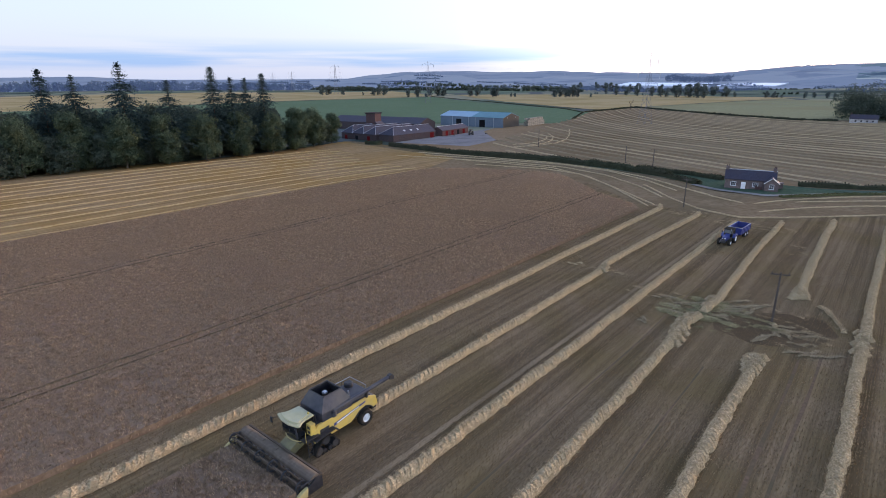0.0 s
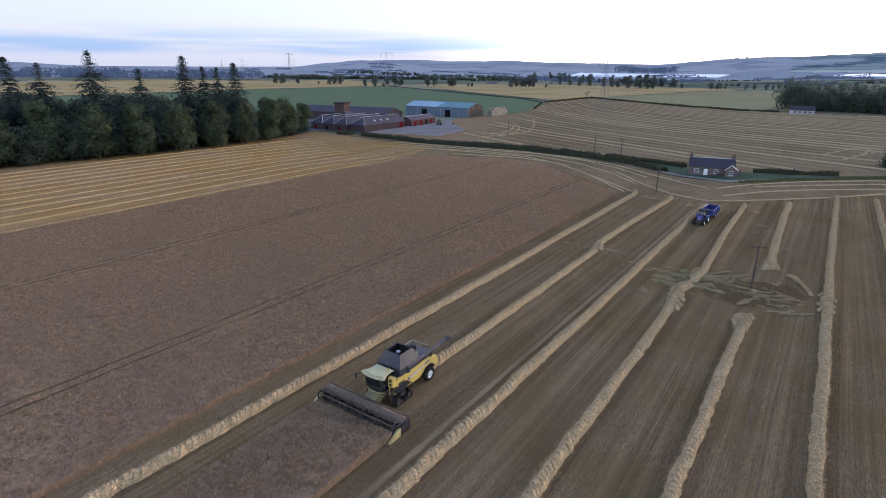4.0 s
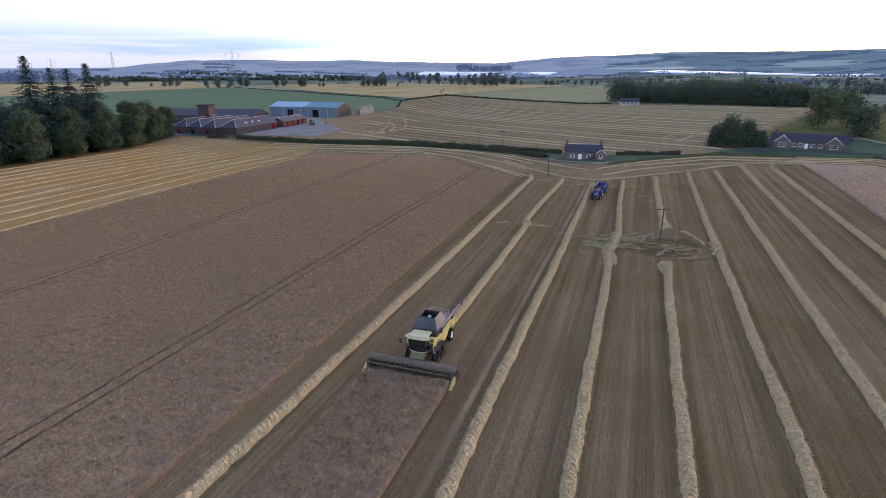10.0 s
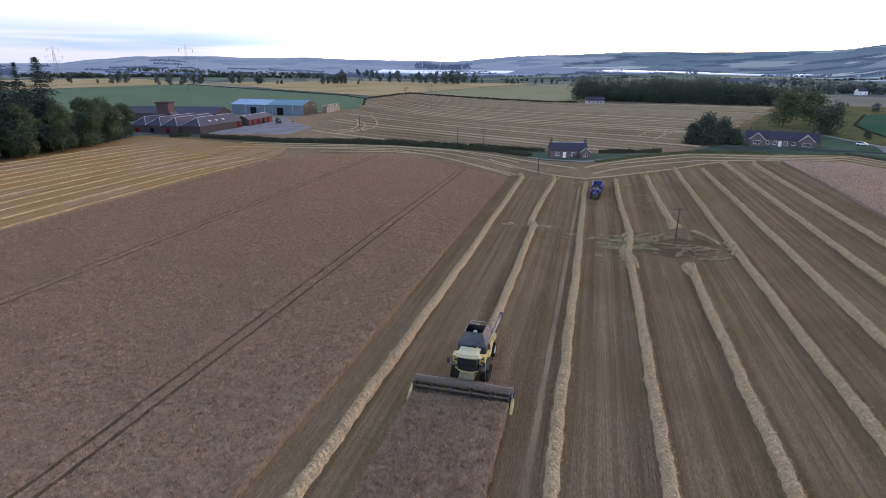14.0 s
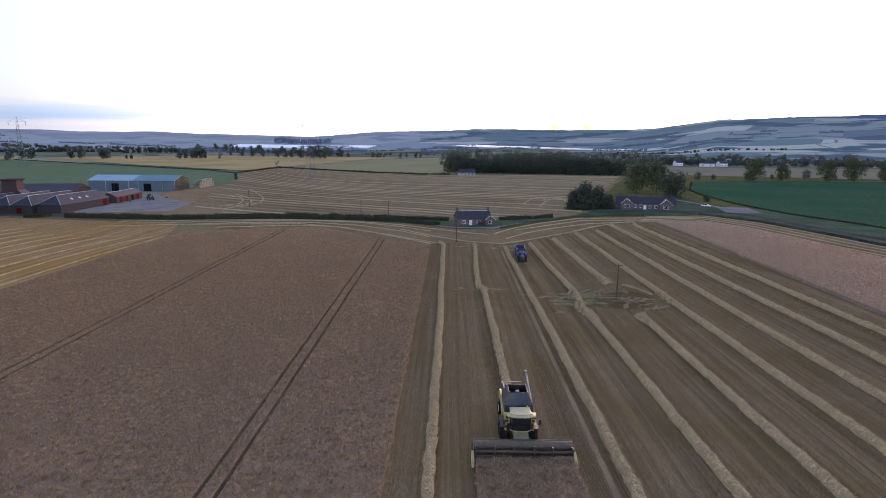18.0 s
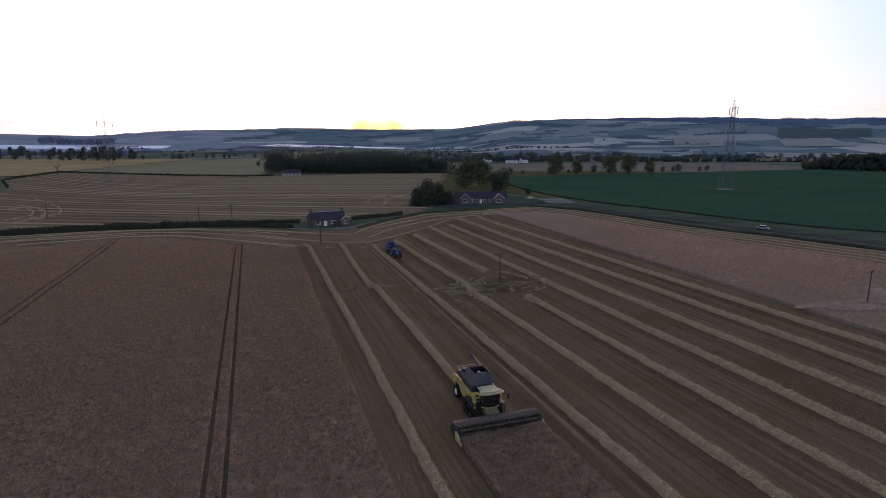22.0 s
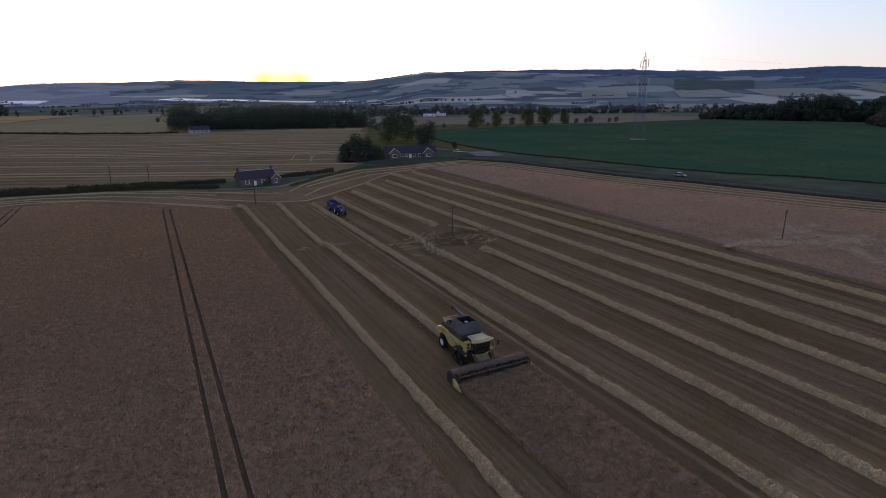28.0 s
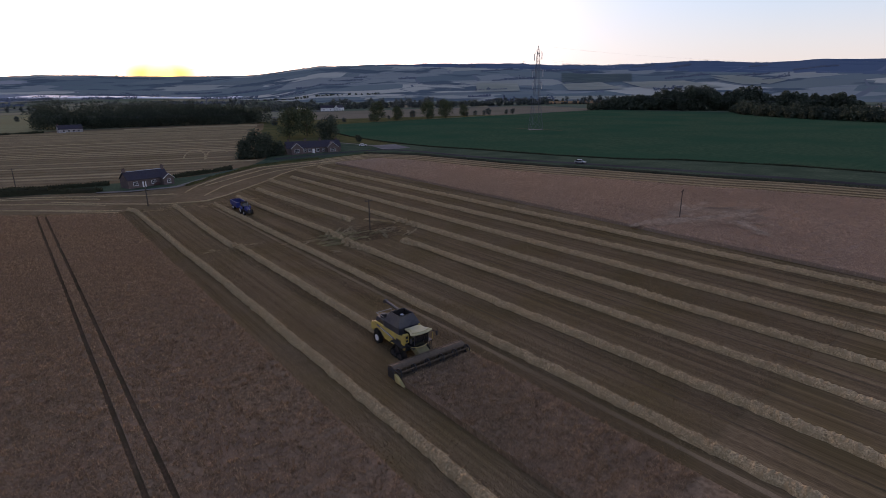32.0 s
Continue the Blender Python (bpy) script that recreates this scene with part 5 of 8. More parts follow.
def broadleaf(name, height, spread, seed, mat, count=1500, label="", trunk_h=0.25, size=0.55, cone=0.0):
    """A leafy tree: tapered trunk, limbs, and a crown of lobes built of small clumps."""
    rng = np.random.default_rng(seed)
    root = thing(name, 0, 0, 0, label, "tree", z=0)
    bm = rod((0, 0, -0.3), (0.1, 0, height * 0.5), height * 0.022, height * 0.012, 9)
    limbs = 6
    for i in range(limbs):
        a = 6.283 * i / limbs + rng.uniform(-0.3, 0.3)
        z0 = height * rng.uniform(0.22, 0.45)
        rod((0.05, 0, z0), (spread * 0.55 * math.cos(a), spread * 0.55 * math.sin(a), z0 + height * rng.uniform(0.15, 0.3)), height * 0.010, height * 0.004, 6, bm)
    part("trunk", bm, M_BARK, root)
    cs, rs = [], []
    for i in range(26):
        k = rng.uniform(0, 1)
        z = height * (trunk_h + (0.90 - trunk_h) * k)
        ring = spread * 0.70 * math.sin(math.pi * (0.16 + 0.74 * k)) ** 0.6
        ring *= 1 - cone * k
        a = rng.uniform(0, 6.283)
        q = rng.uniform(0.3, 1.0) ** 0.5
        cs.append((ring * q * math.cos(a), ring * q * math.sin(a), z))
        rs.append(spread * rng.uniform(0.22, 0.38) * (1 - 0.55 * cone * k))
    cs.append((0, 0, height * 0.86)), rs.append(spread * 0.34)
    cs.append((0, 0, height * 0.55)), rs.append(spread * 0.6)
    cs.append((0, 0, height * 0.28)), rs.append(spread * (0.62 if trunk_h < 0.15 else 0.3))
    v, f = leaf_cloud(rng, cs, rs, count, size, 14 if count > 5000 else 5 if count > 1000 else 1)
    v[:, 2] = np.maximum(v[:, 2], 0.2 + 0.05 * np.arange(len(v)) % 1.0)
    mesh_ob("crown", v, f, mat, root)
    return root


def fir(name, height, spread, seed, label="", count=9, gaps=0.1):
    """A tall conifer: a straight stem with drooping tiers of needled boughs and ragged gaps."""
    rng = np.random.default_rng(seed)
    root = thing(name, 0, 0, 0, label, "tree", z=0)
    part("trunk", rod((0, 0, -0.3), (0, 0, height * 0.97), height * 0.012, 0.05, 8), M_BARK, root)
    vs, fs, at = [], [], 0
    z = height * 0.22
    while z < height * 0.985:
        k = (z - height * 0.22) / (height * 0.78)
        reach = spread * (1 - k) ** 0.85 * rng.uniform(0.5, 1.15) * (0.75 + 0.5 * hash_noise(z / 2.6, 0.0, seed)) + 0.5
        for i in range(count):
            if rng.uniform() < gaps:
                continue
            a = rng.uniform(0, 6.283)
            r = reach * rng.uniform(0.55, 1.1)
            dx, dy = math.cos(a), math.sin(a)
            droop = rng.uniform(-0.45, -0.1) * r + rng.uniform(-0.6, 0.8)
            for s in np.linspace(0.2, 1.0, max(3, int(r / 0.7))):
                c = np.array((dx * r * s, dy * r * s, z + droop * s * s))
                w = 0.82 * (1.15 - 0.6 * s) * (0.6 + 0.4 * (1 - k))
                for _ in range(2):
                    t = rng.normal(0, 1, 3) * (1, 1, 0.45)
                    t /= np.linalg.norm(t)
                    b = rng.normal(0, 1, 3) * (1, 1, 0.6)
                    b /= np.linalg.norm(b)
                    vs += [c - t * w, c + b * w * 0.5, c + t * w, c - b * w * 0.5]
                    fs.append([at, at + 1, at + 2, at + 3])
                    at += 4
        z += height * 0.019 * rng.uniform(0.5, 1.5)
    mesh_ob("foliage", np.array(vs), fs, M_NEEDLE, root)
    return root


def place(kind, spots, turn_seed, group=""):
    """The first of the spots takes the model itself, the others copies."""
    rng = random.Random(turn_seed)
    for n, (x, y, s) in enumerate(spots):
        m = pose(x, y, float(land(x, y)), 0, 0, rng.uniform(0, 360))
        ob = kind if n == 0 else copy_thing(kind, m)
        ob.matrix_basis = m @ Matrix.Diagonal((s, s, s * rng.uniform(0.94, 1.06), 1))
        if group:
            tagged(ob, group=group)


leafy_a = broadleaf("broadleaf_tree", 22.0, 8.0, 1, M_LEAF, 15000, "full green broadleaf tree on the wood's edge", 0.10, 0.33)
leafy_b = broadleaf("broadleaf_tree", 21.5, 7.8, 2, M_LEAF, 15000, "full green broadleaf tree with olive tips", 0.12, 0.33)
leafy_c = broadleaf("broadleaf_tree", 21.0, 9.4, 3, M_LEAF_DARK, 6500, "dark leafy tree inside the wood", 0.04, 0.55)
place(leafy_a, [(-213, -27, 1.02), (-208, 7, 1.05), (-204, 39, 1.0), (-205, 74, 0.93), (-221, -62, 1.05), (-213, 105, 1.02)], 1, "wood edge trees")
place(leafy_b, [(-214, -9, 1.05), (-206, 23, 1.08), (-205, 57, 0.98), (-208, 90, 1.06), (-218, -44, 1.0), (-221, 124, 0.86), (-226, -80, 1.05)], 2, "wood edge trees")
spots = []
rw = random.Random(4)
for k in range(34):
    y = -120 + 6.4 * k
    spots.append((-224 - rw.uniform(0, 9) - (5 if y > 85 else 0), y, rw.uniform(0.95, 1.2)) if y < 92 else (-240 - rw.uniform(0, 14), y - 60, 1.0))
    spots.append((-240 - rw.uniform(0, 16), y - 5, rw.uniform(1.0, 1.25)) if y < 80 else (-262, y - 120, 1.1))
for k in range(13):
    spots.append((-216 - rw.uniform(0, 3) + 7 * math.exp(-((15 + 16 * k - 80) / 60) ** 2), -80 + 16 * k, rw.uniform(0.55, 0.85)))
place(leafy_c, spots, 3, "wood trees")
fir_a = fir("fir_tree", 38.5, 15.5, 1, "tall dark fir with ragged drooping boughs", 17, 0.18)
fir_b = fir("fir_tree", 36.0, 13.5, 2, "slender dark fir with sparse upper boughs", 16, 0.2)
place(fir_a, [(-222, -14, 1.0), (-211, 49, 1.02), (-211, 75, 0.96), (-222, -62, 0.95)], 5, "firs")
place(fir_b, [(-215, 12, 1.12), (-209, 28, 1.0), (-209, 57, 0.99), (-210, 65, 0.97), (-232, 0, 1.0), (-226, -34, 1.0)], 6, "firs")


def hedge(points, wide, tall, seed, label, mat=M_HEDGE, density=26, name="hedge", size=0.26):
    """A clipped or shaggy hedge along a line: clumps of small leaves over a dense core."""
    rng = np.random.default_rng(seed)
    p = resample(points, 0.8)
    t = np.gradient(p, axis=0)
    t /= np.hypot(*t.T)[:, None]
    nr = np.stack([-t[:, 1], t[:, 0]], 1)
    s = np.arange(len(p)) * 0.8
    h = tall * (0.8 + 0.4 * hash_noise(s / 5, s * 0, seed))
    prof = [(-0.45, 0.0), (-0.42, 0.7), (-0.2, 0.92), (0.2, 0.92), (0.42, 0.7), (0.45, 0.0)]
    rows = [np.column_stack([p + nr * wide * a, land(*(p + nr * wide * a).T) + h * b * 0.9 - (0.1 if b == 0 else 0)]) for a, b in prof]
    v = np.stack(rows, 1).reshape(-1, 3)
    q = (np.arange(len(p) - 1)[:, None] * 6 + np.arange(5)).ravel()
    sets = [(v, np.stack([q, q + 1, q + 7, q + 6], 1).tolist())]
    n = int(len(p) * 0.8 * density)
    k = rng.integers(0, len(p), n)
    a = rng.uniform(-0.5, 0.5, n)
    z = np.sqrt(rng.uniform(0.02, 1, n)) * np.sqrt(np.clip(1.15 - (2 * a) ** 4, 0.1, 1))
    c = np.column_stack([p[k] + nr[k] * (a * wide)[:, None], np.zeros(n)])
    c[:, 2] = land(c[:, 0], c[:, 1]) + h[k] * z
    d = rng.normal(0, 1, (n, 3))
    d /= np.linalg.norm(d, axis=1)[:, None]
    b = np.cross(d, rng.normal(0, 1, (n, 3)))
    b /= np.linalg.norm(b, axis=1)[:, None]
    w = size * rng.uniform(0.6, 1.4, n)[:, None]
    sets.append((np.stack([c - d * w, c + b * w * 0.7, c + d * w, c - b * w * 0.7], 1).reshape(-1, 3), np.arange(4 * n).reshape(-1, 4).tolist()))
    return tagged(mesh_ob(name, *joined(sets), mat), label, "hedge", kind="stuff")


hedge(HEDGE, 3.2, 2.5, 1, "long dark green field hedge")
hedge([(-200, 131.5), (-195, 133), (-191, 135)], 3.2, 2.4, 2, "short shaggy dark hedge before the farm")
hedge([(-40, 121), (-20, 117), (-8, 111)], 1.6, 1.8, 3, "clipped dark hedge behind the cottage lawn")
hedge([(-27, 111), (-18, 104), (-12, 99)], 2.2, 1.5, 4, "low shaggy hedge in front of the cottage lawn")
hedge([(13, 112), (22, 113), (36, 118)], 1.4, 1.7, 5, "clipped hedge beside the cottage garden")
hedge([(12, 89.5), (27, 104), (46, 118.5), (60, 121), (75, 121)], 1.6, 0.7, 6, "low grassy bank along the field edge", M_ROUGH)
hedge(BANK, 2.4, 0.6, 7, "low rough bank of brown weeds along the lane", M_BANK, 24)
hedge(GREEN_EDGE, 1.3, 0.6, 8, "low hedge at the edge of the green field", M_HEDGE, 18)
hedge([(-246, 505), (-243, 648), (-90, 508), (-30, 457), (-8, 456)], 2.5, 1.6, 9, "thin hedge along the field's far edge", M_HEDGE, 10, size=0.5)
hedge([(-205, 395), (-246, 500), (-300, 560), (-500, 690), (-770, 850)], 2.0, 1.0, 10, "low field boundary hedge", M_HEDGE, 6, size=0.5)


# ---- vehicles ----
def wheel(parent, x, y, r, wide, rim_mat, name="wheel", lugs=22, spin=1):
    """A lugged tyre on a dished rim; its axle lies along x."""
    hub = new(name)
    hub.parent = parent
    hub.matrix_basis = pose(x, y, r)
    bm = lathe([(r * 0.52, -wide * 0.42), (r * 0.86, -wide * 0.5), (r * 0.965, -wide * 0.38), (r * 0.975, 0), (r * 0.965, wide * 0.38), (r * 0.86, wide * 0.5), (r * 0.52, wide * 0.42)], sides=32, caps=False)
    for i in range(lugs):
        for s in (-1, 1):
            m = Matrix.Rotation(6.28319 * (i + 0.25 * s) / lugs, 4, "X") @ Matrix.Translation((s * wide * 0.24, 0, r * 0.955)) @ Matrix.Rotation(s * 0.5, 4, "Z")
            bm2 = box(wide * 0.46, r * 0.07, r * 0.045, m=m)
            me = bpy.data.meshes.new("t")
            bm2.to_mesh(me)
            bm2.free()
            bm.from_mesh(me)
            bpy.data.meshes.remove(me)
    part("tyre", bm, M_RUBBER, hub)
    part("rim", lathe([(r * 0.12, -wide * 0.30), (r * 0.50, -wide * 0.34), (r * 0.54, -wide * 0.44), (r * 0.54, wide * 0.44), (r * 0.50, wide * 0.34), (r * 0.40, wide * 0.12), (r * 0.14, wide * 0.16), (r * 0.12, wide * 0.30)], sides=24), rim_mat, hub)
    return hub


def combine(x, y):
    """The harvester drives towards -y. Its origin is on the ground below the knife."""
    c = thing("combine_harvester", x, y, 0, "yellow and black combine harvester with wide dusty header lowered", "combine")
    W = 10.0
    # header
    h = new("header")
    h.parent = c
    h["label"] = "dusty dark grain header with a wide reel"
    part("back_panel", prism([(1.75, 0.35), (1.85, 0.4), (1.85, 1.25), (1.70, 1.30)], "x", -W / 2, W / 2, 0.02), M_DUSTY, h)
    part("top_beam", box(W, 0.20, 0.18, 0, 1.78, 1.20, 0.04), M_DUSTY, h)
    part("table", prism([(-0.1, 0.12), (1.78, 0.28), (1.78, 0.36), (-0.1, 0.18)], "x", -W / 2, W / 2), M_DUSTY, h)
    bm = rod((-W / 2 + 0.15, 1.25, 0.72), (W / 2 - 0.15, 1.25, 0.72), 0.26, sides=16)
    part("auger_tube", bm, M_DUSTY, h)
    for s in (-1, 1):
        bm = bmesh.new()
        turns, n, prev = 7, 112, None
        for i in range(n + 1):
            a = s * 6.28319 * turns * i / n
            xx = s * (0.5 + (W / 2 - 0.75) * i / n)
            pair = [bm.verts.new((xx, 1.25 + r * math.cos(a), 0.72 + r * math.sin(a))) for r in (0.25, 0.40)]
            if prev:
                bm.faces.new((prev[0], prev[1], pair[1], pair[0]))
            prev = pair
        part("auger_flight", bm, M_STEEL, h)
    part("knife_bar", box(W, 0.12, 0.06, 0, -0.12, 0.12), M_STEEL, h)
    # the rounded dusty hood over the auger
    hood = [(1.25 + 0.55 * math.cos(q), 0.98 + 0.52 * math.sin(q)) for q in np.linspace(-0.15, 3.0, 9)]
    part("hood", prism(hood + [(0.78, 0.98), (1.25, 1.36), (1.70, 0.86)], "x", -W / 2 + 0.06, W / 2 - 0.06), M_HOOD, h, "rounded dust-coated hood")
    for xx in np.linspace(-W / 2 + 1.2, W / 2 - 1.2, 5):
        part("hood_seam", box(0.05, 0.30, 0.05, xx, 1.25, 1.48), M_DUSTY, h)
    part("reel_shaft", rod((-W / 2 + 0.2, 0.10, 1.02), (W / 2 - 0.2, 0.10, 1.02), 0.06), M_HOOD, h, "dust-coated reel tube")
    for i in range(6):
        a = 6.28319 * i / 6 + 0.3
        yy, zz = 0.10 + 0.50 * math.cos(a), 1.02 + 0.50 * math.sin(a)
        bm = rod((-W / 2 + 0.25, yy, zz), (W / 2 - 0.25, yy, zz), 0.028, sides=6)
        for k in range(58):
            xx = -W / 2 + 0.4 + k * (W - 0.8) / 57
            box(0.022, 0.022, 0.24, xx, yy, zz - 0.24, bm=bm)
        part("reel_bat", bm, M_DUSTY, h, "dusty reel bat with hanging tines")
    for xx in np.linspace(-W / 2 + 0.3, W / 2 - 0.3, 6):
        spider = lathe([(0.42, -0.05), (0.53, -0.05), (0.53, 0.05), (0.42, 0.05), (0.42, -0.05)], (xx, 0.10, 1.02), "x", 20, caps=False)
        for q in range(6):
            rod((xx, 0.10, 1.02), (xx, 0.10 + 0.45 * math.cos(1.047 * q + 0.3), 1.02 + 0.45 * math.sin(1.047 * q + 0.3)), 0.035, sides=5, bm=spider)
        part("reel_spider", spider, M_BLACK, h, "black spoked reel wheel")
    for s in (-1, 1):
        part("reel_arm", box(0.12, 1.6, 0.14, s * (W / 2 - 0.10), 0.85, 1.12, 0.03), M_BLACK, h)
        part("end_panel", prism([(-0.35, 0.10), (1.85, 0.10), (1.85, 1.15), (1.2, 1.25), (0.3, 0.75)], "x", s * W / 2 - 0.06, s * W / 2 + 0.06, 0.02), M_BLACK, h)
        part("divider", prism([(-1.30, 0.10), (0.35, 0.06), (0.45, 0.95), (-0.1, 0.80), (-0.8, 0.38)], "x", s * W / 2 - 0.15, s * W / 2 + 0.15, 0.06), M_PALE_YELLOW, h, "pointed yellow crop divider")
    # feeder house
    part("feeder_house", prism([(1.80, 0.45), (1.80, 1.25), (3.95, 2.30), (3.95, 1.35)], "x", -0.75, 0.75, 0.05), M_OLIVE, c, "dusty olive feeder house")
    # body
    prof = [(3.9, 1.15), (3.9, 2.35), (4.35, 2.75), (10.2, 2.75), (11.0, 2.45), (11.25, 1.55), (10.7, 1.35), (10.35, 1.75), (9.7, 2.0), (8.9, 1.85), (8.45, 1.45), (7.9, 1.15)]
    part("body_core", prism([(3.9, 0.95), (3.9, 2.7), (10.4, 2.7), (10.9, 2.2), (10.6, 1.4), (8.2, 1.0)], "x", -1.28, 1.28, 0.04), M_BLACK, c)
    for s in (-1, 1):
        p = part("side_panel", prism(prof, "x", s * 1.42 - 0.11, s * 1.42 + 0.11, 0.05), M_YELLOW, c, "curved yellow side panel")
        part("stripe", prism([(6.0, 1.78), (9.7, 2.36), (9.7, 2.52), (6.0, 2.06)], "x", s * 1.535 - 0.006, s * 1.535 + 0.006), M_BLUE, p, "blue lettering band shape")
        part("white_stripe", prism([(6.3, 1.88), (8.9, 2.28), (8.9, 2.36), (6.3, 2.0)], "x", s * 1.545 - 0.004, s * 1.545 + 0.004), M_WHITE, p)
        part("panel_vent", prism([(4.5, 1.5), (5.5, 1.5), (5.5, 2.2), (4.5, 2.2)], "x", s * 1.535 - 0.006, s * 1.535 + 0.006), M_BLACK, p)
    part("engine_deck", box(2.5, 2.5, 0.55, 0, 9.2, 2.72, 0.10, taper=(0.92, 0.9)), M_TANK, c, "dark engine deck")
    part("air_intake", lathe([(0.02, 0), (0.42, 0), (0.42, 0.35), (0.30, 0.45), (0.02, 0.45)], (-0.6, 9.6, 3.25), "z", 18), M_BLACK, c)
    part("exhaust", rod((0.9, 8.3, 3.2), (0.9, 8.3, 3.95), 0.09, 0.08), M_STEEL, c)
    # grain tank: covers that lean in to an open top
    lo, hi = [(-1.5, 4.85), (1.5, 4.85), (1.5, 8.15), (-1.5, 8.15)], [(-0.98, 5.50), (0.98, 5.50), (0.98, 7.45), (-0.98, 7.45)]
    for k in range(4):
        bm = bmesh.new()
        quad = [(*lo[k], 3.50), (*lo[(k + 1) % 4], 3.50), (*hi[(k + 1) % 4], 4.68), (*hi[k], 4.68)]
        outer = [bm.verts.new(q) for q in quad]
        inner = [bm.verts.new((q[0] * 0.95, 6.55 + (q[1] - 6.55) * 0.95, q[2] - 0.04)) for q in quad]
        bm.faces.new(outer), bm.faces.new(inner[::-1])
        for a in range(4):
            bm.faces.new((outer[a], inner[a], inner[(a + 1) % 4], outer[(a + 1) % 4]))
        bmesh.ops.recalc_face_normals(bm, faces=bm.faces)
        part("tank_cover", bm, M_TANK, c)
    for s in (-1, 1):
        part("tank_side", box(0.08, 3.30, 0.84, s * 1.46, 6.50, 2.68, 0.02), M_TANK, c)
        part("tank_end", box(2.84, 0.08, 0.84, 0, 6.50 + s * 1.61, 2.68, 0.02), M_TANK, c)
    part("tank_floor", box(2.8, 3.1, 0.06, 0, 6.50, 3.00), M_BLACK, c)
    for a, b in zip(hi, hi[1:] + hi[:1]):
        part("tank_rim", rod((*a, 4.68), (*b, 4.68), 0.05, sides=6), M_BLACK, c)
    part("filling_auger", rod((0.0, 5.7, 3.1), (0.0, 6.4, 4.30), 0.15, 0.15), M_DUSTY, c)
    part("auger_hood", box(0.38, 0.38, 0.2, 0, 6.40, 4.28, 0.06), M_LEAD, c)
    # cab
    cab = new("cab")
    cab.parent = c
    part("cab_glass", prism([(2.78, 1.72), (2.46, 2.55), (2.56, 3.45), (4.35, 3.45), (4.35, 1.72)], "x", -0.98, 0.98, 0.12), M_CAB, cab, "tinted cab windows")
    for s in (-1, 1):
        part("pillar", rod((s * 0.98, 4.5, 2.05), (s * 0.98, 4.5, 3.5), 0.07, sides=8), M_BLACK, cab)
        part("front_pillar", rod((s * 0.96, 2.62, 2.1), (s * 0.96, 2.52, 3.5), 0.045, sides=8), M_BLACK, cab)
    part("cab_floor", box(2.05, 1.7, 0.2, 0, 3.6, 1.58, 0.05), M_BLACK, cab)
    rail = bmesh.new()
    arc = [(1.08 * math.sin(q), 3.05 - 0.55 * math.cos(q), 1.80) for q in np.linspace(-1.5, 1.5, 9)]
    for a, b in zip(arc, arc[1:]):
        rod(a, b, 0.05, sides=8, bm=rail)
    part("bumper_rail", rail, M_PALE_YELLOW, cab, "pale curved rail under the windscreen")
    part("wiper", rod((0.1, 2.42, 2.25), (0.35, 2.36, 3.0), 0.015, sides=5), M_BLACK, cab)
    roof = bmesh.new()
    outline = [(-1.50, 2.62), (-1.42, 2.42), (-1.0, 2.30), (-0.5, 2.16), (0.5, 2.16), (1.0, 2.30), (1.42, 2.42), (1.50, 2.62), (1.22, 3.0), (1.08, 3.5), (1.06, 4.35), (-1.06, 4.35), (-1.08, 3.5), (-1.22, 3.0)]
    prism(outline, "z", 3.46, 3.62, 0.06, roof)
    prism([(0.80 * a, 3.25 + 0.78 * (b - 3.25)) for a, b in outline], "z", 3.60, 3.74, 0.06, roof)
    part("cab_roof", roof, M_CREAM, c, "pale cream cab roof with a peaked front")
    for k in range(6):
        part("work_light", box(0.14, 0.08, 0.09, -0.85 + 0.34 * k, 2.36, 3.37, 0.02), M_TANK, c)
    part("beacon", lathe([(0.02, 0), (0.09, 0), (0.08, 0.18), (0.02, 0.2)], (0.75, 4.0, 3.73), "z", 12), M_YELLOW, c)
    for s in (-1, 1):
        part("mirror_arm", rod((s * 1.2, 2.2, 3.55), (s * 1.75, 2.05, 3.35), 0.025, sides=6), M_BLACK, c)
        part("mirror", box(0.26, 0.08, 0.55, s * 1.78, 2.05, 2.85, 0.03), M_BLACK, c)
    # ladder and platform on the cab's side
    part("platform", box(0.7, 1.5, 0.08, 1.45, 3.5, 1.95), M_BLACK, c)
    for s in (3.0, 3.45):
        part("ladder_rail", rod((1.85, s, 0.5), (1.75, s, 2.0), 0.03, sides=6), M_BLACK, c)
    for k in range(5):
        part("rung", rod((1.84 - 0.02 * k, 3.0, 0.6 + 0.3 * k), (1.84 - 0.02 * k, 3.45, 0.6 + 0.3 * k), 0.025, sides=6), M_BLACK, c)
    part("handrail", rod((1.8, 2.85, 2.0), (1.8, 2.85, 2.95), 0.025, sides=6), M_YELLOW, c)
    for s in (-1, 1):
        flank = part("cab_flank", box(0.62, 0.5, 1.0, s * 1.34, 3.75, 2.20, 0.05), M_YELLOW, c, "yellow panel beside the cab")
        for zz in (2.25, 2.68):
            part("flank_vent", box(0.30, 0.03, 0.26, s * 1.36, 3.49, zz + 0.1), M_BLACK, flank)
    # tracks under the front
    for s in (-1, 1):
        t = new("track_unit")
        t.parent = c
        t.matrix_basis = pose(s * 1.62, 4.9, 0)
        outline = [(-1.30, 0.42), (-1.18, 0.10), (-0.9, 0.0), (0.9, 0.0), (1.18, 0.10), (1.30, 0.42), (1.05, 0.82), (0.42, 1.55), (0.12, 1.70), (-0.12, 1.70), (-0.42, 1.55), (-1.05, 0.82)]
        inner = [(a * 0.90, 0.07 + b * 0.90) for a, b in outline]
        bm = bmesh.new()
        loops = [[bm.verts.new((xx, a, b)) for a, b in pr] for pr in (outline, inner) for xx in (-0.36, 0.36)]
        n = len(outline)
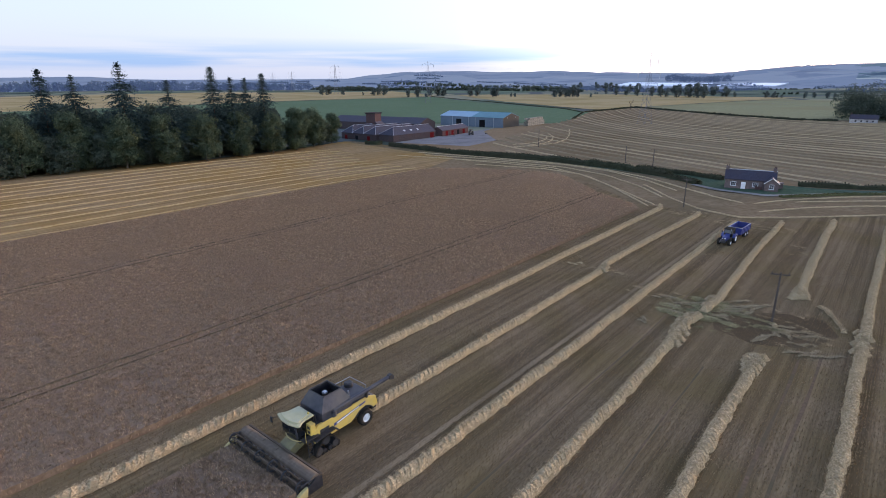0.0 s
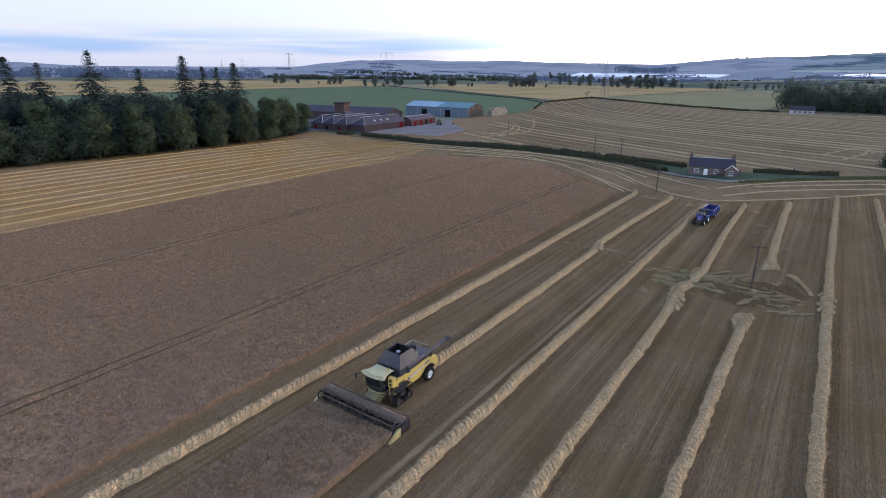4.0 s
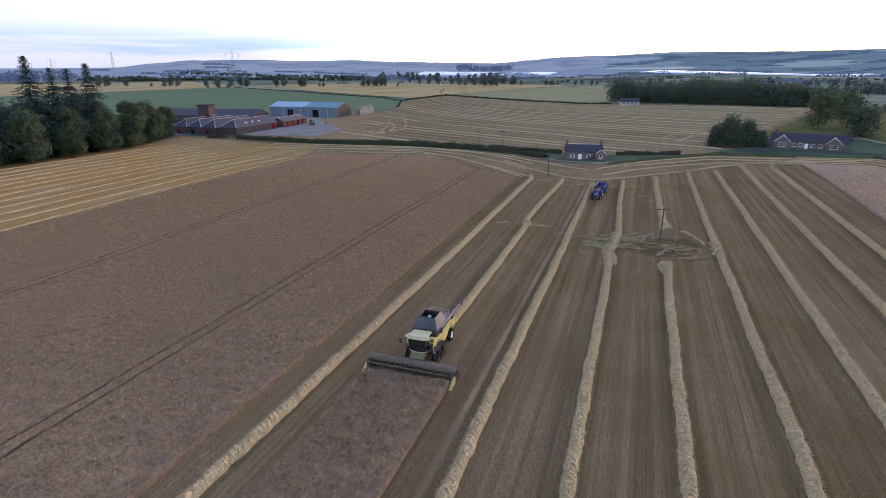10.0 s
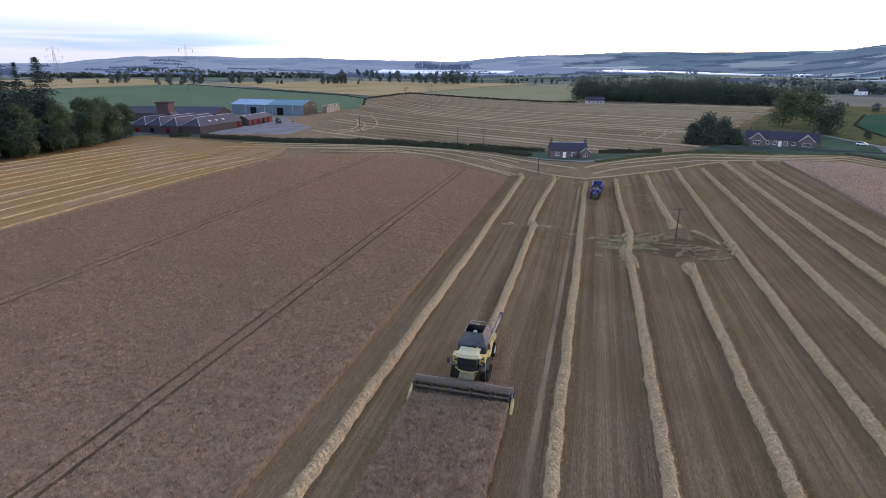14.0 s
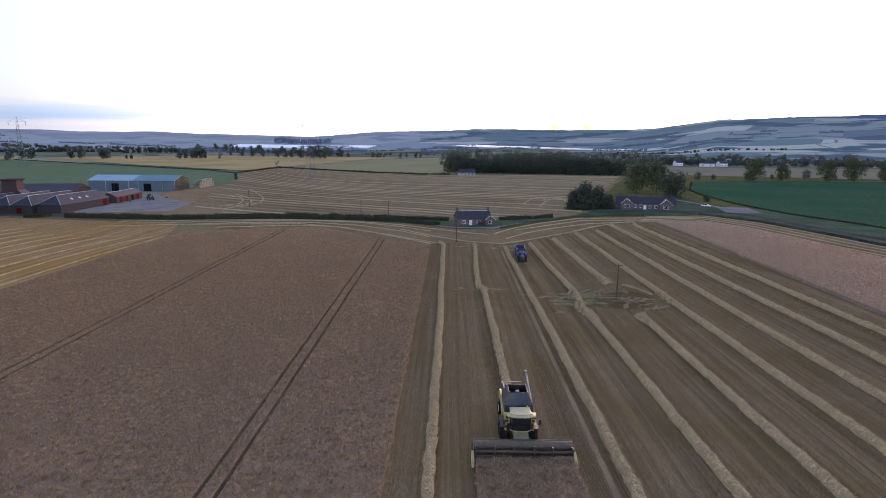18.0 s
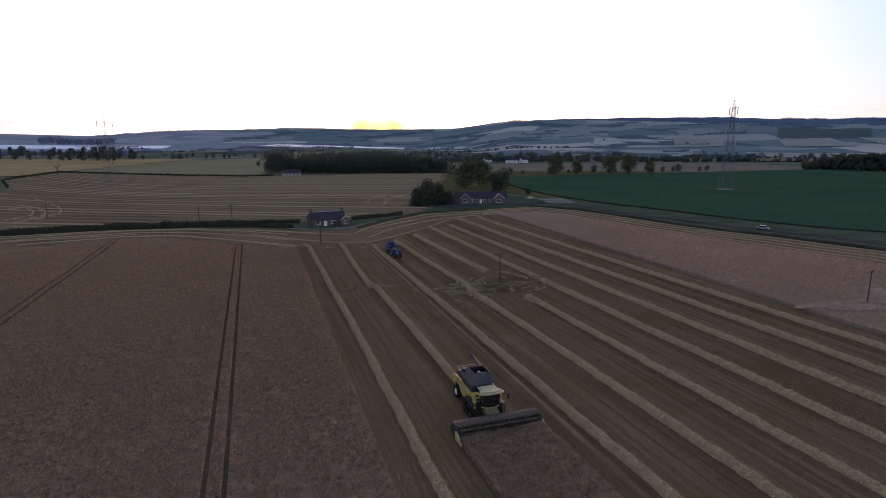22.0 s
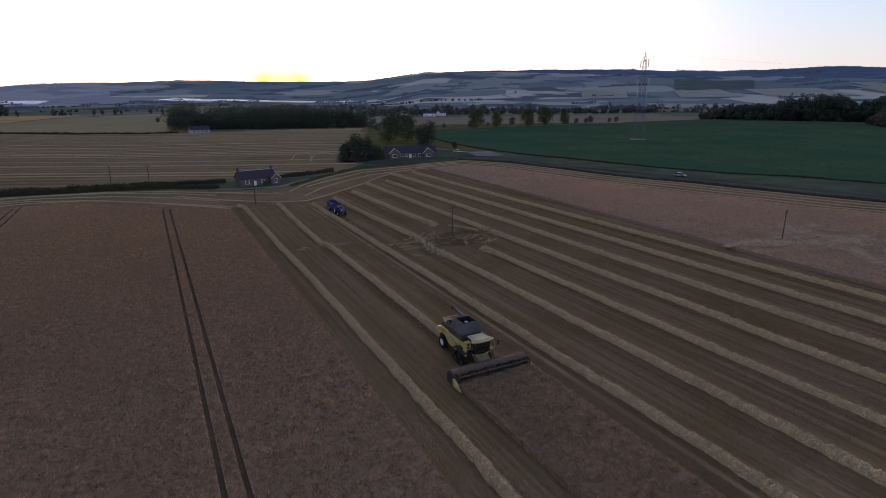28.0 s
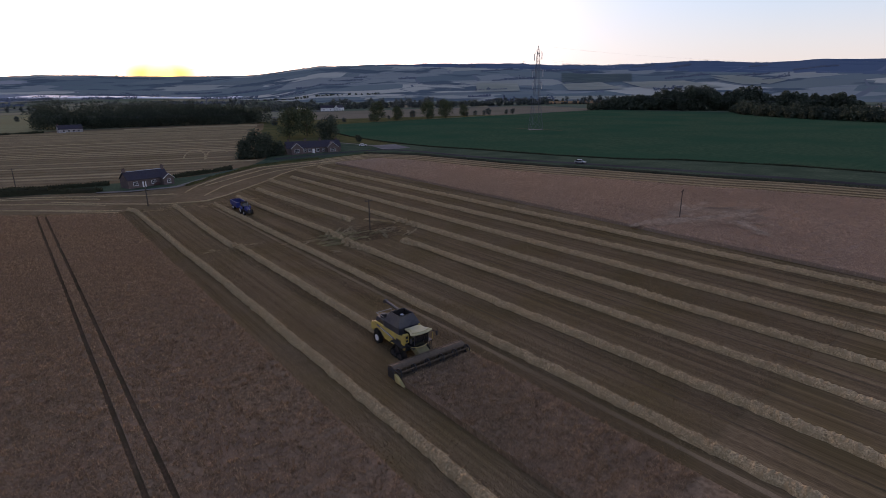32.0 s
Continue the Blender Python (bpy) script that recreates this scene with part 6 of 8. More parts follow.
        for i in range(n):
            j = (i + 1) % n
            for p, q in ((0, 1), (1, 3), (3, 2), (2, 0)):
                bm.faces.new((loops[p][i], loops[p][j], loops[q][j], loops[q][i]))
        bmesh.ops.recalc_face_normals(bm, faces=bm.faces)
        part("belt", bm, M_RUBBER, t, "black rubber track belt")
        bm = bmesh.new()
        for (a0, b0), (a1, b1) in zip(outline, outline[1:] + outline[:1]):
            L0 = math.hypot(a1 - a0, b1 - b0)
            for k in range(max(1, int(L0 / 0.16))):
                u = (k + 0.5) / max(1, int(L0 / 0.16))
                m = Matrix.Translation((0, a0 + (a1 - a0) * u, b0 + (b1 - b0) * u)) @ Matrix.Rotation(math.atan2(b1 - b0, a1 - a0), 4, "X")
                one = box(0.72, 0.06, 0.07, z=-0.05, m=m)
                me = bpy.data.meshes.new("t")
                one.to_mesh(me)
                one.free()
                bm.from_mesh(me)
                bpy.data.meshes.remove(me)
        part("track_lugs", bm, M_RUBBER, t)["kind"] = "stuff"
        part("drive_wheel", lathe([(0.02, -0.2), (0.42, -0.2), (0.46, 0), (0.42, 0.2), (0.02, 0.2)], (0, 0, 1.15), sides=20), M_BLACK, t)
        for k in (-0.85, 0.85):
            part("idler", lathe([(0.02, -0.3), (0.34, -0.3), (0.34, 0.3), (0.02, 0.3)], (0, k, 0.46), sides=20), M_BLACK, t)
        for k in (-0.3, 0.3):
            part("roller", lathe([(0.02, -0.28), (0.19, -0.28), (0.19, 0.28), (0.02, 0.28)], (0, k, 0.30), sides=16), M_BLACK, t)
        part("front_mudguard", prism([(-1.2, 1.6), (-1.25, 1.72), (0.9, 1.95), (1.4, 1.5), (1.3, 1.45), (0.85, 1.82)], "x", -0.38, 0.38), M_BLACK, t)
    part("front_axle", rod((-1.5, 4.9, 1.15), (1.5, 4.9, 1.15), 0.2), M_BLACK, c)
    for s in (-1, 1):
        wheel(c, s * 1.42, 9.65, 0.78, 0.56, M_WHITE, "rear_wheel")
    part("rear_axle", rod((-1.4, 9.65, 0.78), (1.4, 9.65, 0.78), 0.13), M_BLACK, c)
    # rear end
    part("straw_hood", prism([(10.4, 1.35), (10.9, 2.3), (11.6, 1.9), (11.75, 1.15), (11.2, 0.95)], "x", -1.05, 1.05, 0.05), M_BLACK, c, "black straw hood")
    part("chopper", box(2.0, 0.6, 0.5, 0, 11.2, 0.75, 0.06), M_BLACK, c)
    for s in (-1, 1):
        part("tail_light", box(0.25, 0.06, 0.14, s * 1.25, 11.22, 1.75, 0.02), M_RED, c)
        part("rear_ladder_rail", rod((s * 0.35 - 0.7, 11.5, 1.0), (s * 0.35 - 0.7, 10.9, 2.8), 0.025, sides=6), M_BLACK, c)
    # unloading auger, folded back along its left side
    part("auger_elbow", lathe([(0.02, 0), (0.27, 0), (0.25, 0.55), (0.02, 0.6)], (1.45, 6.1, 2.75), "z", 16), M_TANK, c)
    part("unloading_auger", rod((1.46, 6.0, 3.28), (1.75, 12.6, 3.75), 0.19, 0.18, 14), M_TANK, c, "dark folded unloading auger pipe")
    part("auger_spout", prism([(12.5, 3.55), (13.05, 3.35), (13.15, 3.65), (12.9, 3.98), (12.5, 3.96)], "x", 1.55, 1.95, 0.04), M_BLACK, c)
    part("auger_cradle", box(0.3, 0.15, 0.6, 1.58, 9.8, 2.85), M_BLACK, c)
    part("deck_rail", rod((-1.2, 8.5, 3.7), (-1.2, 10.3, 3.7), 0.03, sides=6), M_STEEL, c)
    part("deck_rail", rod((-1.2, 10.3, 3.7), (1.0, 10.3, 3.7), 0.03, sides=6), M_STEEL, c)
    part("rail_post", rod((1.0, 10.3, 2.9), (1.0, 10.3, 3.7), 0.025, sides=6), M_STEEL, c)
    part("air_screen", lathe([(0.02, 0), (0.62, 0), (0.62, 0.12), (0.5, 0.2), (0.02, 0.2)], (-1.3, 9.2, 2.55), "x", 20), M_DUSTY, c, "round dusty radiator screen")
    for yy in (8.5, 9.3, 10.2):
        part("rail_post", rod((-1.2, yy, 2.9), (-1.2, yy, 3.7), 0.022, sides=6), M_BLACK, c)
    return c


combine(0.0, HEADER_Y)


def tractor(x, y, turn, label, paint=M_BLUE, scale=1.0):
    """A farm tractor driving towards its own -y; the origin lies below its rear axle."""
    t = thing("tractor", x, y, turn, label, "tractor")
    t.scale = (scale,) * 3
    part("bonnet", prism([(-3.5, 1.0), (-3.55, 1.45), (-3.2, 1.72), (-1.0, 1.95), (-1.0, 1.0)], "x", -0.42, 0.42, 0.07), paint, t)
    part("grille", box(0.7, 0.06, 0.5, 0, -3.55, 1.0, 0.02), M_BLACK, t)
    part("chassis", box(0.6, 3.9, 0.5, 0, -1.5, 0.65, 0.05), M_BLACK, t)
    part("front_weight", box(0.9, 0.45, 0.5, 0, -3.8, 0.65, 0.08), M_BLACK, t)
    cab = part("cab", prism([(-0.95, 1.35), (-1.05, 2.0), (-0.85, 2.75), (0.75, 2.75), (0.85, 1.6), (0.6, 1.35)], "x", -0.78, 0.78, 0.08), M_CAB, t, "glazed cab")
    for s in (-1, 1):
        for yy in (-0.9, 0.75):
            part("pillar", rod((s * 0.78, yy, 1.4), (s * 0.76, yy * 0.95, 2.76), 0.04, sides=6), M_BLACK, cab)
        part("mudguard", prism([(-0.95, 1.3), (-0.7, 1.8), (0, 1.98), (0.7, 1.8), (0.95, 1.3), (0.85, 1.3), (0, 1.85), (-0.85, 1.3)], "x", s * 1.0 - 0.3, s * 1.0 + 0.3), paint, t)
        part("mirror", box(0.2, 0.06, 0.34, s * 1.15, -1.0, 2.1, 0.02), M_BLACK, t)
        part("headlight", box(0.22, 0.05, 0.14, s * 0.24, -3.57, 1.42, 0.02), M_WHITE, t)
        wheel(t, s * 1.0, 0, 0.92, 0.58, M_WHITE, "rear_wheel", 20)
        wheel(t, s * 0.95, -2.75, 0.66, 0.46, M_WHITE, "front_wheel", 18)
    part("roof", box(1.7, 1.9, 0.16, 0, -0.05, 2.75, 0.06), M_RUBBER if paint is M_BLUE else paint, t)
    part("exhaust", rod((0.5, -1.15, 1.9), (0.5, -1.15, 2.95), 0.05, sides=8), M_STEEL, t)
    part("front_axle", rod((-0.9, -2.75, 0.66), (0.9, -2.75, 0.66), 0.1), M_BLACK, t)
    return t


def trailer(x, y, turn):
    t = thing("grain_trailer", x, y, turn, "high-sided blue grain trailer hitched behind a tractor", "trailer")
    for s in (-1, 1):
        part("side", prism([(-3.1, 1.05), (3.1, 1.05), (3.15, 2.35), (-3.15, 2.35)], "x", s * 1.22 - 0.04, s * 1.22 + 0.04, 0.012), M_BLUE, t)
        for k in range(7):
            part("rib", box(0.08, 0.10, 1.3, s * 1.29, -3.0 + k, 1.05), M_BLUE, t)
        part("top_rail", box(0.10, 6.3, 0.08, s * 1.24, 0, 2.33, 0.02), M_LEAD, t, "pale top rail")
        for yy in (0.2, 1.6):
            wheel(t, s * 1.05, yy, 0.58, 0.5, M_WHITE, "wheel", 18)
    part("front_board", box(2.4, 0.08, 1.4, 0, -3.12, 1.05, 0.012), M_BLUE, t)
    part("tailgate", box(2.4, 0.08, 1.3, 0, 3.12, 1.05, 0.012), M_BLUE, t)
    part("front_rail", box(2.5, 0.10, 0.08, 0, -3.12, 2.42), M_LEAD, t)
    part("floor", box(2.4, 6.2, 0.12, 0, 0, 1.0), M_BLACK, t)
    part("chassis", box(1.0, 6.4, 0.28, 0, -0.1, 0.72, 0.03), M_BLACK, t)
    part("drawbar", rod((0, -3.2, 0.75), (0, -4.7, 0.6), 0.11), M_BLACK, t)
    part("axle", rod((-1.0, 0.2, 0.58), (1.0, 0.2, 0.58), 0.09), M_BLACK, t)
    return t


tractor(12.1, 32.6, -3.0, "dark blue tractor with a black cab roof on the stubble")
trailer(12.5, 38.7, -4.0)
tractor(-187.5, 214.0, 40.0, "dusty pale tractor parked in the farm yard", M_DUSTY, 1.25)


def car(x, y, turn, label, paint):
    c = thing("car", x, y, turn, label, "car")
    c.location.z += 0.18
    part("body", prism([(-2.0, 0.35), (-2.05, 0.7), (-1.2, 0.92), (1.9, 0.98), (2.05, 0.6), (1.95, 0.35)], "x", -0.86, 0.86, 0.09), paint, c)
    part("cabin", prism([(-1.25, 0.9), (-0.55, 1.38), (1.2, 1.42), (1.85, 0.95)], "x", -0.74, 0.74, 0.07), M_CAB, c)
    part("roof", box(1.36, 1.6, 0.06, 0, 0.33, 1.39, 0.02), M_WHITE, c)
    for s in (-1, 1):
        for yy in (-1.3, 1.3):
            w = new("wheel")
            w.parent = c
            w.matrix_basis = pose(s * 0.8, yy, 0.31)
            part("tyre", lathe([(0.19, -0.1), (0.29, -0.1), (0.31, 0), (0.29, 0.1), (0.19, 0.1)], sides=18), M_RUBBER, w)
            part("rim", lathe([(0.02, -0.06), (0.2, -0.08), (0.2, 0.08), (0.02, 0.06)], sides=14), M_STEEL, w)
        part("headlight", box(0.3, 0.06, 0.14, s * 0.6, -2.02, 0.62, 0.02), M_WHITE, c)
    return c


car(138.6, 26.0, 17.0, "small silver hatchback on the lane", M_STEEL)
car(115.5, 151, 60.0, "small white car parked by the bungalow gateway", M_WHITE)


# ---- buildings ----
def window(parent, x, y, z, w, h, nx, ny, normal, frame_mat=M_WHITE, name="window", depth=0.10, bars=(2, 2)):
    """A sash window in the wall's face at (x, y, z), the middle of its sill; normal is the way that it looks."""
    nn = Vector((normal[0], normal[1], 0)).normalized()
    turn = Matrix.Translation((x, y, z)) @ Matrix.Rotation(math.atan2(nn.x, -nn.y), 4, "Z")
    root = new(name)
    root.parent = parent
    root.matrix_basis = turn
    t = 0.09
    bm = box(w, depth, t, 0, -depth / 2 + 0.03, 0)
    box(w, depth, t, 0, -depth / 2 + 0.03, h - t, bm=bm)
    for s in (-1, 1):
        box(t, depth, h - 2 * t, s * (w - t) / 2, -depth / 2 + 0.03, t, bm=bm)
    part("frame", bm, frame_mat, root)
    bm = bmesh.new()
    for k in range(1, bars[0]):
        box(0.045, 0.05, h - 2 * t, -w / 2 + w * k / bars[0], -0.02, t, bm=bm)
    for k in range(1, bars[1]):
        box(w - 2 * t, 0.05, 0.045, 0, -0.022, h * k / bars[1], bm=bm)
    part("glazing_bar", bm, frame_mat, root)
    part("pane", box(w - 2 * t, 0.02, h - 2 * t, 0, 0.0, t), M_GLASS, root)
    part("sill", box(w + 0.2, 0.2, 0.08, 0, -0.10, -0.08), M_LEAD, root)
    return root


def gable_house(name, x, y, turn, long, deep, eave, ridge, wall_mat, roof_mat, label, hips=(False, False), over=0.25, category="house", ridge_mat=M_LEAD):
    """Walls, two roof slopes and a ridge. The house runs along its own x, its front looks to -y."""
    h = thing(name, x, y, turn, label, category)
    t = 0.35
    for s, nm in ((-1, "front_wall"), (1, "back_wall")):
        part(nm, box(long, t, eave + 0.6, 0, s * (deep - t) / 2, -0.6), wall_mat, h)
    for s, hip in ((-1, hips[0]), (1, hips[1])):
        if hip:
            part("end_wall", box(t, deep - 2 * t, eave + 0.6, s * (long - t) / 2, 0, -0.6), wall_mat, h)
        else:
            part("gable_wall", prism([(-(deep / 2 - t), -0.6), (deep / 2 - t, -0.6), (deep / 2 - t, eave), (0, ridge - 0.12), (-(deep / 2 - t), eave)], "x", s * (long / 2 - t / 2) - t / 2, s * (long / 2 - t / 2) + t / 2), wall_mat, h)
    e0, e1 = -long / 2 - over, long / 2 + over
    r0 = -long / 2 + (deep / 2 if hips[0] else -over)
    r1 = long / 2 - (deep / 2 if hips[1] else -over)
    drop = over * (ridge - eave) / (deep / 2)
    for s in (-1, 1):
        bm = bmesh.new()
        for dz in (0.0, 0.16):
            vs = [bm.verts.new(p) for p in ((e0, s * (deep / 2 + over), eave - drop + dz), (e1, s * (deep / 2 + over), eave - drop + dz), (r1, 0, ridge + dz), (r0, 0, ridge + dz))]
            bm.faces.new(vs if (s < 0) == (dz > 0) else vs[::-1])
        bm.verts.ensure_lookup_table()
        for i in range(4):
            j = (i + 1) % 4
            bm.faces.new((bm.verts[i], bm.verts[j], bm.verts[4 + j], bm.verts[4 + i]))
        bmesh.ops.recalc_face_normals(bm, faces=bm.faces)
        part("roof_slope", bm, roof_mat, h)
    for s, hip, r, e in ((-1, hips[0], r0, e0), (1, hips[1], r1, e1)):
        if hip:
            bm = bmesh.new()
            for dz in (0.0, 0.155):
                vs = [bm.verts.new(p) for p in ((e, -(deep / 2 + over), eave - drop + dz), (e, deep / 2 + over, eave - drop + dz), (r, 0, ridge + dz))]
                bm.faces.new(vs if dz else vs[::-1])
            bm.verts.ensure_lookup_table()
            for i in range(3):
                bm.faces.new((bm.verts[i], bm.verts[(i + 1) % 3], bm.verts[3 + (i + 1) % 3], bm.verts[3 + i]))
            bmesh.ops.recalc_face_normals(bm, faces=bm.faces)
            part("roof_hip", bm, roof_mat, h)
            if ridge_mat:
                for q in (-1, 1):
                    part("hip_ridge", rod((e, q * (deep / 2 + over), eave - drop + 0.17), (r, 0, ridge + 0.17), 0.10, sides=6), ridge_mat, h, "pale hip ridge")
    if ridge_mat:
        part("ridge", rod((r0, 0, ridge + 0.17), (r1, 0, ridge + 0.17), 0.11, sides=8), ridge_mat, h)
    return h


def chimney(parent, x, y, z, tall, w=0.9, d=0.6, mat=M_STONE, pots=2):
    c = part("chimney", box(w, d, tall, x, y, z, 0.03), mat, parent)
    part("chimney_cap", box(w + 0.16, d + 0.16, 0.14, x, y, z + tall), mat, c)
    for k in range(pots):
        part("chimney_pot", lathe([(0.14, 0), (0.12, 0.5), (0.07, 0.5), (0.06, 0.1)], (x + (k - (pots - 1) / 2) * 0.4, y, z + tall + 0.14), "z", 10), M_BRICKWALL, c)


def door(parent, x, y, z, w, h, normal, mat, name="door"):
    nn = Vector((normal[0], normal[1], 0)).normalized()
    root = new(name)
    root.parent = parent
    root.matrix_basis = Matrix.Translation((x, y, z)) @ Matrix.Rotation(math.atan2(nn.x, -nn.y), 4, "Z")
    part("leaf", box(w, 0.08, h, 0, -0.03, 0, 0.01), mat, root)
    bm = box(0.1, 0.12, h + 0.1, -w / 2 - 0.05, -0.03, 0)
    box(0.1, 0.12, h + 0.1, w / 2 + 0.05, -0.03, 0, bm=bm)
    box(w, 0.12, 0.1, 0, -0.03, h, bm=bm)
    part("frame", bm, M_WHITE if mat is M_WHITE else M_DARKSTONE, root)
    part("handle", rod((w * 0.38, -0.08, h * 0.48), (w * 0.38, -0.14, h * 0.48), 0.03, sides=8), M_STEEL, root)
    return root


def cottage():
    h = gable_house("cottage", 1.6, 101.5, 12.0, 13.2, 6.6, 2.9, 5.2, M_STONE, M_SLATE, "small stone cottage with a dark slate roof and white windows")
    for x in (-4.3, 1.5):
        window(h, x, -3.3, 0.95, 1.5, 1.25, 0, 0, (0, -1), bars=(3, 2))
    door(h, -1.6, -3.3, 0.0, 1.0, 2.05, (0, -1), M_WHITE)
    for x in (-6.3, 6.2):
        chimney(h, x, 0, 4.9, 1.25)
    # wing with its own gable at the right end
    wing = [(-1.75, -0.6), (1.75, -0.6), (1.75, 2.6), (0, 4.0), (-1.75, 2.6)]
    w = part("wing", prism([(a + 5.6, b) for a, b in wing], "y", -5.6, -3.28), M_STONE, h, "gabled stone wing")
    for s in (-1, 1):
        bm = bmesh.new()
        pts = [(5.6, -5.85, 4.02), (5.6, -1.8, 4.02), (5.6 + s * 2.0, -1.8, 2.42), (5.6 + s * 2.0, -5.85, 2.42)]
        for dz in (0.02, 0.16):
            vs = [bm.verts.new((a, b, c + dz)) for a, b, c in pts]
            bm.faces.new(vs)
        bm.verts.ensure_lookup_table()
        for i in range(4):
            bm.faces.new((bm.verts[i], bm.verts[(i + 1) % 4], bm.verts[4 + (i + 1) % 4], bm.verts[4 + i]))
        bmesh.ops.recalc_face_normals(bm, faces=bm.faces)
        part("wing_roof", bm, M_SLATE, w)
        part("barge_board", rod((5.6, -5.88, 4.1), (5.6 + s * 2.02, -5.88, 2.5), 0.08, sides=6), M_WHITE, w, "white barge board")
    window(w, 5.6, -5.6, 0.9, 1.2, 1.4, 0, 0, (0, -1))
    window(h, 6.6, 0.5, 0.9, 1.0, 1.2, 0, 0, (1, 0))
    bm = box(2.2, 2.0, 2.2, 7.7, 1.2, -0.3, 0.03)
    part("side_porch", bm, M_STONE, h)
    part("porch_roof", box(2.5, 2.3, 0.14, 7.7, 1.2, 1.9, 0.02), M_SLATE, h)
    part("climbing_shrub", box(1.8, 0.5, 1.3, 2.4, -3.5, -0.1, 0.2), M_BRICKWALL, h, "low reddish climbing shrub")
    return h


cottage()


def bungalow():
    h = gable_house("bungalow", 84.8, 146.5, -14.0, 26.0, 7.5, 2.9, 5.6, M_STONE, M_SLATE, "long stone bungalow with twin front gables and slate roof", ridge_mat=None)
    for x in (-8.6, 8.6):
        prof = [(x - 2.6, -0.6), (x + 2.6, -0.6), (x + 2.6, 2.8), (x, 5.1), (x - 2.6, 2.8)]
        w = part("gable_wing", prism(prof, "y", -5.8, -3.72), M_STONE, h, "stone gable wing")
        for s in (-1, 1):
            bm = bmesh.new()
            pts = [(x, -6.05, 5.12), (x, -0.8, 5.12), (x + s * 2.9, -0.8, 2.6), (x + s * 2.9, -6.05, 2.6)]
            for dz in (0.02, 0.16):
                bm.faces.new([bm.verts.new((a, b, c + dz)) for a, b, c in pts])
            bm.verts.ensure_lookup_table()
            for i in range(4):
                bm.faces.new((bm.verts[i], bm.verts[(i + 1) % 4], bm.verts[4 + (i + 1) % 4], bm.verts[4 + i]))
            bmesh.ops.recalc_face_normals(bm, faces=bm.faces)
            part("wing_roof", bm, M_SLATE, w)
            part("barge_board", rod((x, -6.08, 5.2), (x + s * 2.92, -6.08, 2.68), 0.09, sides=6), M_WHITE, w, "white barge board")
        window(w, x, -5.8, 0.8, 2.4, 1.5, 0, 0, (0, -1), bars=(4, 2))
    for x in (-4.6, -2.3, 1.6, 4.4):
        window(h, x, -3.75, 0.8, 1.3, 1.4, 0, 0, (0, -1), bars=(2, 2))
    door(h, -0.4, -3.75, 0, 1.0, 2.05, (0, -1), M_WHITE)
    for x in (-11.6, -3.5, 3.6, 11.6):
        chimney(h, x, 0, 5.2, 1.2)
    return h


bungalow()


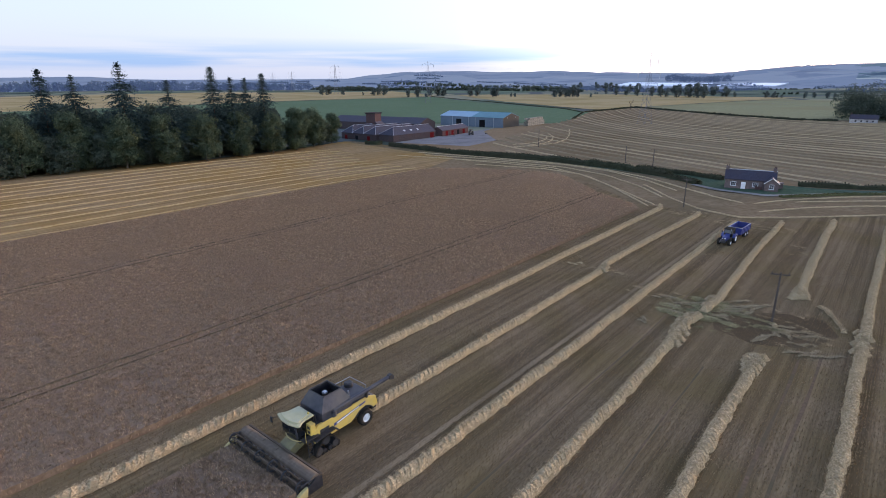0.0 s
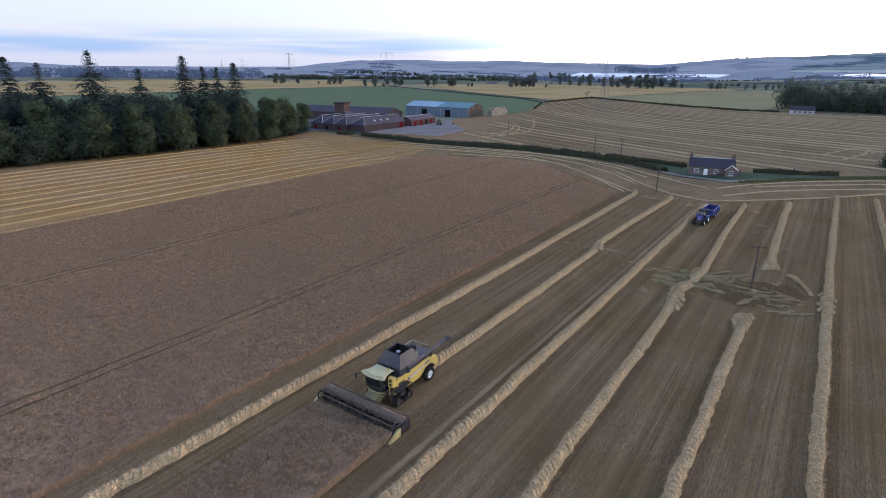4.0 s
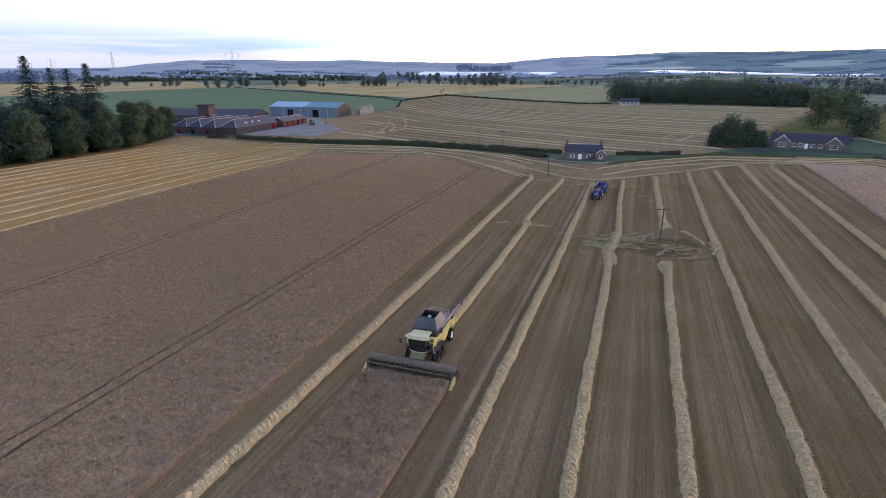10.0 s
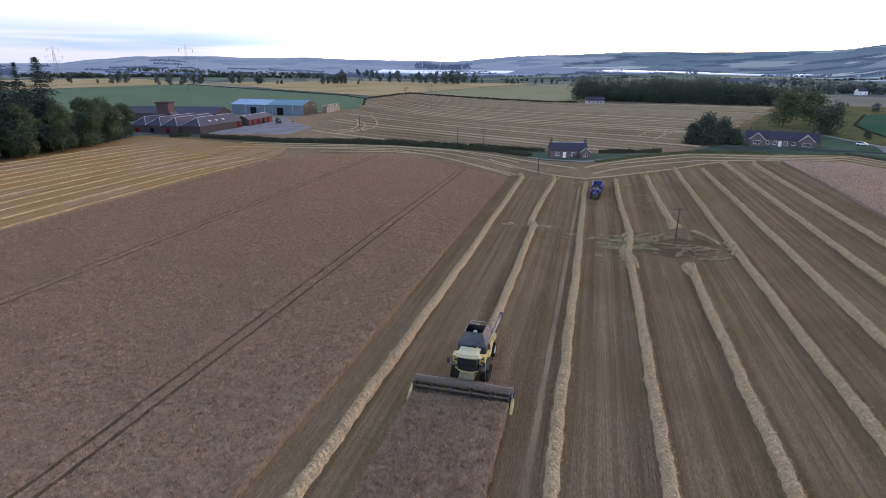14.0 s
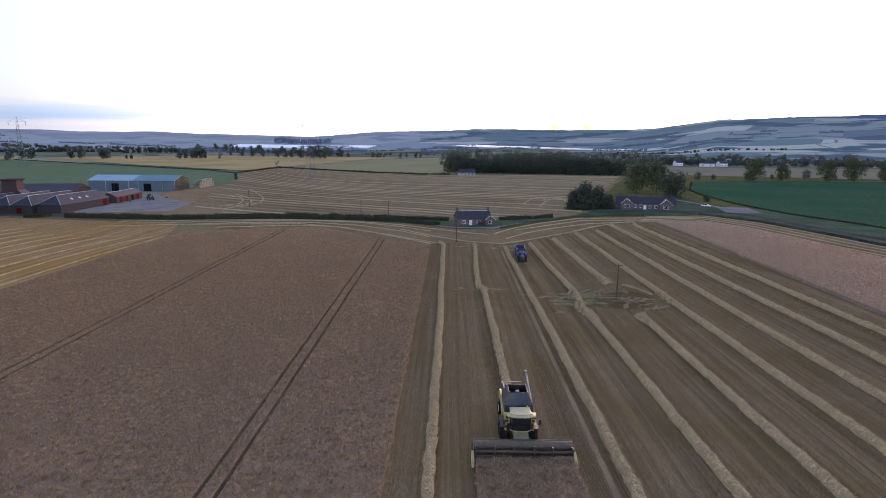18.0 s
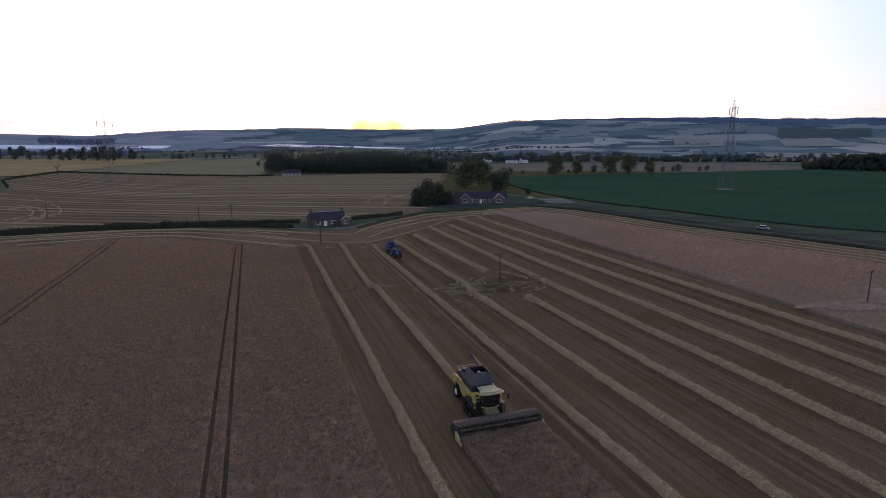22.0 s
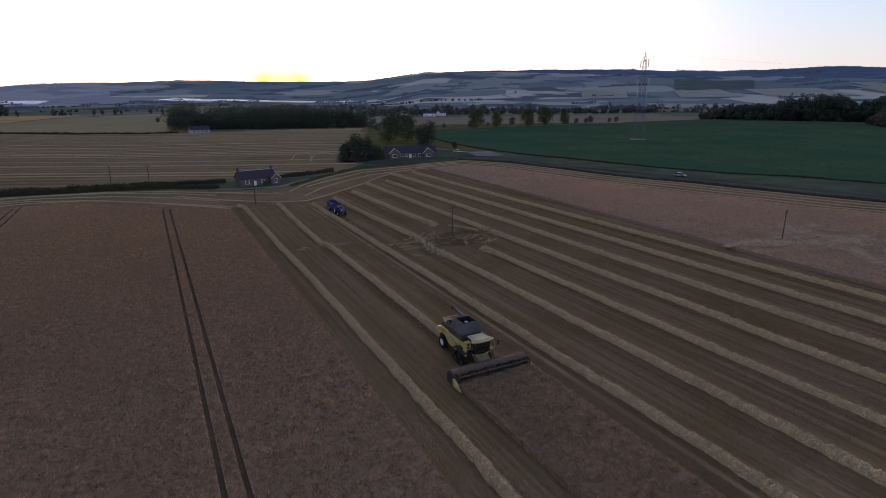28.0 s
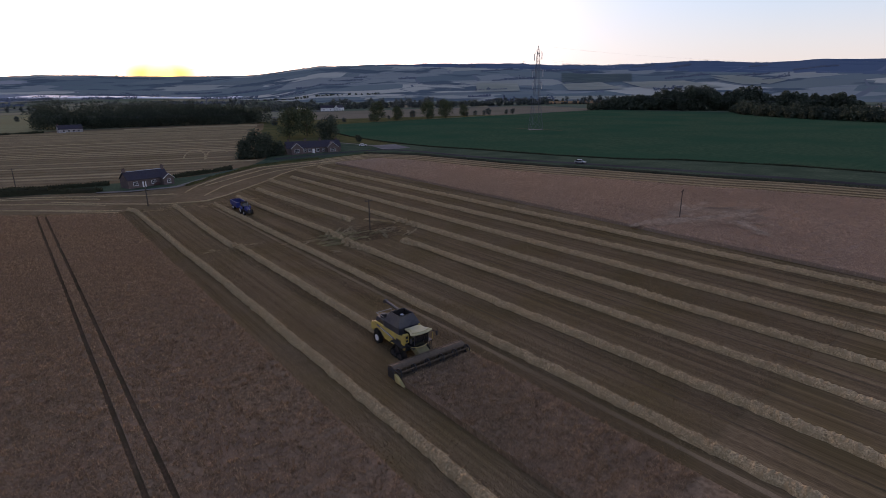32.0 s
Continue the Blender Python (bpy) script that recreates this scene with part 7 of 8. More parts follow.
def farm():
    # four ranges of the old steading, side by side, hipped towards the field
    for n, (x, long, depth) in enumerate(((-234, 30, 10.5), (-224, 34, 10.5), (-213.5, 36, 10.5), (-201.5, 38, 12.0))):
        h = gable_house("steading", x, 147 + long / 2 + (0 if n < 3 else 2), 90, long, depth, 4.0, 8.0, M_DARKSTONE, M_SLATE, "old stone farm steading range with a dark hipped slate roof", hips=(True, False), category="farm building")
        if n == 3:
            for k in range(3):
                part("rooflight", box(1.5, 1.3, 0.10, m=Matrix.Translation((-7 + 6 * k, -depth / 2 + 2.6, 4.0 + 2.6 * 4.0 / (depth / 2) + 0.17)) @ Matrix.Rotation(math.atan2(4.0, depth / 2), 4, "X")), M_LEAD, h, "pale rooflight")
            door(h, 15.5, -depth / 2, -0.2, 3.6, 3.6, (0, -1), M_RED)
        else:
            door(h, -long / 2, 1.0, -0.2, 2.6, 2.8, (-1, 0), M_RED if n != 1 else M_DARK)
    w = gable_house("red_door_shed", -201.0, 209.0, 96, 32, 8.5, 3.8, 6.0, M_BRICKWALL, M_SLATE, "low red brick shed with red doors facing the yard", category="farm building")
    for x, mm in ((-11, M_RED), (-4, M_RED), (3, M_DARK), (10, M_RED)):
        door(w, x, -4.25, 0, 3.0, 3.2, (0, -1), mm)
    for x in (-7.5, -0.5, 6.5):
        door(w, x, -4.25, 0.2, 1.1, 2.2, (0, -1), M_DARKSTONE)
    t = thing("brick_tower", -236, 172, 12, "square brick kiln tower with a flared cap", "tower")
    part("shaft", box(7.4, 7.4, 15.0, 0, 0, -0.5, 0.05, taper=(0.94, 0.94)), M_BRICKWALL, t)
    part("cap", box(7.6, 7.6, 0.8, 0, 0, 14.2, 0.05, taper=(1.12, 1.12)), M_DARKSTONE, t)
    part("lean_to", prism([(-3.5, -0.5), (-9.0, -0.5), (-9.0, 5.5), (-3.5, 9.5)], "x", -4.0, 4.0), M_SLATE, t, "sloping slate lean-to").matrix_basis = Matrix.Rotation(radians(90), 4, "Z")
    gable_house("cattle_shed", -272, 215, 12, 78, 24, 5.5, 9.2, M_DARKSTONE, M_SLATE, "long low cattle shed with a grey roof", category="farm building", ridge_mat=None)
    # the big barn
    b = thing("barn", -232.5, 285, 2, "long blue-clad barn with a pale and a teal roof", "barn")
    L2, D2, E2, R2 = 60.0, 24.0, 7.6, 10.8
    for s, nm in ((-1, "front_wall"), (1, "back_wall")):
        part(nm, box(L2, 0.3, E2 + 0.6, 0, s * (D2 / 2 - 0.15), -0.6), M_CLAD_BLUE, b)
    for s in (-1, 1):
        part("gable_wall", prism([(-(D2 / 2 - 0.3), -0.6), (D2 / 2 - 0.3, -0.6), (D2 / 2 - 0.3, E2), (0, R2 - 0.1), (-(D2 / 2 - 0.3), E2)], "x", s * (L2 / 2 - 0.15) - 0.15, s * (L2 / 2 - 0.15) + 0.15), M_BROWNCLAD, b, "brown boarded gable")
    for lo, hi, mm in ((-L2 / 2 - 0.4, 1.0, M_ROOF_PALE), (1.0, L2 / 2 + 0.4, M_ROOF_TEAL)):
        for s in (-1, 1):
            k = (R2 - E2) / (D2 / 2)
            r = part("roof", prism([(s * (D2 / 2 + 0.5), E2 - 0.5 * k), (0, R2), (0, R2 + 0.15), (s * (D2 / 2 + 0.5), E2 - 0.5 * k + 0.15)], "x", lo, hi), mm, b)
            for q in np.arange(lo + 1.2, hi, 2.4):
                part("sheet_rib", prism([(s * (D2 / 2 + 0.5), E2 - 0.5 * k + 0.16), (0, R2 + 0.16), (0, R2 + 0.22), (s * (D2 / 2 + 0.5), E2 - 0.5 * k + 0.22)], "x", q - 0.05, q + 0.05), mm, r)
    for x, w2, mm in ((-11.5, 5.0, M_DARK), (11.0, 5.2, M_DARK), (-6.0, 4.6, M_CLAD_BLUE), (16.5, 4.6, M_CLAD_BLUE)):
        part("sliding_door", box(w2, 0.14, 5.6, x, -D2 / 2 - 0.09, 0, 0.02), mm, b, "dark panel painted as an open doorway" if mm is M_DARK else "closed blue sliding door")
    for x in (-18, -2, 4.5, 21.5):
        part("door_rail", box(0.3, 0.2, E2, x, -D2 / 2 - 0.1, 0), M_STEEL, b)
    for yy in (-6, 6):
        part("gable_lamp", box(0.12, 0.6, 0.4, L2 / 2 + 0.06, yy, 7.2), M_WHITE, b)
    part("ridge_cap", rod((-L2 / 2 - 0.4, 0, R2 + 0.12), (L2 / 2 + 0.4, 0, R2 + 0.12), 0.2, sides=8), M_ROOF_TEAL, b)
    # stacked pale crates beside the barn
    rng = random.Random(3)
    model = None
    n = 0
    for row in range(2):
        for k in range(9):
            for z in range(5 if k < 8 else 3):
                if rng.random() < 0.06 and z > 2:
                    continue
                m = pose(-198.5 + row * 2.1 - k * 0.25, 301 + k * 3.3, float(G(-195, 315)) + z * 1.22, 0, 0, 4 + rng.uniform(-3, 3))
                if model is None:
                    model = new("potato_crate")
                    tagged(model, "pale wooden storage crate stacked beside the barn", "crate", "stacked crates")
                    for zz in (0.12, 0.48, 0.84):
                        part("slat_band", box(1.8, 2.9, 0.28, 0, 0, zz), M_CRATE, model)
                    for a in (-0.8, 0.8):
                        for b2 in (-1.35, 1.35):
                            part("post", box(0.12, 0.12, 1.18, a, b2, 0), M_POLE, model)
                    model.matrix_basis = m
                else:
                    copy_thing(model, m)
    for (x, y, s) in ((-196, 196, 1.0), (-193, 203, 0.8), (-183, 225, 1.1)):
        c = thing("pallet_stack", x, y, rng.uniform(0, 90), "low stack of weathered pallets in the yard", "pallet")
        for k in range(5):
            part("pallet", box(1.2 * s, 1.0 * s, 0.12, 0, 0, 0.17 + 0.15 * k - 0.15), M_POLE, c)


farm()


# ---- poles and pylons ----
def pole(x, y, tall, label, arms=1, girth=0.17):
    p = thing("wooden_pole", x, y, random.Random(int(x * 7 + y)).uniform(-20, 20), label, "pole")
    part("post", rod((0, 0, -0.6), (0, 0, tall), girth, 0.7 * girth, 10), M_POLE, p)
    for k in range(arms):
        a = part("cross_arm", box(2.2, 0.12, 0.14, 0, 0, tall - 0.35 - 0.8 * k), M_POLE, p)
        for x0 in (-0.95, 0.0, 0.95):
            part("insulator", lathe([(0.03, 0), (0.07, 0.05), (0.05, 0.12), (0.07, 0.18), (0.02, 0.24)], (x0, 0, tall - 0.2 - 0.8 * k), "z", 8), M_POLE, a)
    return p


pole(-46, 124, 8.3, "weathered wooden power pole behind the hedge", 0)
pole(-33.5, 118.5, 8.2, "weathered wooden power pole with a cross arm", 1)
pole(26.3, -6.0, 6.9, "wooden pole standing amid raked straw", 1, 0.15)
pole(-5.2, 61.5, 7.4, "wooden pole at the end of the swaths", 1)
pole(81.0, -47.0, 6.8, "wooden pole in flattened crop", 1, 0.12)
pole(-113, 174, 9.0, "thin wooden pole on the far stubble", 0)


def pylon(x, y, tall, turn, label, z=None):
    """A lattice tower with three pairs of arms."""
    p = thing("pylon", x, y, turn, label, "pylon", "pylons", z=float(land(x, y)) if z is None else z)
    r = tall / 50.0
    half = lambda z0: np.interp(z0, [0, 0.45 * tall, 0.86 * tall, tall], [3.6 * r, 1.6 * r, 0.85 * r, 0.12 * r])
    levels = [0, 0.13, 0.25, 0.36, 0.46, 0.54, 0.62, 0.70, 0.78, 0.86, 0.93, 1.0]
    thick = 0.088 * r
    for sx in (-1, 1):
        for sy in (-1, 1):
            bm = bmesh.new()
            rings = [[bm.verts.new((sx * half(a * tall) + thick * cx, sy * half(a * tall) + thick * cy, a * tall)) for cx, cy in ((-1, 0), (0, -1), (1, 0), (0, 1))] for a in levels]
            for one, two in zip(rings, rings[1:]):
                for i in range(4):
                    bm.faces.new((one[i], one[(i + 1) % 4], two[(i + 1) % 4], two[i]))
            part("leg", bm, M_PYLON, p)
    for side in range(4):
        bm = bmesh.new()
        for a, b in zip(levels[:-1], levels[1:-1]):
            ha, hb = half(a * tall), half(b * tall)
            for s in (-1, 1):
                q = {0: ((s * ha, -ha), (-s * hb, -hb)), 1: ((s * ha, ha), (-s * hb, hb)), 2: ((-ha, s * ha), (-hb, -s * hb)), 3: ((ha, s * ha), (hb, -s * hb))}[side]
                rod((*q[0], a * tall), (*q[1], b * tall), thick * 0.6, sides=4, bm=bm)
        part("lattice_face", bm, M_PYLON, p)
    for k, (z0, w) in enumerate(((0.57, 8.5), (0.71, 10.0), (0.91, 7.0))):
        for s in (-1, 1):
            h0, w0 = half(z0 * tall), w * r
            bm = bmesh.new()
            for sy in (-1, 1):
                rod((s * h0, sy * h0, z0 * tall), (s * w0, 0, z0 * tall + 0.2), thick * 0.7, sides=4, bm=bm)
                rod((s * h0, sy * h0 * 0.8, (z0 + 0.05) * tall), (s * w0, 0, z0 * tall + 0.2), thick * 0.6, sides=4, bm=bm)
            arm = part("arm", bm, M_PYLON, p)
            part("insulator_string", rod((s * w0, 0, z0 * tall + 0.2), (s * w0, 0, z0 * tall - 3.6 * r), 0.24 * r, sides=6), M_LEAD, arm)
    for sx in (-1, 1):
        for sy in (-1, 1):
            part("footing", box(1.2 * r, 1.2 * r, 0.5, sx * 3.6 * r, sy * 3.6 * r, -0.2), M_CONCRETE, p)
    return p


pylon(258.5, 160, 55.2, 61, "tall steel lattice pylon in the green field")
pylon(-130, 372, 54.5, 61, "tall steel lattice pylon on the far stubble")
pylon(-562, 600, 64, 40, "distant steel lattice pylon")
pylon(-1120, 878, 74, 42, "distant steel lattice pylon")
pylon(-1560, 1060, 66, 45, "distant steel lattice pylon")
pylon(-2010, 1290, 66, 45, "far steel lattice pylon")


def power_line(x0, y0, tall0, x1, y1, tall1, sag):
    """Six conductors and an earth wire hung between two towers."""
    w = thing("power_line", x0, y0, 0, "thin dark cables slung between lattice pylons", "power line", z=0)
    d = math.hypot(x1 - x0, y1 - y0)
    ax, ay = (y1 - y0) / d, -(x1 - x0) / d
    for level, reach in ((0.57, 8.5), (0.71, 10.0), (0.91, 7.0), (1.0, 0.0)):
        for side in ((-1, 1) if reach else (0,)):
            pts = []
            for q in np.linspace(0, 1, 25):
                tall = tall0 + (tall1 - tall0) * q
                r = tall / 50
                x, y = (x1 - x0) * q + side * ax * reach * r, (y1 - y0) * q + side * ay * reach * r
                ends = float(land(x0, y0)) * (1 - q) + float(land(x1, y1)) * q
                pts.append((x, y, ends + level * tall - (3.6 * r if reach else 0) - 4 * sag * q * (1 - q)))
            bm = bmesh.new()
            for one, two in zip(pts, pts[1:]):
                rod(one, two, 0.018, sides=3, bm=bm)
            part("conductor", bm, M_PYLON, w)


power_line(258.5, 160, 55.2, -130, 372, 54.5, 11)
power_line(258.5, 160, 55.2, 640, -48, 55, 11)
power_line(-130, 372, 54.5, -562, 600, 64, 12)
sheet("pylon_pad", [(252, 160), (258, 153)], [(259, 167), (265, 160)], M_GRAVEL, 0.32, 8, 8, "pale weedy pad under the pylon's feet", "pad")
sheet("worn_strip", [(257.5, 182), (260, 160), (262.5, 140)], [(259.5, 182), (262, 160), (264.5, 140)], M_RUT, 0.30, 24, 2, "dark worn strip past the pylon", "track")


# ---- trees beyond the field ----
mid_a = broadleaf("broadleaf_tree", 14.0, 8.6, 21, M_LEAF_DARK, 2400, "round dark tree beside the bungalow", 0.12, 0.55)
place(mid_a, [(118, 195, 1.0), (104, 168, 0.3), (127, 176, 0.28)], 9)
bush = broadleaf("large_bush", 13.0, 8.2, 22, M_LEAF_DARK, 3000, "broad dark conical bush between the houses", 0.02, 0.5, cone=0.75)
place(bush, [(56, 146, 1.0), (63.0, 150, 0.86), (51.5, 148, 0.66), (68.0, 147, 0.55)], 10)
tall_a = broadleaf("broadleaf_tree", 19.0, 9.6, 23, M_LEAF, 2400, "tall airy tree behind the bungalow", 0.2, 0.6)
place(tall_a, [(109, 232, 1.0), (123, 236, 1.03), (237, 336, 0.95), (263, 340, 0.7), (297, 338, 0.9), (321, 340, 1.0), (352, 348, 0.65)], 11)
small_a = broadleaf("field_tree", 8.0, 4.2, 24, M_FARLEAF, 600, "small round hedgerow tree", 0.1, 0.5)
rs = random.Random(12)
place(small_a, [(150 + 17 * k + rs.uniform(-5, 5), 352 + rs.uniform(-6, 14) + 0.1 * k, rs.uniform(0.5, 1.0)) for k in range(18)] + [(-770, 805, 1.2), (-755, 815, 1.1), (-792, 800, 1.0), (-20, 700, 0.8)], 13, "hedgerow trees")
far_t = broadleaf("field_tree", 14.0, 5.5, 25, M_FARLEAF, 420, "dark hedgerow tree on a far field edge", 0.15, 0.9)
spots = []
for k in range(30):
    q = 630 * rs.random()
    spots.append((-1090 + q, 800 + 0.28 * q + rs.uniform(-14, 14), rs.choice((0.6, 1.2, 1.5, 1.8))))
for k in range(26):
    q = k / 25 + rs.uniform(-0.02, 0.02)
    spots.append((-720 + 470 * q, 1430 - 270 * q * q + rs.uniform(-10, 10), rs.choice((0.9, 1.2, 1.5, 1.7))))
for k in range(34):
    q = 800 * rs.random() ** 0.8
    spots.append((-560 + q, 1180 - 0.08 * q + rs.uniform(-14, 14), rs.uniform(0.3, 1.05)))
for k, x in enumerate((-472, -445, -422, -385, -361, -348, -322, -300, -284, -268)):
    spots.append((x, 1128 - 0.4 * (x + 472) + rs.uniform(-6, 6), rs.uniform(1.2, 1.5) if k < 6 else rs.uniform(1.7, 2.1)))
place(far_t, spots, 14, "far hedgerow trees")


def dead_tree(x, y):
    t = thing("dead_tree", x, y, 20, "bare dead tree on the far field edge", "tree")
    part("trunk", rod((0, 0, -0.3), (0.6, 0, 8), 0.45, 0.25, 8), M_BARK, t)
    rng = random.Random(2)
    for k in range(7):
        a, z = rng.uniform(0, 6.28), rng.uniform(5, 8)
        bm = rod((0.5, 0, z), (0.5 + 3.2 * math.cos(a), 3.2 * math.sin(a), z + rng.uniform(1, 4.5)), 0.2, 0.06, 6)
        rod((0.5 + 1.8 * math.cos(a), 1.8 * math.sin(a), z + 1.5), (0.5 + 2.6 * math.cos(a + 0.7), 2.6 * math.sin(a + 0.7), z + 4), 0.1, 0.04, 5, bm)
        part("branch", bm, M_BARK, t)


dead_tree(-228, 590)


def woods(name, spots, tall, seed, label, per=170, size=1.3, mat=M_FARLEAF):
    """A far stand of trees as one cover: lobed crowns of leaf clumps down to the ground."""
    rng = np.random.default_rng(seed)
    sets = []
    for x, y, s in spots:
        h = tall * s
        z = float(land(x, y))
        cs = [(x + rng.normal(0, h * 0.16), y + rng.normal(0, h * 0.16), z + h * q) for q in (0.22, 0.42, 0.6, 0.76)]
        sets.append(leaf_cloud(rng, cs, [h * 0.26, h * 0.30, h * 0.27, h * 0.2], per, size))
    v, f = joined(sets)
    tagged(mesh_ob(name, v, f, mat), label, "woodland", kind="stuff")


rw = random.Random(31)
def swell(k, seed=0):
    return float(hash_noise(k / 4.0, seed, 7))


def belt(x0, y0, x1, y1, gap, jitter, low, high, seed, holes=0.0):
    """Tree spots along a line, close together, with heights that rise and fall and some open stretches."""
    n = int(math.hypot(x1 - x0, y1 - y0) / gap)
    out = []
    for k in range(n):
        q = swell(k, seed)
        if swell(k * 0.7 + 50, seed) < holes:
            continue
        out.append((x0 + (x1 - x0) * k / n + rw.uniform(-jitter, jitter) * 0.4, y0 + (y1 - y0) * k / n + rw.uniform(-jitter, jitter), low + (high - low) * q * rw.uniform(0.7, 1.15)))
    return out


woods("woodland", [(-8 + 3.9 * k + rw.uniform(-2, 2), 492 - 2.0 * k + (rw.uniform(-3, 3) if j == 0 else 13 * j), (0.42 + 0.75 * swell(k * 1.3 + j * 9, 3)) * (1.25 if k < 5 else 1.0) * (1 - 0.35 * max(0, k - 30) / 14)) for k in range(44) for j in range(4)], 24, 1,
      "dark belt of broadleaf woodland behind the far cottage", 420, 0.7, M_LEAF_DARK)
crown = [(-7, 6), (-4, 15), (0.5, 20), (3, 19), (5, 27), (8, 29), (10.3, 32), (13, 29), (14.2, 19), (15.5, 26), (17.5, 31), (19.2, 25), (20.1, 9), (21, 23), (23.5, 24), (25.6, 20), (26.3, 9), (27, 20), (29, 22), (31, 19), (31.8, 8)]
woods("woodland", [(622 + 3.2 * k + 9 * j + rw.uniform(-2, 2), 322 - 7 * k + 12 * j, float(np.interp(k, [c[0] for c in crown], [c[1] for c in crown])) * rw.uniform(0.84, 1.08) / 31) for k in np.arange(-7, 32, 1.1) for j in range(2)], 31, 2, "dark wood of rounded crowns beyond the green field", 1000, 1.35, M_LEAF_DARK)
woods("woodland", belt(575, 366, 690, 362, 7, 10, 0.2, 0.5, 6), 20, 3, "low dark trees at the green field's end", 260, 1.0, M_LEAF_DARK)
scrub_line = resample([(640, 205), (575, 164), (535, 120), (506, 72), (488, 19), (470, -50), (440, -150)], 6.0)
woods("scrub", [(float(x) + 7 * j + rw.uniform(-2, 2), float(y) + 3 * j + rw.uniform(-2, 2), min(1.0, 0.35 + 0.055 * n) * rw.uniform(0.75, 1.1) * (1 + 0.35 * j)) for n, (x, y) in enumerate(scrub_line) for j in range(3)], 8.5, 4, "dark rounded scrub beside the green field", 240, 0.9, M_LEAF_DARK)
woods("woodland", belt(-1900, 1400, -800, 1270, 5.0, 20, 0.2, 0.85, 8, 0.3) + belt(-1900, 1420, -800, 1290, 5.0, 20, 0.25, 0.95, 18, 0.3) + belt(-1640, 1330, -1470, 1320, 5.0, 20, 0.9, 1.3, 48), 17, 5, "long dark tree belt below the hills", 80, 2.0, M_LEAF_DARK)
woods("woodland", belt(-800, 1290, -640, 1320, 5.0, 16, 0.4, 1.1, 28, 0.1) + belt(-640, 2060, -100, 2000, 7.0, 20, 0.1, 0.45, 38, 0.3), 15, 15, "dark belt of trees before the growing tunnels", 80, 1.9, M_LEAF_DARK)
woods("woodland", belt(-640, 1540, 0, 1420, 7, 12, 0.05, 0.3, 9, 0.5) + belt(0, 1760, 900, 1400, 6, 26, 0.08, 0.4, 19, 0.3) + belt(-1900, 1900, -1000, 1850, 7, 40, 0.4, 1.2, 10, 0.2), 17, 6, "far dark tree belts in the valley", 80, 2.0, M_LEAF_DARK)
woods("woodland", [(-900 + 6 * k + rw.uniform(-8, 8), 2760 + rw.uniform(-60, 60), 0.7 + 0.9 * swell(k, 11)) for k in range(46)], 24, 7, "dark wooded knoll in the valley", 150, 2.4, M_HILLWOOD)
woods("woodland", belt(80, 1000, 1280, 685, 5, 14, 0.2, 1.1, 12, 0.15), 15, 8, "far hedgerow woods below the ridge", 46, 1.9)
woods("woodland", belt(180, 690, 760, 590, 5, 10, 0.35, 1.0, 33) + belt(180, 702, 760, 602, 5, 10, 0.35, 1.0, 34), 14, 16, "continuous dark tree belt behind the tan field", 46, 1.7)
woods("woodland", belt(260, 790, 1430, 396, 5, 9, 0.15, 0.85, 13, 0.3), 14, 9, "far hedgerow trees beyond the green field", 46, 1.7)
woods("woodland", belt(-2350, 250, -1850, 1300, 9, 60, 0.6, 1.3, 41) + belt(-2500, 250, -1950, 1400, 9, 60, 0.6, 1.4, 42), 30, 22, "dark haze-blued woods on the horizon beyond the firs", 60, 4.0, M_HILLWOOD)
ridge = []
for a0, a1, low, high in ((23, 31, 0.2, 0.9), (33, 47, 0.3, 1.1), (48, 56, 0.5, 1.2), (57, 68, 0.2, 1.0), (-9, -3, 0.2, 0.7), (4, 9, 0.2, 0.7)):
    p, q = [(4280 * math.sin(radians(a)), 4280 * math.cos(radians(a)) - 105) for a in (a0, a1)]
    for x, y, s in belt(*p, *q, 9, 20, low, high, a0):
        k = 4280 / math.hypot(x, y + 105)
        ridge.append((x * k, (y + 105) * k - 105, s))
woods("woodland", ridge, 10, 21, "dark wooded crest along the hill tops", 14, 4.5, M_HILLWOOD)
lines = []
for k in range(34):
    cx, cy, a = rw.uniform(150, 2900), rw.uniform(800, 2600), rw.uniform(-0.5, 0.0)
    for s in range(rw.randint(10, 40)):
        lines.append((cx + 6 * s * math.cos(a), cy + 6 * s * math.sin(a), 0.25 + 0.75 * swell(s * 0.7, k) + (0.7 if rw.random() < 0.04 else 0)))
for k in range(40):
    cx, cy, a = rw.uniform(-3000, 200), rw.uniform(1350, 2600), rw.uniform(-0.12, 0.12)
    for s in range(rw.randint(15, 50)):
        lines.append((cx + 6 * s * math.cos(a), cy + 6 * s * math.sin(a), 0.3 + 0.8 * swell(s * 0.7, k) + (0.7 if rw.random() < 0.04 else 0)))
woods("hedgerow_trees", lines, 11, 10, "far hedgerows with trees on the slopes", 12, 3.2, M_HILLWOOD)


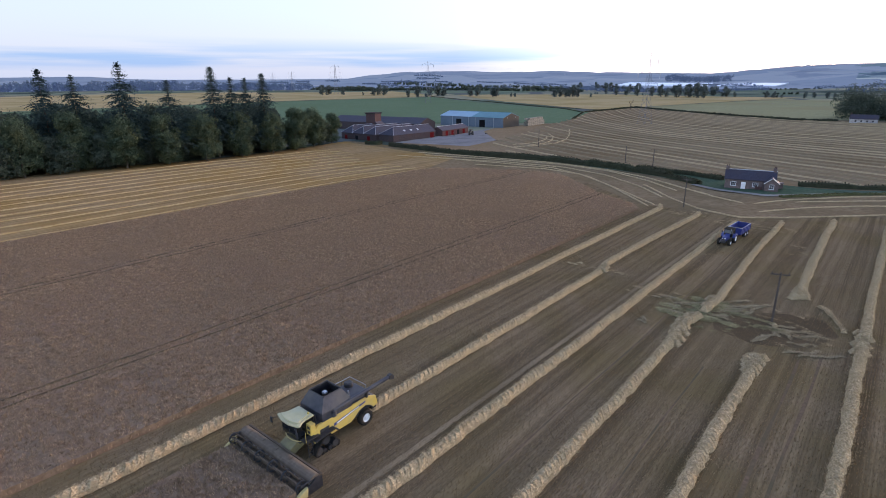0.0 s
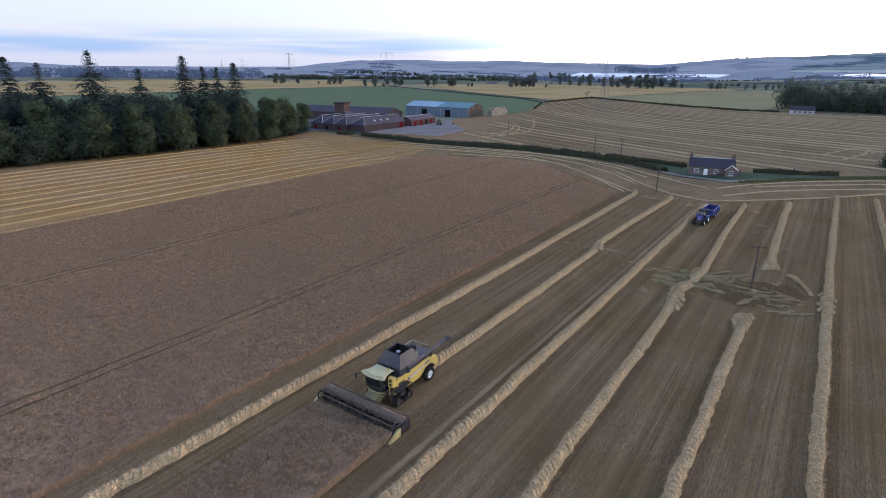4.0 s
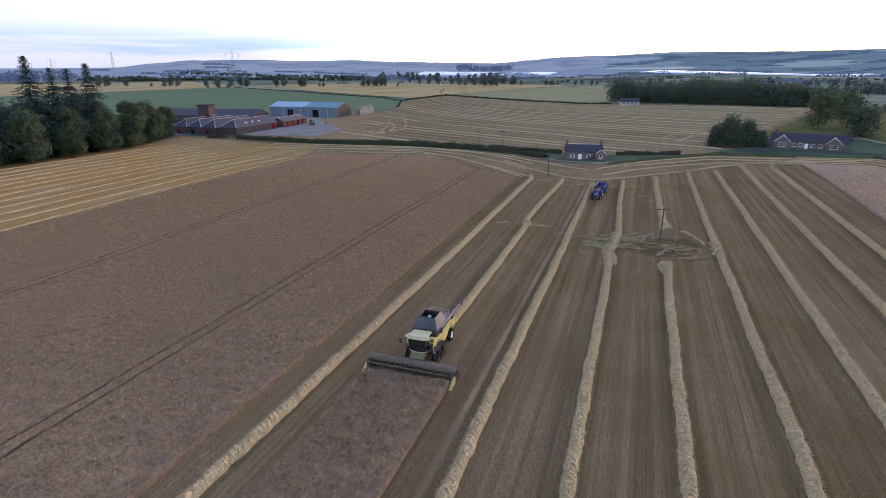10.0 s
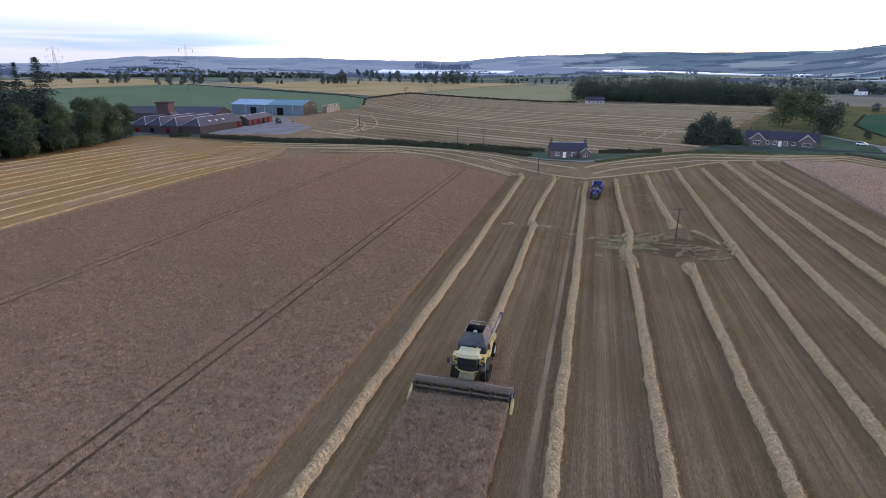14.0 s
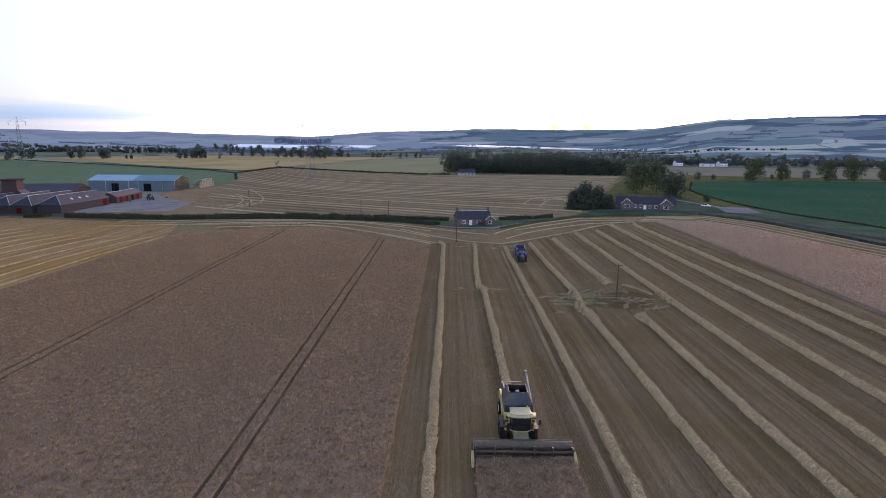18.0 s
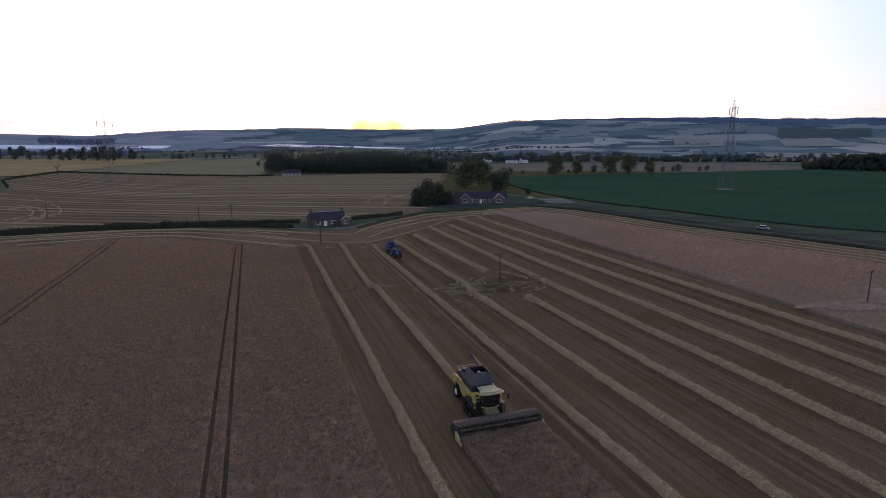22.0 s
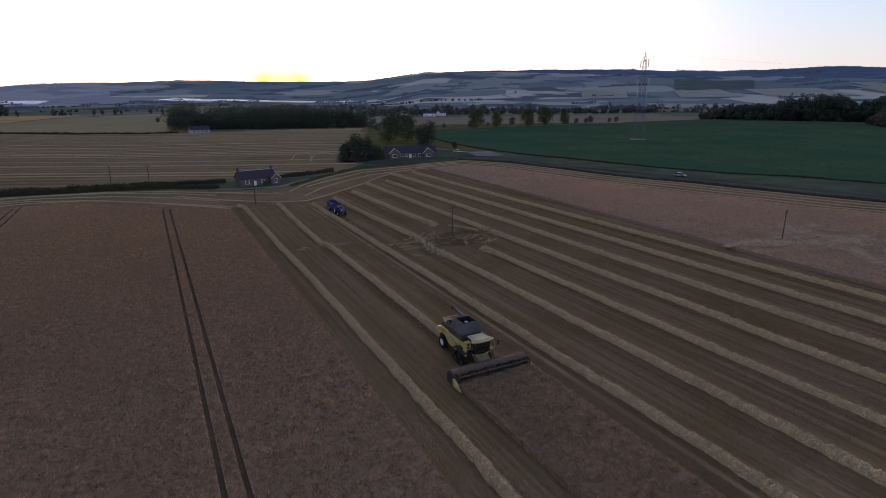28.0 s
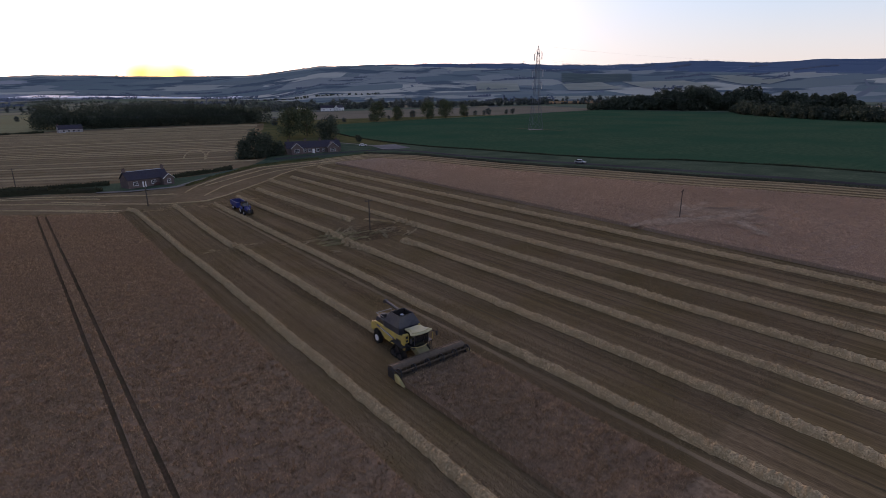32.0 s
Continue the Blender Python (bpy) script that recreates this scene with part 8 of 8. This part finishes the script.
# ---- far buildings and tunnels ----
fc = gable_house("far_cottage", 9, 440, 8, 17, 7, 3.0, 6.0, M_HARL, M_SLATE, "white far cottage under trees", ridge_mat=None)
for x in (-5, -1.5, 2, 5.5):
    window(fc, x, -3.5, 0.9, 1.1, 1.2, 0, 0, (0, -1), M_DARKSTONE)
chimney(fc, -8, 0, 5.6, 1.3)
for x, y, w in ((330, 620, 18), (352, 626, 12), (300, 640, 10), (505, 900, 20), (2387, 1251, 34), (2420, 1225, 26), (2446, 1193, 30), (2360, 1262, 22)):
    hh = gable_house("far_farmhouse", x, y, rw.uniform(-30, 30), w, 8, 4.2, 7.4, M_WHITE, M_SLATE, "white far farmhouse with slate roof", ridge_mat=None)
    window(hh, -w / 4, -4, 1, 1.2, 1.4, 0, 0, (0, -1), M_DARKSTONE)
    window(hh, w / 4, -4, 1, 1.2, 1.4, 0, 0, (0, -1), M_DARKSTONE)


def tunnels(x0, y0, x1, y1, rows, label):
    """A field of white growing tunnels, as one cover of rounded rows."""
    sets = []
    ux, uy = x1 - x0, y1 - y0
    ln = math.hypot(ux, uy)
    ux, uy = ux / ln, uy / ln
    for k in range(rows):
        ox, oy = x0 - uy * 9.0 * k, y0 + ux * 9.0 * k
        s = np.linspace(0, ln, 30)
        arc = [(4.3 * math.cos(a), 4.2 * math.sin(a)) for a in np.linspace(0, math.pi, 7)]
        px, py = ox + ux * s, oy + uy * s
        v = np.stack([np.column_stack([px - uy * d, py + ux * d, land(px, py) + h]) for d, h in arc], 1).reshape(-1, 3)
        q = (np.arange(29)[:, None] * 7 + np.arange(6)).ravel()
        sets.append((v, np.stack([q, q + 1, q + 8, q + 7], 1).tolist()))
    v, f = joined(sets)
    tagged(mesh_ob("growing_tunnels", v, f, M_TUNNEL), label, "polytunnel", kind="stuff")


tunnels(-1000, 2400, -640, 2440, 20, "white rows of far growing tunnels")
tunnels(-600, 2450, -380, 2430, 18, "white rows of far growing tunnels")
tunnels(0, 2500, 340, 2180, 14, "white rows of far growing tunnels")
tunnels(352, 2170, 640, 1960, 10, "white rows of far growing tunnels")
